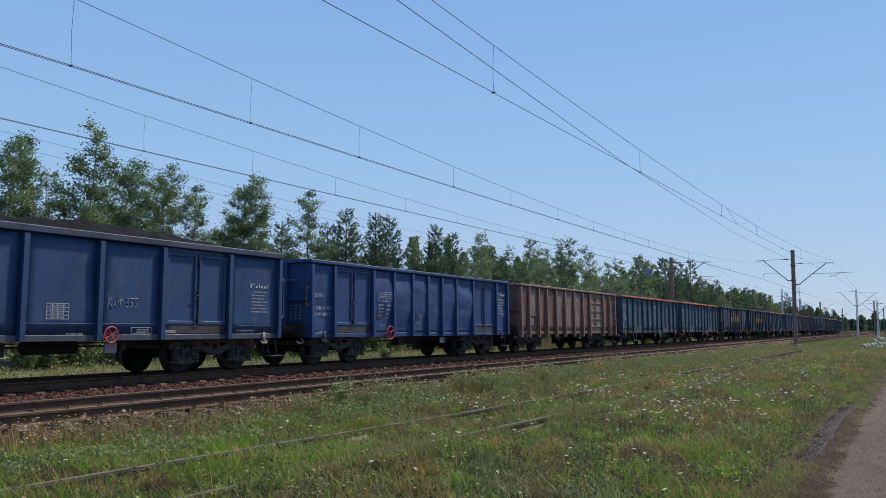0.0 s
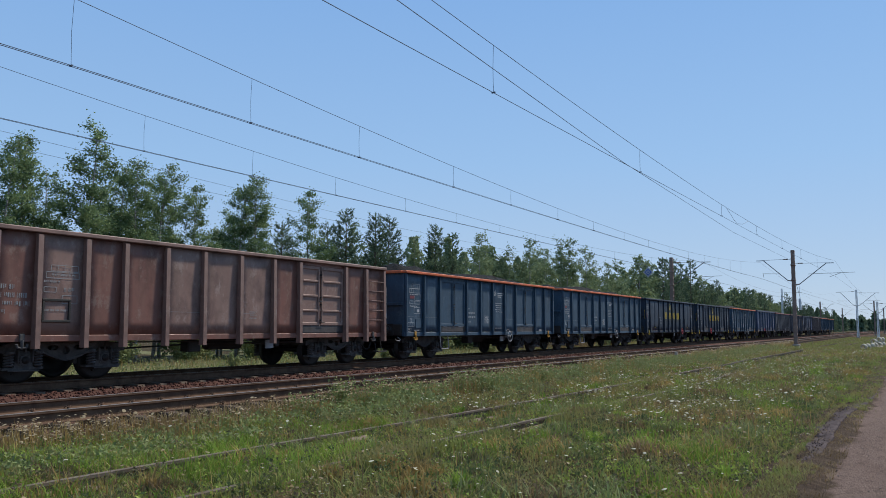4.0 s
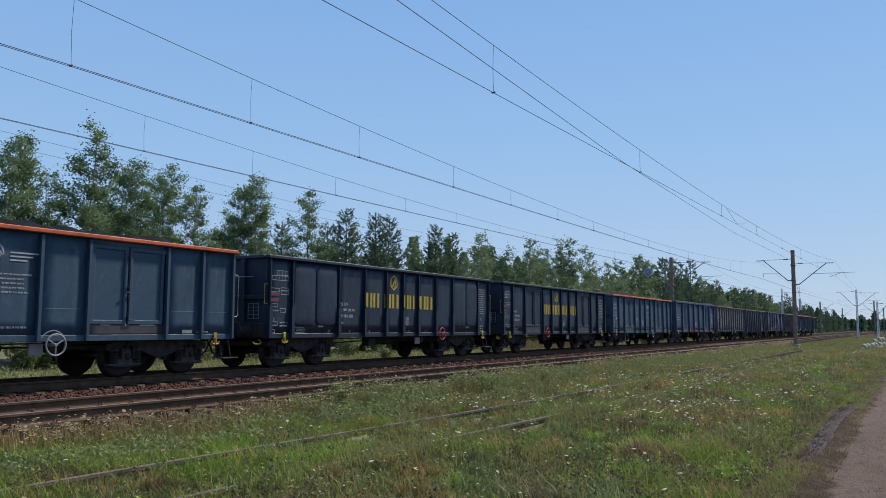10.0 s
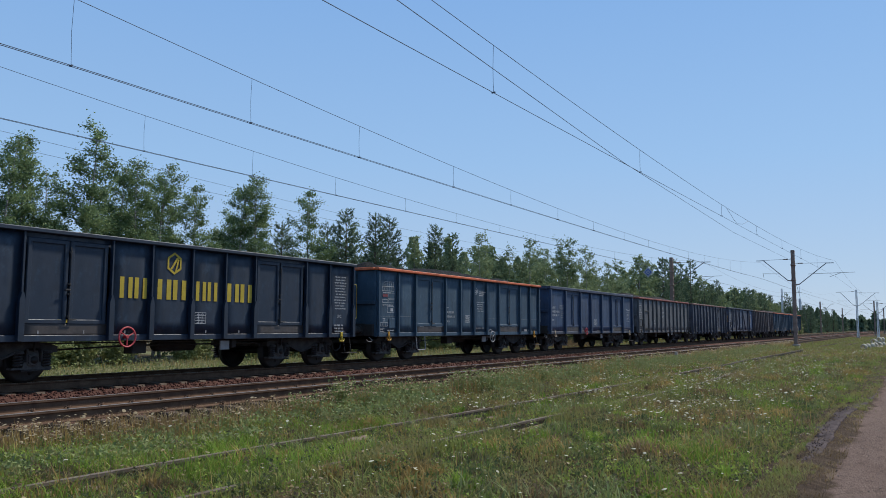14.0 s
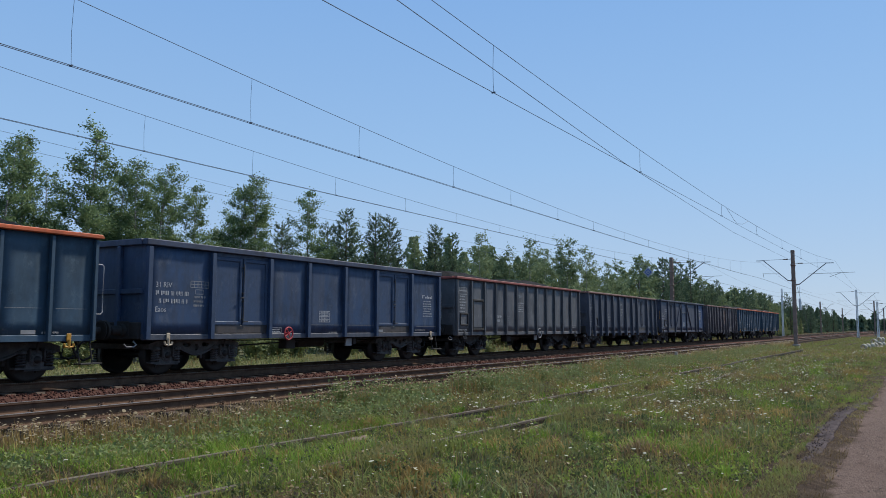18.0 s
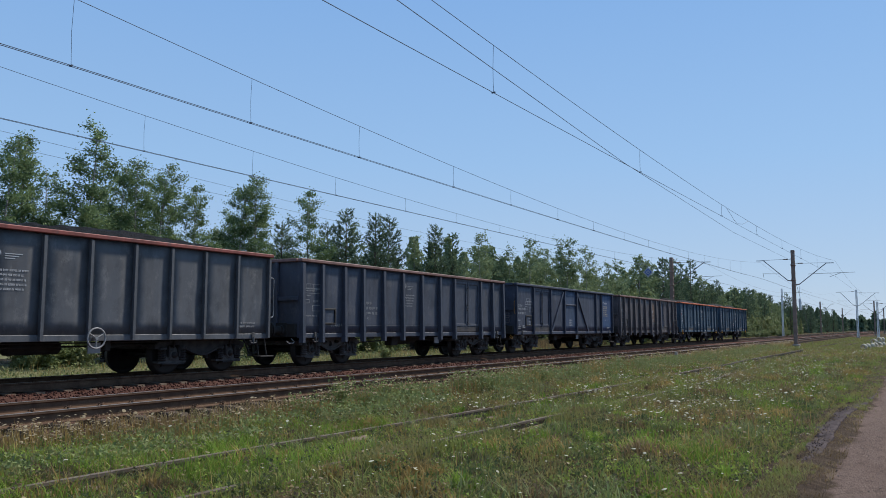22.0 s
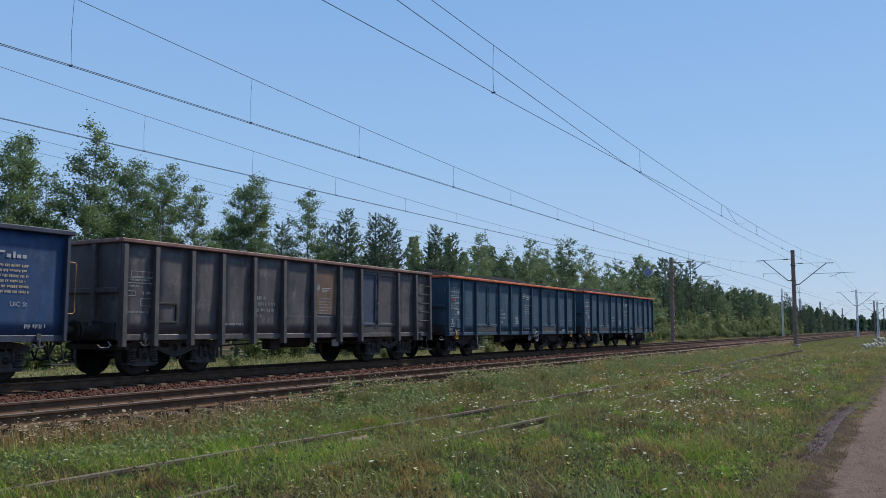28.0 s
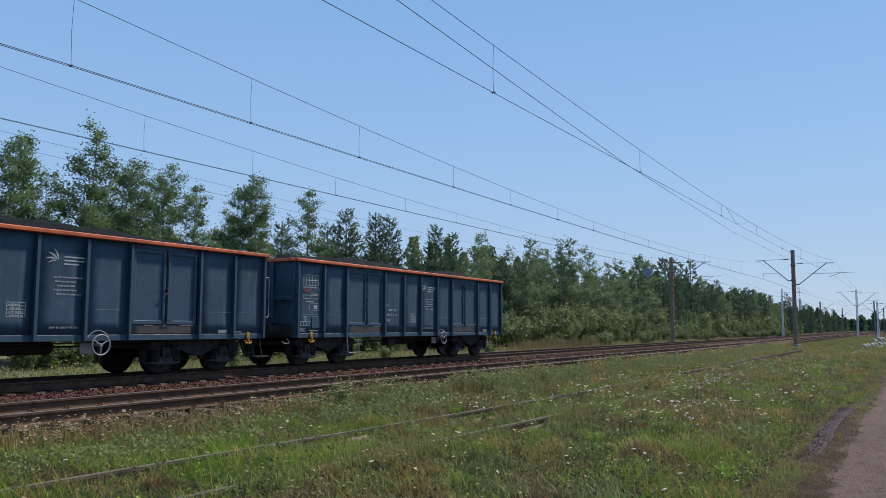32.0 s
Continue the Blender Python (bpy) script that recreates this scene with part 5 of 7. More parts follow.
        marking(w, M["white"], frame_of(0.35, 0.78, 2.52, 2.64, 0.012, 4, 1) + frame_of(0.18, 0.80, 2.38, 2.50, 0.012, 5, 1) + frame_of(0.14, 0.46, 2.06, 2.16, 0.011) + frame_of(0.52, 0.82, 2.00, 2.18, 0.012) + [(0.52, 0.82, 2.09, 2.11)] + frame_of(0.16, 0.40, 1.66, 1.74, 0.011) + bars(0.10, 1.58, 0.35, 1, seed=k) + frame_of(0.50, 0.72, 1.52, 1.62, 0.012), "load_table")
        marking(w, M["sign_red"], [(0.14, 0.46, 1.96, 2.05), (0.14, 0.44, 1.80, 1.90)], "red_sign")
        u = 1.08 if key == "yellow_sign" else 3.12
        words(w, "33 RIV", u, 1.76, 0.14, M["white"])
        marking(w, M["white"], bars(u, 1.68, 0.78, 1, 0.1, 0.09, seed=k + 3) + bars(u, 1.50, 0.74, 1, 0.1, 0.09, seed=k + 4), "wagon_number")
        words(w, "Eas", u, 1.22, 0.13, M["white"])
        marking(w, M["white"], frame_of(0.12, 0.40, 1.16, 1.26, 0.012, 3, 1) + [(0.25, 0.27, 1.26, 1.38)] + bars(0.5, 1.26, 0.3, 2, seed=8) + frame_of(0.12, 0.30, 0.97, 1.05, 0.011) + frame_of(1.1, 1.5, 0.98, 1.10, 0.011) + bars(1.14, 1.07, 0.33, 2, 0.04, 0.013, seed=2), "weight_table")
        marking(w, M["white"], frame_of(6.56, 6.90, 1.20, 1.46, 0.011, 3, 4) + bars(6.6, 1.42, 0.26, 4, 0.065, 0.03, seed=6), "repair_table")
        marking(w, M["white"], bars(11.86, 2.62, 0.62, 12, 0.085, 0.035, seed=12) + bars(11.86, 1.20, 0.5, 2, 0.09, 0.05, seed=13) + bars(11.9, 1.02, 0.5, 1, seed=14), "address_panel")
        words(w, "UIC", 12.0, 1.40, 0.13, M["white"])
        marking(w, M["yellow"], [(3.0, 3.35, 1.20, 1.26), (9.7, 10.1, 1.20, 1.25)] if key == "yellow_sign" else [(2.1, 2.35, 1.12, 1.18), (10.9, 11.15, 1.12, 1.17)], "yellow_handle_mark")
        marking(w, M["pale"], [(u0, u0 + 0.03, 0.97, 1.04) for u0 in (2.6, 3.6, 4.6, 6.9, 8.0)], "small_print")
    elif key == "blue":
        u = 10.98 if k == 0 else 11.75
        marking(w, M["white"], [(11.68, 11.74, 2.13, 2.24), (11.76, 11.84, 2.21, 2.24), (11.88, 11.96, 2.13, 2.19), (12.0, 12.04, 2.13, 2.23), (12.07, 12.15, 2.13, 2.19), (12.18, 12.26, 2.13, 2.19), (12.29, 12.33, 2.13, 2.23)] + bars(11.72, 2.04, 0.62, 7, 0.085, 0.035, seed=k + 2), "company_panel")
        marking(w, M["white"], frame_of(6.08, 6.56, 1.27, 1.58, 0.014, 4, 4) + bars(6.12, 1.55, 0.4, 4, 0.077, 0.03, seed=6), "repair_table")
        words(w, "31 RIV", 0.28, 2.02, 0.17, M["white"])
        marking(w, M["white"], bars(0.28, 1.94, 1.0, 1, 0.1, 0.1, seed=1) + bars(0.28, 1.76, 0.95, 1, 0.1, 0.1, seed=2), "wagon_number")
        words(w, "Eaos", 0.28, 1.46, 0.17, M["white"])
        marking(w, M["pale"], frame_of(1.3, 1.85, 2.05, 2.2, 0.012, 5, 2) + frame_of(1.45, 1.7, 1.9, 2.0, 0.011) + bars(1.4, 1.85, 0.4, 3, 0.1, 0.05, seed=5), "load_table")
        marking(w, M["white"], frame_of(8.08 if k == 0 else 4.05, 8.62 if k == 0 else 4.5, 0.98, 1.10, 0.012) + bars(8.2 if k == 0 else 4.1, 1.07, 0.36, 2, 0.05, 0.03, seed=5), "brake_sign")
        marking(w, M["pale"], [(11.3, 12.6, 1.15, 1.158), (5.6, 8.8, 1.18, 1.19), (8.9, 9.3, 0.98, 1.05)] + bars(11.2, 1.05, 0.8, 1, seed=9) + bars(6.5, 0.99, 0.5, 1, seed=9), "small_print")
        if k == 0:
            bm = bmesh.new()
            strokes = [[(5.36, 1.90), (5.33, 1.55)], [(5.55, 1.86), (5.36, 1.72), (5.60, 1.55)], [(5.72, 1.72), (5.66, 1.60), (5.78, 1.62), (5.74, 1.74)], [(5.92, 1.90), (5.88, 1.58)], [(6.02, 1.86), (6.0, 1.60)], [(5.94, 1.76), (6.14, 1.78)],
                       [(6.34, 1.84), (6.50, 1.82), (6.40, 1.72), (6.50, 1.62), (6.34, 1.57)], [(6.74, 1.84), (6.60, 1.83), (6.60, 1.72), (6.74, 1.68), (6.60, 1.58)], [(6.98, 1.84), (6.84, 1.83), (6.84, 1.72), (6.98, 1.68), (6.84, 1.58)]]
            for line in strokes:
                tube(bm, [(7.46 + (u0 - 5.33) * 0.46 - 6.4, -SKIN - 0.008, 1.52 + (z - 1.55) * 0.75) for u0, z in line], 0.009, 4)
            tagged(part("chalk_scrawl", bm, M["white"], w, "white chalk scrawl on the sheet"), kind="stuff")
    elif key == "battered":
        words(w, "33 RIV", 0.20, 1.98, 0.17, M["white"])
        marking(w, M["white"], bars(0.16, 1.72, 0.9, 1, 0.1, 0.1, seed=1) + bars(0.16, 1.54, 0.8, 1, 0.1, 0.1, seed=2) + bars(0.3, 1.0, 0.6, 1, seed=3), "wagon_number")
        marking(w, M["white"], [(0, 0.6, 2.06, 2.14)] and frame_of(3.30, 3.95, 2.10, 2.24, 0.013, 5, 2) + frame_of(3.25, 3.9, 1.95, 2.06, 0.013, 3, 1) + bars(3.25, 1.85, 0.35, 5, 0.11, 0.05, seed=4) + bars(3.7, 1.85, 0.25, 4, 0.13, 0.06, seed=5) + bars(3.2, 1.2, 0.5, 2, 0.16, 0.04, seed=6), "load_table", 0.11)
        marking(w, M["sign_red"], [(3.3, 3.55, 1.58, 1.68), (3.28, 3.5, 1.36, 1.44)], "red_sign", 0.11)
        marking(w, M["white"], frame_of(5.62, 5.95, 1.25, 1.58, 0.013, 3, 4), "repair_table", 0.11)
        marking(w, M["white"], [(11.88, 11.95, 2.42, 2.55), (11.98, 12.08, 2.51, 2.55), (12.12, 12.20, 2.42, 2.49), (12.24, 12.29, 2.42, 2.54), (12.32, 12.40, 2.42, 2.49), (12.43, 12.51, 2.42, 2.49), (12.54, 12.58, 2.42, 2.54)] + bars(11.95, 2.28, 0.62, 6, 0.11, 0.05, seed=14) + bars(11.9, 1.06, 0.5, 1, seed=3), "company_panel")
        words(w, "UIC", 12.25, 1.58, 0.14, M["white"])
        marking(w, M["hook"], [(10.9, 11.15, 1.18, 1.23)], "handle_mark")
    elif key in ("brown", "grey_dark", "rusty"):
        tone = M["pale"]
        o = 1.06 if key == "brown" else 0.12
        marking(w, tone, frame_of(o + 0.15, o + 0.75, 2.22, 2.34, 0.013, 4, 1) + frame_of(o + 0.05, o + 0.78, 2.08, 2.2, 0.013) + bars(o + 0.1, 2.17, 0.6, 1, seed=k) + bars(o, 2.03, 0.4, 1, seed=k + 1) + frame_of(o + 0.02, o + 0.28, 1.80, 1.90, 0.013) + frame_of(o + 0.42, o + 0.75, 1.58, 1.74, 0.014) + bars(o + 0.42, 1.90, 0.3, 1, 0.1, 0.08, seed=2) + bars(o, 1.46, 0.8, 1, seed=4), "load_table")
        o = 0.1 if key == "brown" else 4.15 if key == "rusty" else 3.05
        marking(w, tone, bars(o, 1.92, 0.4, 1, 0.1, 0.09, seed=6) + bars(o, 1.76, 0.75, 1, 0.1, 0.09, seed=k + 7) + bars(o, 1.60, 0.7, 1, 0.1, 0.09, seed=8) + bars(o, 1.44, 0.25, 1, 0.1, 0.08, seed=9), "wagon_number")
        if key == "grey_dark":
            swoosh(w, 5.42, 2.42, 0.42, tone)
            marking(w, tone, bars(5.35, 2.22, 0.6, 5, 0.09, 0.04, seed=2), "address_panel")
            marking(w, tone, bars(1.4, 1.22, 0.6, 1, 0.1, 0.09, seed=3) + bars(1.1, 0.92, 0.3, 1, seed=3) + bars(1.6, 0.92, 0.2, 1, seed=5), "small_print")
            marking(w, tone, [(0.1, 12.7, 1.175, 1.182)], "weld_line")
        if key == "rusty":
            bm = bmesh.new()
            bm.faces.new([bm.verts.new((x - 6.4, -SKIN - 0.003, z)) for x, z in ((6.52, 1.50), (7.50, 1.48), (7.53, 2.30), (7.44, 2.72), (7.1, 2.80), (6.60, 2.76), (6.49, 2.2))])
            part("fresh_paint_patch", bm, M["patch"], w, "orange-brown primer patch")
            swoosh(w, 6.74, 2.16, 0.46, M["white"])
            marking(w, tone, bars(6.68, 1.96, 0.6, 6, 0.085, 0.04, seed=3), "address_panel")
            marking(w, tone, [(5.2, 8.6, 1.42, 1.43)] + bars(3.0, 1.22, 0.8, 1, 0.1, 0.06, seed=3), "small_print")
        if key == "brown":
            marking(w, tone, bars(6.75, 1.52, 0.3, 3, 0.08, 0.03, seed=3) + [(4.1, 5.1, 1.46, 1.468), (6.4, 7.0, 1.46, 1.468)], "small_print")
    elif key == "grey":
        marking(w, M["white"], frame_of(0.3, 0.85, 2.52, 2.64, 0.012, 4, 1) + frame_of(0.25, 0.9, 2.38, 2.5, 0.012) + bars(0.3, 2.32, 0.55, 5, 0.11, 0.05, seed=4) + bars(0.3, 1.75, 0.5, 1, seed=3) + bars(0.1, 1.05, 0.8, 1, seed=6), "load_table")
        marking(w, M["white"], bars(3.45, 1.62, 0.5, 1, 0.1, 0.1, seed=6) + bars(3.35, 1.46, 0.65, 1, 0.1, 0.1, seed=7), "wagon_number")
        swoosh(w, 5.50, 2.42, 0.40, M["white"])
        marking(w, M["white"], bars(5.42, 2.2, 0.65, 5, 0.09, 0.04, seed=2), "address_panel")
        marking(w, M["pale"], bars(11.7, 1.25, 0.6, 2, 0.09, 0.05, seed=2) + bars(4.3, 1.6, 0.4, 4, 0.09, 0.013, seed=3), "small_print")
    elif key == "slate":
        words(w, "33 RIV", 0.20, 2.02, 0.16, M["white"])
        marking(w, M["white"], bars(0.2, 1.98, 0.9, 1, 0.1, 0.1, seed=1) + bars(0.18, 1.80, 0.9, 1, 0.1, 0.1, seed=2), "wagon_number")
        words(w, "Eaos", 0.22, 1.42, 0.15, M["white"])
        marking(w, M["white"], frame_of(1.15, 1.75, 2.28, 2.40, 0.013, 4, 1) + frame_of(1.0, 1.75, 2.14, 2.26, 0.013, 3, 1) + frame_of(0.98, 1.28, 1.94, 2.04, 0.013) + frame_of(1.42, 1.76, 1.82, 2.0, 0.014) + frame_of(1.38, 1.6, 1.52, 1.62, 0.013) + bars(1.35, 1.4, 0.3, 2, 0.1, 0.05, seed=4), "load_table")
        marking(w, M["white"], frame_of(0.22, 0.52, 1.08, 1.17, 0.012, 3, 1) + [(0.36, 0.38, 1.17, 1.28)] + bars(0.72, 1.22, 0.3, 2, 0.08, 0.05, seed=3) + bars(0.7, 0.99, 0.5, 1, seed=3), "weight_table")
        marking(w, M["white"], frame_of(6.2, 6.62, 1.22, 1.55, 0.013, 3, 4) + bars(6.25, 1.5, 0.3, 4, 0.08, 0.03, seed=3), "repair_table")
        marking(w, M["white"], [(11.26, 11.33, 2.42, 2.55), (11.36, 11.46, 2.51, 2.55), (11.50, 11.58, 2.42, 2.49), (11.62, 11.67, 2.42, 2.54), (11.70, 11.78, 2.42, 2.49), (11.81, 11.89, 2.42, 2.49)] + bars(11.9, 1.16, 0.5, 1, 0.1, 0.08, seed=3), "company_panel")
        marking(w, M["cream"], bars(11.25, 2.30, 0.75, 6, 0.10, 0.05, seed=14), "address_panel")
        words(w, "UIC St", 11.6, 1.50, 0.13, M["white"])


M["patch"] = paint("primer patch", (0.15, 0.085, 0.055), dusty=0.3, rust=0.2)
ORDER = ["blue", "battered", "brown", "slate_orange", "slate_orange", "yellow_bulge", "yellow_sign", "slate_orange", "blue", "grey", "grey_dark", "slate", "rusty", "slate_orange", "slate_orange"]
TRAIN = [make_wagon(k, key) for k, key in enumerate(ORDER)]


# ---- overhead line ----
def sag(low, k, mid=37.0):
    return lambda x: low + k * (x - mid) ** 2


def wire_thing(name, pts, r, words):
    bm = bmesh.new()
    tube(bm, pts, r, 5)
    return tagged(part(name, bm, M["wire"], None), words, "overhead wire")


def make_line(ya, yb, za, zb, mess, drops, twin, words, dip=0.0, dip_top=0.0):
    """A contact wire, its messenger and droppers over one track."""
    line = empty("overhead_line", pose(0, 0, 0), words, "overhead wires", "overhead lines")
    y = lambda x: ya + (yb - ya) * x / 72.0
    hang = lambda x: 4 * min(1.0, max(0.0, (x - 8) / 64.0)) * (1 - min(1.0, max(0.0, (x - 8) / 64.0)))
    z = lambda x: za + (zb - za) * x / 72.0 - dip * hang(x)
    high = lambda x: mess(x) - dip_top * hang(x)
    for o in ((-0.03, 0.03) if twin else (0.0,)):
        bm = bmesh.new()
        tube(bm, [(x, y(x) + o, z(x)) for x in (-14, 8, 12, 16, 20, 24, 30, 36, 42, 50, 60, 72)] + [(104, y(72) + 0.2 + o, zb), (140, y(72) - 0.2 + o, zb), (210, y(72) + o, zb), (350, y(72) + o, zb)], 0.0064, 5)
        part("contact_wire", bm, M["wire"], line)
    bm = bmesh.new()
    top = [(x, y(x), high(x)) for x in range(-14, 73, 2)]
    top += [(x, y(72), mess(72) - 1.1 + 1.1 * ((x - 106) / 34.0) ** 2) for x in range(76, 141, 8)] + [(176, y(72), mess(72) - 1.1), (210, y(72), mess(72)), (350, y(72), mess(72))]
    tube(bm, top, 0.0062, 5)
    part("messenger_wire", bm, M["wire"], line)
    for x in drops:
        bm = bmesh.new()
        tube(bm, [(x, y(x), high(x)), (x - 0.02, y(x), (high(x) + z(x)) / 2), (x, y(x), z(x))], 0.0045, 4)
        box(bm, x - 0.015, x + 0.015, y(x) - 0.035, y(x) + 0.035, z(x) - 0.008, z(x) + 0.016)
        part("dropper", bm, M["wire"], line)
    return line


make_line(-4.72, -5.2, 5.25, 5.33, sag(5.62, 0.00088), (3.6, 7.7, 11.7, 15.35, 19.9, 23.7, 27.7, 31.5, 35.5, 39.3, 43.3, 47.3, 51.3, 55.3, 59.3, 63.3), True, "twin contact wire with droppers over the near track", 0.165, 0.16)
make_line(0.1, -0.4, 5.43, 5.46, sag(5.75, 0.00100), (13.0, 16.75, 20.55, 24.7, 28.5, 32.5, 36.4, 40.4, 44.4, 48.4, 52.4, 56.4, 60.4, 64.4), True, "contact wire with droppers over the train", 0.03, 0.02)
make_line(-9.6, -10.9, 5.36, 5.33, sag(5.71, 0.00080, 38.0), (12.6, 21.1, 30.9, 37.9, 45.0, 52.0, 60.0), False, "contact wire with droppers over the siding", 0.04)
wire_thing("anchor_wire", [(2.0, -10.55, 5.35), (9.1, -10.1, 5.72), (20.0, -9.85, 5.42), (40.0, -8.9, 5.72), (71.7, -7.9, 6.6)], 0.0066, "sloping anchor wire beside the siding line")
wire_thing("feeder_wire", [(4, 4.2, 6.0), (12, 4.0, 5.8), (30, 4.0, 5.32), (42, 4.0, 5.25), (58, 3.6, 5.7), (73.0, 2.55, 6.6)], 0.005, "thin feeder wire behind the train")
wire_thing("feeder_wire", [(4, 4.2, 6.35), (12, 4.0, 6.15), (30, 4.0, 5.66), (42, 4.0, 5.6), (58, 3.6, 6.0), (73.0, 2.55, 6.9)], 0.005, "thin feeder wire behind the train")
bm = bmesh.new()
tube(bm, [(31.7, -10.17, 5.74), (32.0, -10.22, 5.60), (32.8, -10.24, 5.40), (33.6, -10.22, 5.33), (34.8, -10.24, 5.44), (36.0, -10.25, 5.71)], 0.006, 5)
tagged(part("jumper_cable", bm, M["wire"], None), "hanging jumper cable between two overhead wires", "cable")


def insulator(bm, a, b):
    a, b = Vector(a), Vector(b)
    prof = []
    n = 5
    for i in range(n):
        prof += [((b - a).length * (i + 0.1) / n, 0.035), ((b - a).length * (i + 0.5) / n, 0.055), ((b - a).length * (i + 0.9) / n, 0.035)]
    lathe(bm, prof, a, b - a, 8)


def make_mast(x, y, top, sides, mat, kind, words, base=-0.6, w=0.17):
    """A line mast with its bracket arms. sides: +1 away from the camera, -1 towards it, with the reach."""
    mast = empty("line_mast", pose(x, y, base), words, "catenary mast", "line masts")
    h = top - base
    bm = bmesh.new()
    if kind == "steel":
        for s in (-1, 1):      # two channels with battens
            prism(bm, [(s * w - 0.035, 0), (s * w + 0.035, 0), (s * w * 0.62 + 0.03, h), (s * w * 0.62 - 0.03, h)], -0.135, 0.135)
        for k in range(14):
            z = 0.6 + k * h / 14.5
            box(bm, -w, w, -0.143, -0.123, z, z + 0.16)
            box(bm, -w, w, 0.123, 0.143, z, z + 0.16)
    else:
        for s in (-1, 1):
            tube(bm, [(s * 0.10, s * 0.11, 0), (s * 0.04, s * 0.075, h)], [0.08, 0.06], 8)
        for k in range(9):
            box(bm, -0.06, 0.06, -0.10 + 0.004 * k, 0.10 - 0.004 * k, 0.5 + k * h / 10, 0.58 + k * h / 10)
    part("shaft", bm, M[mat], mast)
    bm = bmesh.new()
    box(bm, -0.35, 0.35, -0.3, 0.3, -0.2, 0.42, 0.03)
    part("footing", bm, M["concrete"], mast, "concrete footing")
    bm = bmesh.new()
    for z in (h - 1.25, h - 2.5):
        box(bm, -w - 0.05, w + 0.05, -0.175, 0.175, z - 0.06, z + 0.06, 0.02)
    part("collar", bm, M[mat], mast)
    for s, reach, zlow, zarm, zreg, past in sides:
        bm = bmesh.new()
        tip = (0, s * reach, zarm - base)
        tube(bm, [(0, s * 0.18, zlow - base), (0, s * 0.45, zlow - base + 0.06), (0, s * reach, zarm - base), (0, s * (reach + 0.55), zarm - base)], 0.036, 6)
        part("bracket_arm", bm, M["arm"], mast, "sloping tube arm")
        bm = bmesh.new()
        tube(bm, [(0, s * 0.1, zarm - base + 0.06), (0, s * (reach + 0.3), zarm - base + 0.02)], 0.016, 6)
        part("tie_rod", bm, M["arm"], mast)
        bm = bmesh.new()
        tube(bm, [(0, s * reach * 0.45, zreg - base), (0, s * (reach + past), zreg - base + 0.05)], 0.017, 6)
        tube(bm, [(0, s * (reach + past * 0.5), zreg - base + 0.02), (0, s * (reach + past * 0.1), zreg - base - 0.28)], 0.016, 6)
        part("steady_arm", bm, M["arm"], mast)
        for a, b in (((0, s * 0.14, zlow - base), (0, s * 0.45, zlow - base + 0.06)), ((0, s * 0.35, zarm - base + 0.058), (0, s * 0.75, zarm - base + 0.05))):
            bm = bmesh.new()
            insulator(bm, a, b)
            part("insulator", bm, M["insulator"], mast, "ribbed brown insulator")
    return mast


make_mast(72, -7.75, 7.62, [(1, 2.3, 5.05, 6.82, 5.67, 0.1), (-1, 2.5, 4.72, 6.45, 5.6, 2.1)], "mast", "steel", "rust-brown steel mast with bracket arms on both sides", w=0.205)
make_mast(73, 2.55, 7.50, [(-1, 2.9, 5.1, 6.97, 5.66, 1.5)], "mast", "steel", "rust-brown steel mast beside the forest", w=0.185)
make_mast(140, 2.05, 7.55, [(-1, 2.3, 5.1, 6.9, 5.66, 0.6)], "galv", "tube", "pale galvanised twin-pole mast")
make_mast(140, -8.72, 7.15, [(1, 2.3, 4.7, 6.8, 5.4, 0.4), (-1, 2.6, 4.7, 6.6, 5.4, 0.6)], "galv", "tube", "pale galvanised twin-pole mast with two arms")
make_mast(140, -11.5, 5.25, [(-1, 1.4, 3.6, 4.9, 4.2, 0.4)], "galv", "tube", "short pale galvanised mast")
for x, y in ((208, -8.6), (208, 2.6), (276, -8.6), (276, 2.6)):
    make_mast(x, y, 7.4, [(1 if y < 0 else -1, 2.4, 5.0, 6.8, 5.5, 0.4)], "mast", "steel", "far rust-brown steel mast with a bracket arm")
# tension weight and its wire on the near mast
bm = bmesh.new()
tube(bm, [(72.2, -8.15, 4.6), (72.2, -8.15, 3.6)], 0.012, 5)
lathe(bm, [(0, 0.06)] + [(0.045 * i + 0.05, 0.10) for i in range(20)] + [(0.98, 0.06)], (72.2, -8.15, 2.62), (0, 0, 1), 10)
tagged(part("tension_weight", bm, M["galv"], None), "grey tension weight stack hanging at the mast", "tension weight")
bm = bmesh.new()
tube(bm, [(72.0, -7.9, 5.0), (73.5, -8.9, -0.35)], 0.012, 5)
tagged(part("guy_rod", bm, M["arm"], None), "slanting guy rod of the mast", "guy rod")


def make_sign(x, y, z):
    sign = empty("line_sign", pose(x, y, z), "blue diamond sign with a white border hung on the wire", "sign")
    for name, a, d, mat in (("plate", 0.37, 0.0, "white"), ("field", 0.25, -0.014, "sign_blue"), ("inner_diamond", 0.16, -0.018, "white"), ("centre", 0.07, -0.022, "sign_blue")):
        bm = bmesh.new()
        vs = [bm.verts.new((d + o, p, q)) for o in (0, 0.01) for p, q in ((-a, 0), (0, -a), (a, 0), (0, a))]
        bm.faces.new(vs[:4])
        bm.faces.new(vs[:3:-1])
        for i in range(4):
            bm.faces.new((vs[i], vs[4 + i], vs[4 + (i + 1) % 4], vs[(i + 1) % 4]))
        part(name, bm, M[mat], sign)
    bm = bmesh.new()
    tube(bm, [(0, 0, 0.38), (0, 0, 0.47)], 0.012, 5)
    part("hanger", bm, M["arm"], sign)


make_sign(55.33, -0.35, 5.0)


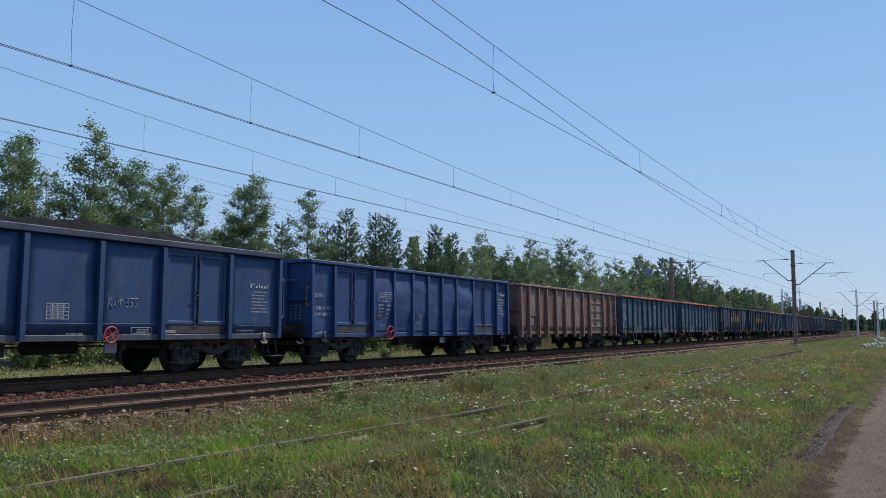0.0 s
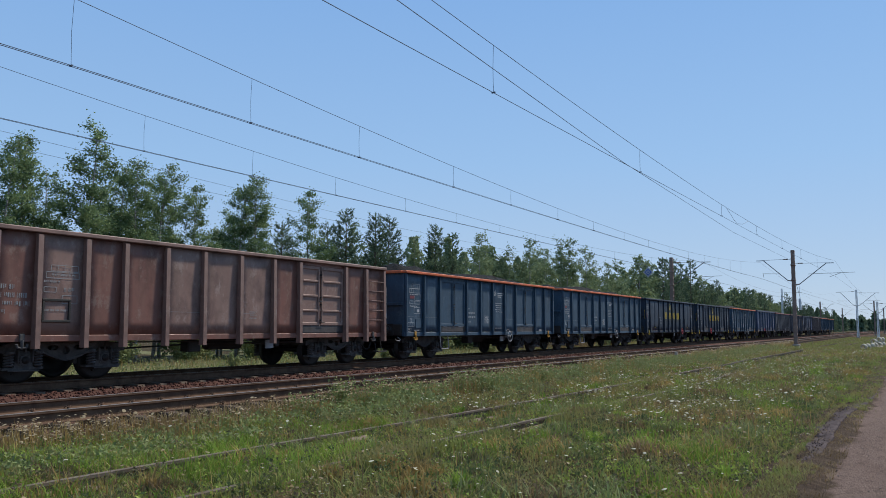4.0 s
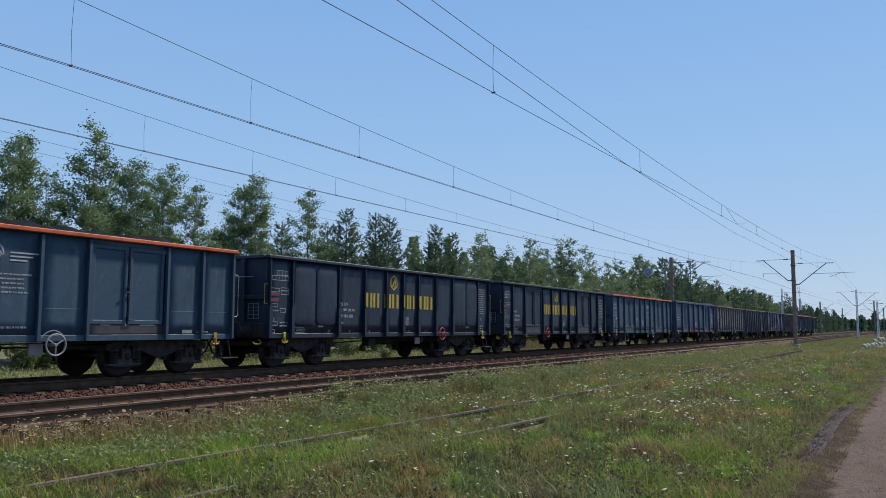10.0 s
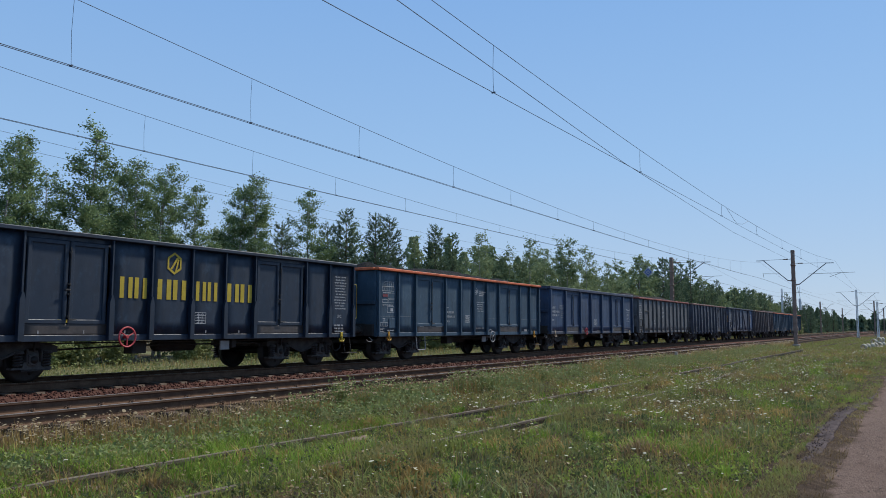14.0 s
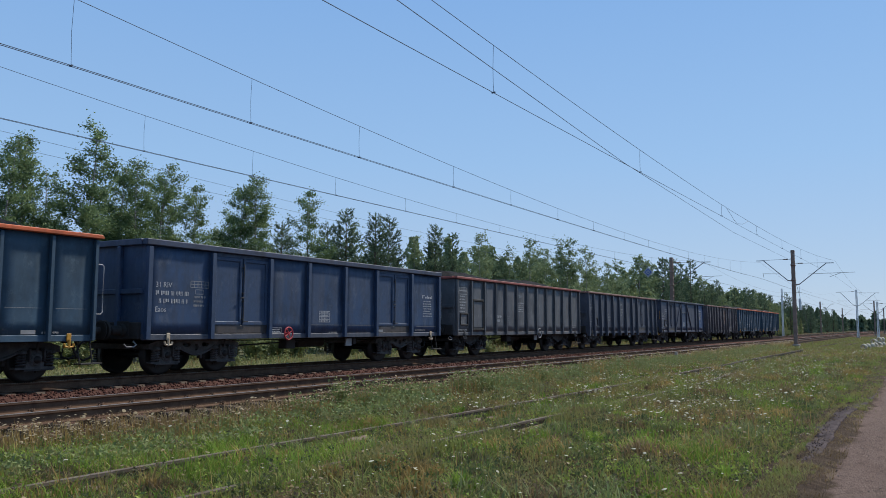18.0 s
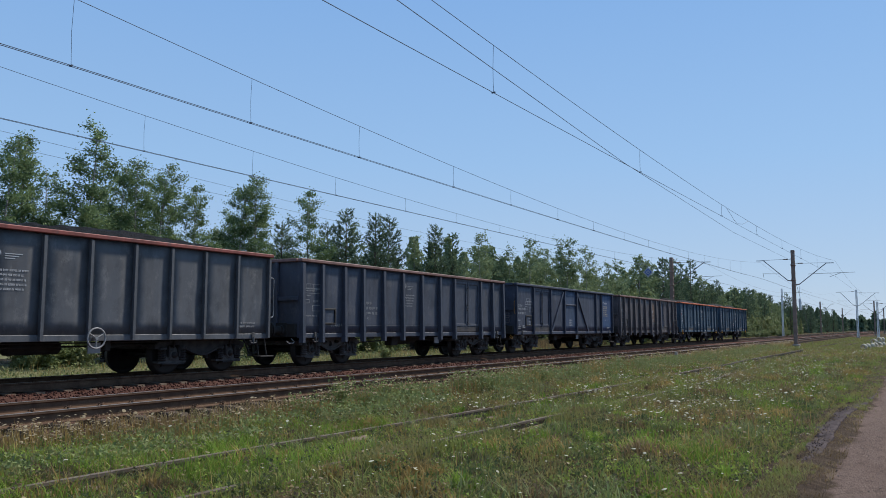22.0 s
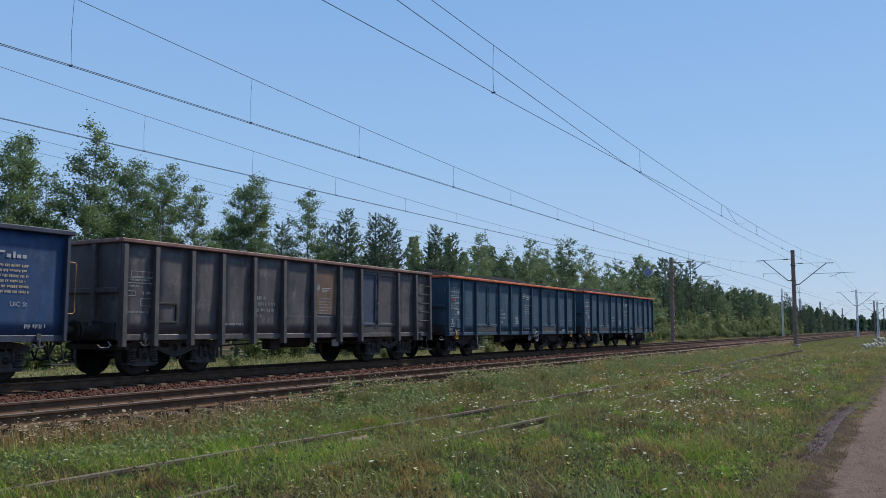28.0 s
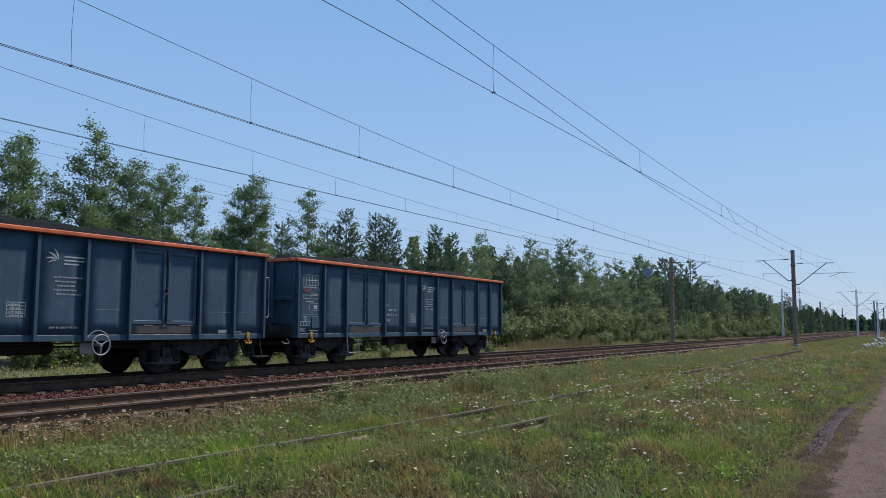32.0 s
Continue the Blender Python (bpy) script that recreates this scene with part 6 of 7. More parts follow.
def make_ring(m):
    bm = bmesh.new()
    n, k = 18, 8
    rings = [[bm.verts.new(((0.17 + 0.07 * math.cos(2 * math.pi * j / k)) * math.cos(2 * math.pi * i / n), 0.14 * math.sin(2 * math.pi * j / k), (0.17 + 0.07 * math.cos(2 * math.pi * j / k)) * math.sin(2 * math.pi * i / n))) for j in range(k)] for i in range(n)]
    for i in range(n):
        for j in range(k):
            bm.faces.new((rings[i][j], rings[(i + 1) % n][j], rings[(i + 1) % n][(j + 1) % k], rings[i][(j + 1) % k]))
    return tagged(part("tyre", bm, M["tyre"], None, m=m, smooth=True), "whitewashed old tyre lying in a heap on grass", "tyre", "heap of tyres")


first = make_ring(pose(65.0, -13.05, -0.19, 0, 0, 60))
for x, y, z, rx, rz in ((67.0, -13.2, -0.19, 0, 40), (71.6, -13.5, -0.19, 0, 75), (72.4, -13.4, 0.10, 10, 60), (74.0, -13.75, -0.19, 0, 60), (74.8, -13.6, -0.19, 0, 90), (74.4, -13.7, 0.20, 15, 70), (76.4, -13.9, -0.19, 0, 50), (76.6, -13.85, 0.20, 0, 65), (70.8, -13.85, -0.34, 80, 0), (68.8, -13.45, -0.19, 0, 20)):
    copy_thing(first, pose(x, y, z, rx, 0, rz))
for x, y in ((35.4, -7.2), (128, -9.5)):
    bm = bmesh.new()
    box(bm, -0.055, 0.055, -0.055, 0.055, -0.3, 0.50, 0.02)
    tagged(part("marker_post", bm, M["concrete"], None, m=pose(x, y, -0.4)), "short pale concrete marker post in the grass", "marker post")


# ---- trees ----
def bark(pts_list, mat, far=False):
    bm = bmesh.new()
    for n, (pts, rs) in enumerate(pts_list):
        if far and n % 3:
            continue
        tube(bm, pts, rs, 4 if far else 5)
    return finish("trunk", bm, mat, True)


def leaf_mesh(points, size, mat, r, aspect=0.62, name="crown", face=None):
    """Small leaves at the given points: diamonds in random turns; with face, three-cornered ones that lean towards those directions."""
    n = len(points)
    s = r.uniform(size * 0.65, size * 1.3, n)[:, None, None]
    if face is None:
        base = np.array([(0, -1, 0), (aspect, 0, 0.12), (0, 1, 0), (-aspect, 0, 0.12)]) * 0.5
        v = np.einsum("nij,kj->nki", spin(n, r), base) * s + points[:, None, :]
        return soup(name, v.reshape(-1, 3), np.arange(n * 4).reshape(-1, 4), mat)
    w = face / (np.linalg.norm(face, axis=1)[:, None] + 1e-6) + r.normal(0, 0.55, (n, 3))
    w /= np.linalg.norm(w, axis=1)[:, None]
    u = np.cross(w, r.normal(0, 1, (n, 3)))
    u /= np.linalg.norm(u, axis=1)[:, None]
    t = np.cross(w, u)
    v = np.stack([-u * 0.6, u * 0.35 - t * aspect * 0.75, u * 0.35 + t * aspect * 0.75], 1) * s + points[:, None, :]
    return soup(name, v.reshape(-1, 3), np.arange(n * 3).reshape(-1, 3), mat)


def birch(seed, leaves=9000, slender=1.0, low=0.12, leaf=0.085, name=None):
    """A young birch, 10 m high: rising limbs with side twigs, clumped leaves, gaps between the clumps, a thin pointed top."""
    r = np.random.default_rng(seed)
    lean = r.uniform(-0.3, 0.3, 2)
    stem = lambda t: np.array([lean[0] * t * t * 1.5 + 0.12 * math.sin(t * 5 + seed), lean[1] * t * t * 1.5 + 0.08 * math.sin(t * 7), 10 * t])
    lines = [([tuple(stem(t)) for t in np.linspace(-0.03, 1.0, 12)], list(np.linspace(0.10, 0.010, 12)))]
    pts, weights = [], []
    limbs = 44
    for i in range(limbs):
        t = low + (0.98 - low) * ((i + r.random()) / limbs)
        a = i * 2.4 + r.uniform(-0.7, 0.7)
        width = 0.26 + 2.15 * (1 - t) ** 0.85 * min(1.0, (t - low + 0.15) / 0.28)
        reach = slender * width * r.choice([0.5, 0.75, 1.0, 1.0, 1.3]) * r.uniform(0.85, 1.15)
        o = stem(t)
        rise = r.uniform(0.45, 1.2) * reach
        d = np.array([math.cos(a), math.sin(a)])
        line = [o + np.array([*(d * reach * q), rise * q - 0.25 * reach * q ** 3]) for q in np.linspace(0, 1, 5)]
        lines.append(([tuple(p) for p in line], list(np.linspace(0.028 * (1.1 - t) + 0.006, 0.004, 5))))
        twigs = max(5, int(reach * 13))
        for c in range(twigs):
            q = 0.3 + 0.72 * (c + r.random()) / twigs
            j = min(3, int(q * 4))
            base = line[j] + (line[j + 1] - line[j]) * min(1.2, q * 4 - j)
            dirn = r.normal(0, 1, 3) * np.array([1, 1, 0.7]) + np.array([0, 0, 0.35])
            dirn /= np.linalg.norm(dirn)
            L = r.uniform(0.15, 0.42) * (0.6 + 0.5 * width)
            k = int(16 + 62 * L)
            along = r.random((k, 1))
            pts.append(base + dirn * L * along + r.normal(0, 1, (k, 3)) * np.array([0.10, 0.10, 0.115]) * (0.6 + along))
    p = np.concatenate(pts)
    if len(p) > leaves:
        p = p[r.permutation(len(p))[:leaves]]
    out = r.normal(0, 1, p.shape)
    # coarse-leaved trees farther off take the leaf colour with haze painted in
    return bark(lines, M["bark"], leaf > 0.11), leaf_mesh(p, leaf, M["birch_leaf" if leaf < 0.1 else "hazed_leaf"], r, 0.66, "crown", out)


def pine(seed, whorls=21, tufts=12, many=11, wide=0.034):
    """A young pine, 10 m high: whorls of branches with upturned ends, brushes of needles along them, a bare leader."""
    r = np.random.default_rng(seed)
    lines = [([(0, 0, -0.3), (0.05, 0, 4), (0, 0.04, 8), (0, 0, 9.95)], [0.13, 0.09, 0.04, 0.014])]
    ends = []
    for w in range(whorls):
        t = 0.06 + 0.90 * w / (whorls - 1)
        reach0 = 0.22 + 2.05 * (1 - t) ** 0.8
        n = 7 if t < 0.7 else 5
        for k in range(n):
            a = k * 2 * math.pi / n + w * 0.7 + r.uniform(-0.3, 0.3)
            reach = reach0 * r.uniform(0.6, 1.05) * (0.9 + 0.22 * math.sin(a + seed) * math.sin(w * 1.3 + seed))
            o = np.array([0, 0, 10 * t + r.uniform(-0.42, 0.32) * (1 - 0.6 * t)])
            line = [o + np.array([math.cos(a) * reach * q, math.sin(a) * reach * q, reach * (0.22 * q + 0.48 * q * q)]) for q in (0, 0.35, 0.7, 1.0)]
            lines.append(([tuple(p) for p in line], [0.034 * (1.15 - t), 0.022 * (1.1 - t), 0.012, 0.005]))
            for c in range(max(2, int(tufts * reach))):
                q = 0.3 + 0.7 * (c + r.random()) / max(2, int(tufts * reach))
                j = min(2, int(q * 3))
                p = line[j] + (line[j + 1] - line[j]) * (q * 3 - j) + r.normal(0, 0.10, 3)
                side = r.choice([-1, 1])
                d = np.array([math.cos(a + side * 0.7), math.sin(a + side * 0.7), r.uniform(0.3, 1.0)])
                L = r.uniform(0.18, 0.38)
                ends.append((p, d / np.linalg.norm(d), L))
            tip = np.array([math.cos(a) * 0.5, math.sin(a) * 0.5, 0.9])
            ends.append((line[-1], tip / np.linalg.norm(tip), 0.35))
    for z in (9.3, 9.6, 9.9):
        ends.append((np.array([0, 0, z]), np.array([0, 0, 1.0]), 0.35))
    base = np.array([e[0] for e in ends])
    dirs = np.array([e[1] for e in ends])
    lens = np.array([e[2] for e in ends])
    n, m = len(base), many
    u = r.random((n, m, 1))
    spread = r.normal(size=(n, m, 3))
    nd = dirs[:, None, :] * 0.9 + spread * 0.55
    nd /= np.linalg.norm(nd, axis=2)[:, :, None]
    side = np.cross(nd, r.normal(size=(n, m, 3)))
    side /= np.linalg.norm(side, axis=2)[:, :, None]
    b = base[:, None, :] + dirs[:, None, :] * (lens[:, None, None] * u)
    v = np.stack([b - side * wide, b + side * wide, b + nd * r.uniform(0.12, 0.26, (n, m, 1))], 2)
    return bark(lines, M["pine_bark"], many < 12), soup("crown", v.reshape(-1, 3), np.arange(n * m * 3).reshape(-1, 3), M["needle"])


def bush(seed, leaves=2600):
    """A leafy thicket, 3 m high: several stems, each with rounded lobes of small leaves."""
    r = np.random.default_rng(seed)
    lines, pts, out = [], [], []
    for k in range(9):
        a, s = k * 0.7 + r.uniform(-0.3, 0.3), r.uniform(0.3, 1.3)
        h = r.uniform(1.6, 2.75) * (1 - 0.2 * s)
        line = [np.array([math.cos(a) * s * q * (0.7 + 0.4 * q), math.sin(a) * s * q * (0.7 + 0.4 * q), h * q - 0.1]) for q in (0, 0.3, 0.6, 1.0)]
        lines.append(([tuple(p) for p in line], [0.03, 0.022, 0.014, 0.005]))
        for q, rad in ((0.22, 0.46), (0.48, 0.44), (0.74, 0.38), (1.0, 0.30)):
            j = min(2, int(q * 3))
            c = line[j] + (line[j + 1] - line[j]) * (q * 3 - j) + r.normal(0, 0.12, 3)
            d = r.normal(0, 1, (leaves // 36, 3))
            d /= np.linalg.norm(d, axis=1)[:, None]
            pts.append(c + d * np.array([1, 1, 1.15]) * rad * r.uniform(0.8, 1.25) * r.random((len(d), 1)) ** 0.33)
            out.append(d + np.array([0, 0, 0.5]))
            shoot = r.normal(0, 1, (leaves // 220, 3)) * np.array([0.18, 0.18, 0.1])
            pts.append(c + shoot + np.array([0, 0, rad]) * r.uniform(0.8, 1.6, (len(shoot), 1)))
            out.append(shoot + np.array([0, 0, 0.3]))
    p = np.concatenate(pts)
    p[:, 2] = np.maximum(p[:, 2], 0.02)
    return bark(lines, M["bark"]), leaf_mesh(p, 0.145, M["bush_leaf"], r, 0.7, "crown", np.concatenate(out))


def plant_tree(kind, meshes, x, y, h, turn, words, group):
    s = h / (3.0 if kind == "bush" else 10.0)
    t = empty(kind, pose(x, y, GROUND_Z - 0.02, 0, 0, turn), words, "bush" if kind == "bush" else "tree", group)
    t.scale = (s * (1.12 if kind != "pine_tree" else 1.05), s * 1.12, s)
    put("trunk" if kind != "bush" else "stem", meshes[0], t)
    put("crown", meshes[1], t)
    return t


BIRCHES = [birch(s, 21000, sl, 0.10, 0.082) for s, sl in ((1, 1.0), (2, 0.8), (3, 1.15), (4, 0.95), (5, 1.05))]
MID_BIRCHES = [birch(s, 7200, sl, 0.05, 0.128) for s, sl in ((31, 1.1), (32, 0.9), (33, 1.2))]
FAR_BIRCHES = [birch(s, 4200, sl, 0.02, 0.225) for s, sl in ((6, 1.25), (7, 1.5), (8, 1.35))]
PINES = [pine(s, 22, 12, 12, 0.026) for s in (11, 12, 13)]
FAR_PINES = [pine(s, 14, 6, 6, 0.080) for s in (14, 15)]
BUSHES = [bush(s) for s in (21, 22, 23, 24)]
FRONT = [(16.6, 12, 8.4, 'b'), (17.9, 12.5, 8.8, 'b'), (20.5, 15, 8.1, 'b'), (19.8, 12, 9.6, 'b'), (22.9, 14, 8.5, 'b'), (22.5, 12, 8.7, 'b'), (26.3, 15, 8.6, 'b'), (26.0, 12.5, 8.1, 'b'), (30.2, 15, 7.6, 'b'),
         (29.4, 13, 8.6, 'b'), (29.7, 12, 9.2, 'b'), (31.5, 12, 6.8, 'p'), (34.7, 13, 9.2, 'b'), (39.0, 15, 7.8, 'p'), (36.9, 12, 8.2, 'p'), (43.6, 16, 8.5, 'b'), (39.9, 12, 8.3, 'p')]
FRONT += [(43.6, 13.5, 8.7, 'p'), (46.0, 13, 7.7, 'b'), (47.0, 12, 8.4, 'p'), (54.6, 15, 7.7, 'p'), (51.0, 12, 6.9, 'b'), (54.1, 12, 7.8, 'b'), (61.1, 14, 7.5, 'p'), (61.3, 13, 8.4, 'b'), (62.5, 12, 9.0, 'b'),
          (73.2, 15, 9.3, 'b'), (71.3, 13, 9.9, 'b'), (71.0, 12, 9.9, 'b'), (79.0, 13, 9.7, 'b'), (82.2, 12, 8.3, 'b'), (96.3, 15, 9.8, 'b'), (94.1, 12, 10.1, 'b')]
FRONT += [(109.9, 15, 10.2, 'b'), (105.2, 12, 10.5, 'p'), (123.2, 14, 11.2, 'p'), (120.8, 12, 11.4, 'p'), (114.0, 13, 11.0, 'p'), (117.5, 15, 11.3, 'p'), (101.0, 14, 10.2, 'p'), (109.0, 11.5, 9.6, 'p'), (134.2, 14, 9.9, 'b'), (148.7, 14, 9.9, 'p'), (165.5, 14, 9.2, 'p'), (189.8, 16, 10.5, 'p'), (196.0, 14, 9.5, 'p'),
          (224.1, 16, 9.7, 'p'), (225.2, 12, 10.4, 'p'), (215.2, 10, 9.0, 'p'), (24.2, 12.8, 8.7, 'b')]
tr = random.Random(5)
for i, (x, y, h, kind) in enumerate(FRONT):
    if kind == "b":
        plant_tree("birch_tree", BIRCHES[i % 5] if x < 40 else MID_BIRCHES[i % 3] if x < 90 else FAR_BIRCHES[i % 3], x, y, h, tr.uniform(0, 360), "young birch with a loose green crown behind the tracks", "trees along the line")
    else:
        plant_tree("pine_tree", PINES[i % 3] if x < 80 else FAR_PINES[i % 2], x, y, h, tr.uniform(0, 360), "dark green young pine behind the tracks", "trees along the line")
for i in range(5):       # a second row closes the left end of the wood
    plant_tree("birch_tree", MID_BIRCHES[i % 3], 14.4 + 4.0 * i + tr.uniform(-0.5, 0.5), tr.uniform(14.5, 17.0), tr.uniform(6.4, 7.6), tr.uniform(0, 360), "young birch with a loose green crown behind the tracks", "trees along the line")
# the wood fills up behind the front row
for i in range(56):
    x = 40 + 170 * (i / 56.0) + tr.uniform(-2, 2)
    y = tr.uniform(15, 22)
    h = (tr.uniform(5.8, 7.4) if x < 56 else tr.uniform(7.4, 9.2)) + 0.006 * x
    if i % 3 == 0:
        plant_tree("pine_tree", FAR_PINES[i % 2], x, y, h, tr.uniform(0, 360), "dark green pine in the wood", "trees in the wood")
    else:
        plant_tree("birch_tree", (MID_BIRCHES if x < 62 else FAR_BIRCHES)[i % 3], x, y, h, tr.uniform(0, 360), "slim birch in the wood", "trees in the wood")
# saplings close the gaps below the crowns
for i in range(44):
    x = 44 + 190 * (i / 44.0) ** 1.2 + tr.uniform(-1.5, 1.5)
    plant_tree("birch_tree", (MID_BIRCHES if x < 62 else FAR_BIRCHES)[i % 3], x, tr.uniform(12.0, 15.0), tr.uniform(4.2, 6.2) + 0.012 * x, tr.uniform(0, 360), "bushy birch sapling at the edge of the wood", "saplings along the line")
for i in range(36):
    x = 125 + 260 * (i / 36.0) ** 1.1 + tr.uniform(-3, 3)
    plant_tree("pine_tree", FAR_PINES[i % 2], x, tr.uniform(11.5, 17.0), tr.uniform(7.6, 9.8), tr.uniform(0, 360), "far dark pine along the line", "far pines")
for i, x in enumerate((21.5, 30.5, 41.0)):
    plant_tree("bush", BUSHES[i % 4], x, tr.uniform(4.2, 5.4), tr.uniform(0.5, 0.9), tr.uniform(0, 360), "low green bush on the far verge", "bushes on the verge")
for i in range(40):
    x = 58 + 122 * (i / 40.0) ** 1.2 + tr.uniform(-1, 1)
    plant_tree("bush", BUSHES[i % 4], x, tr.uniform(4.6, 8.2), tr.uniform(0.8, 1.9), tr.uniform(0, 360), "low spreading green shrub beside the tracks", "low shrubs by the tracks")
for i in range(96):
    x = 12 + 170 * (i / 96.0) ** 1.1 + tr.uniform(-1, 1)
    y = tr.uniform(9.2, 12.5)
    plant_tree("bush", BUSHES[i % 4], x, y, tr.uniform(2.4, 4.6) if x > 44 else tr.uniform(1.2, 2.4), tr.uniform(0, 360), "dense green bush at the edge of the wood", "bushes along the line")


def far_wood(name, x0, x1, y0, y1, h, n, trees, seed, size=0.75, mat="needle"):
    """A belt of wood too deep to count: many slim pointed crowns of foliage that merge below."""
    r = np.random.default_rng(seed)
    tx, ty, th = r.uniform(x0, x1, trees), r.uniform(y0, y1, trees), h * r.uniform(0.66, 1.0, trees)
    k = r.integers(0, trees, n)
    t = r.random(n) ** 0.85
    a = r.uniform(0, 2 * math.pi, n)
    d = np.stack([np.cos(a), np.sin(a), np.full(n, 0.5)], -1)
    wide = th[k] * 0.24 * (1.04 - t) ** 0.75 * (0.75 + 0.3 * np.sin(t * 31 + k)) * r.random(n) ** 0.35
    p = np.stack([tx[k] + d[:, 0] * wide, ty[k] + d[:, 1] * wide, GROUND_Z + th[k] * t], -1)
    tagged(new(name, leaf_mesh(p, size, M[mat], r, 0.8, name, d)), "dense belt of green wood along the line", "woodland", kind="stuff")


# these two belts wear the birch green that has haze mixed into it
far_wood("wood_behind", 48, 120, 15.5, 23, 9.0, 46000, 70, 8, 0.27, "hazed_leaf")
far_wood("wood_behind", 110, 230, 15, 24, 10.6, 40000, 90, 18, 0.40, "hazed_leaf")
far_wood("thicket", 4, 46, 10.5, 14.0, 2.0, 12000, 46, 29, 0.11, "bush_leaf")
far_wood("thicket", 44, 120, 9.5, 13.5, 3.6, 30000, 90, 9, 0.15, "bush_leaf")
far_wood("thicket", 110, 240, 9.0, 14.0, 4.2, 22000, 110, 19, 0.26, "bush_leaf")
far_wood("far_wood", 200, 480, 12, 26, 9.5, 22000, 150, 3, 0.7)
far_wood("far_wood", 420, 900, -60, 34, 9.5, 12000, 160, 4, 2.2)
far_wood("far_wood", 420, 900, -190, -60, 11.0, 9000, 120, 6, 2.2)


# ---- meadow ----
def scatter(n, x0, x1, power, y0, y1, seed):
    r = np.random.default_rng(seed)
    x = x0 + (x1 - x0) * r.random(n) ** power
    y = r.uniform(y0, y1, n)
    return r, x, y


def patchy(x, y, s, k):
    return np.array([noise.noise((a * s, b * s, k)) for a, b in zip(x, y)])


def ground_z(x, y):
    return GROUND_Z + 0.03 * np.sin(x * 0.21 + y * 0.5) + 0.025 * np.sin(x * 0.9 - y * 1.3)


def blades(name, r, x, y, z, height, width, mat, words, bend=0.5):
    """Bent tapering blades: two faces each."""
    n = len(x)
    a = r.uniform(0, 2 * math.pi, n)
    d = np.stack([np.cos(a), np.sin(a), np.zeros(n)], -1)
    s = np.stack([-np.sin(a), np.cos(a), np.zeros(n)], -1) * (width / 2)[:, None]
    o = np.stack([x, y, z], -1)
    lean = (height * r.uniform(0.1, bend, n))[:, None]
    up = np.array([0, 0, 1.0])
    mid = o + d * lean * 0.35 + up * (height * 0.55)[:, None]
    tip = o + d * lean + up * (height * r.uniform(0.8, 1.0, n))[:, None]
    v = np.stack([o - s, o + s, mid - s * 0.8, mid + s * 0.8, tip], 1)
    i = np.arange(n)[:, None] * 5
    f = np.concatenate([i + np.array([0, 1, 3]), i + np.array([0, 3, 2]), i + np.array([2, 3, 4])], 0)
    ob = new(name, soup(name, v.reshape(-1, 3), f, mat))
    return tagged(ob, words, "grass", kind="stuff")


BARE = ((12.35, -9.75, 0.55, 0.20), (11.75, -10.98, 0.60, 0.20), (4.75, -9.35, 0.45, 0.22), (9.0, -9.62, 0.40, 0.14))   # x, y, half length, half width


def bare_soil(x, y):
    """Inside one of the bare patches beside the siding's rails."""
    inside = np.zeros(len(x), bool)
    for u, v, a, b in BARE:
        inside |= ((x - u) / a) ** 2 + ((y - v) / b) ** 2 < 0.75 + 0.3 * np.sin(x * 17.0 + y * 23.0)
    return inside


def clear_of_track(x, y):
    """Away from the siding's rails, bare patches and the dirt road."""
    off = y - siding_y(x)
    far = np.array([bare(v, 0.0) for v in x])
    near = np.array([bare(v, -1.53) for v in x])
    return ~bare_soil(x, y) & ((off > 0.07) | (off < -0.05 - 0.22 * (x > 25)) | ~far) & ((off + 1.53 > 0.07) | (off + 1.53 < -0.05) | ~near) & (y > -14.90 - 0.45 * np.clip((x - 17.5) / 3, 0, 1) + 0.05 * np.sin(x * 1.9) * np.sin(x * 5.3) + 0.05 * np.sin(x * 41.0 + y * 63.0))


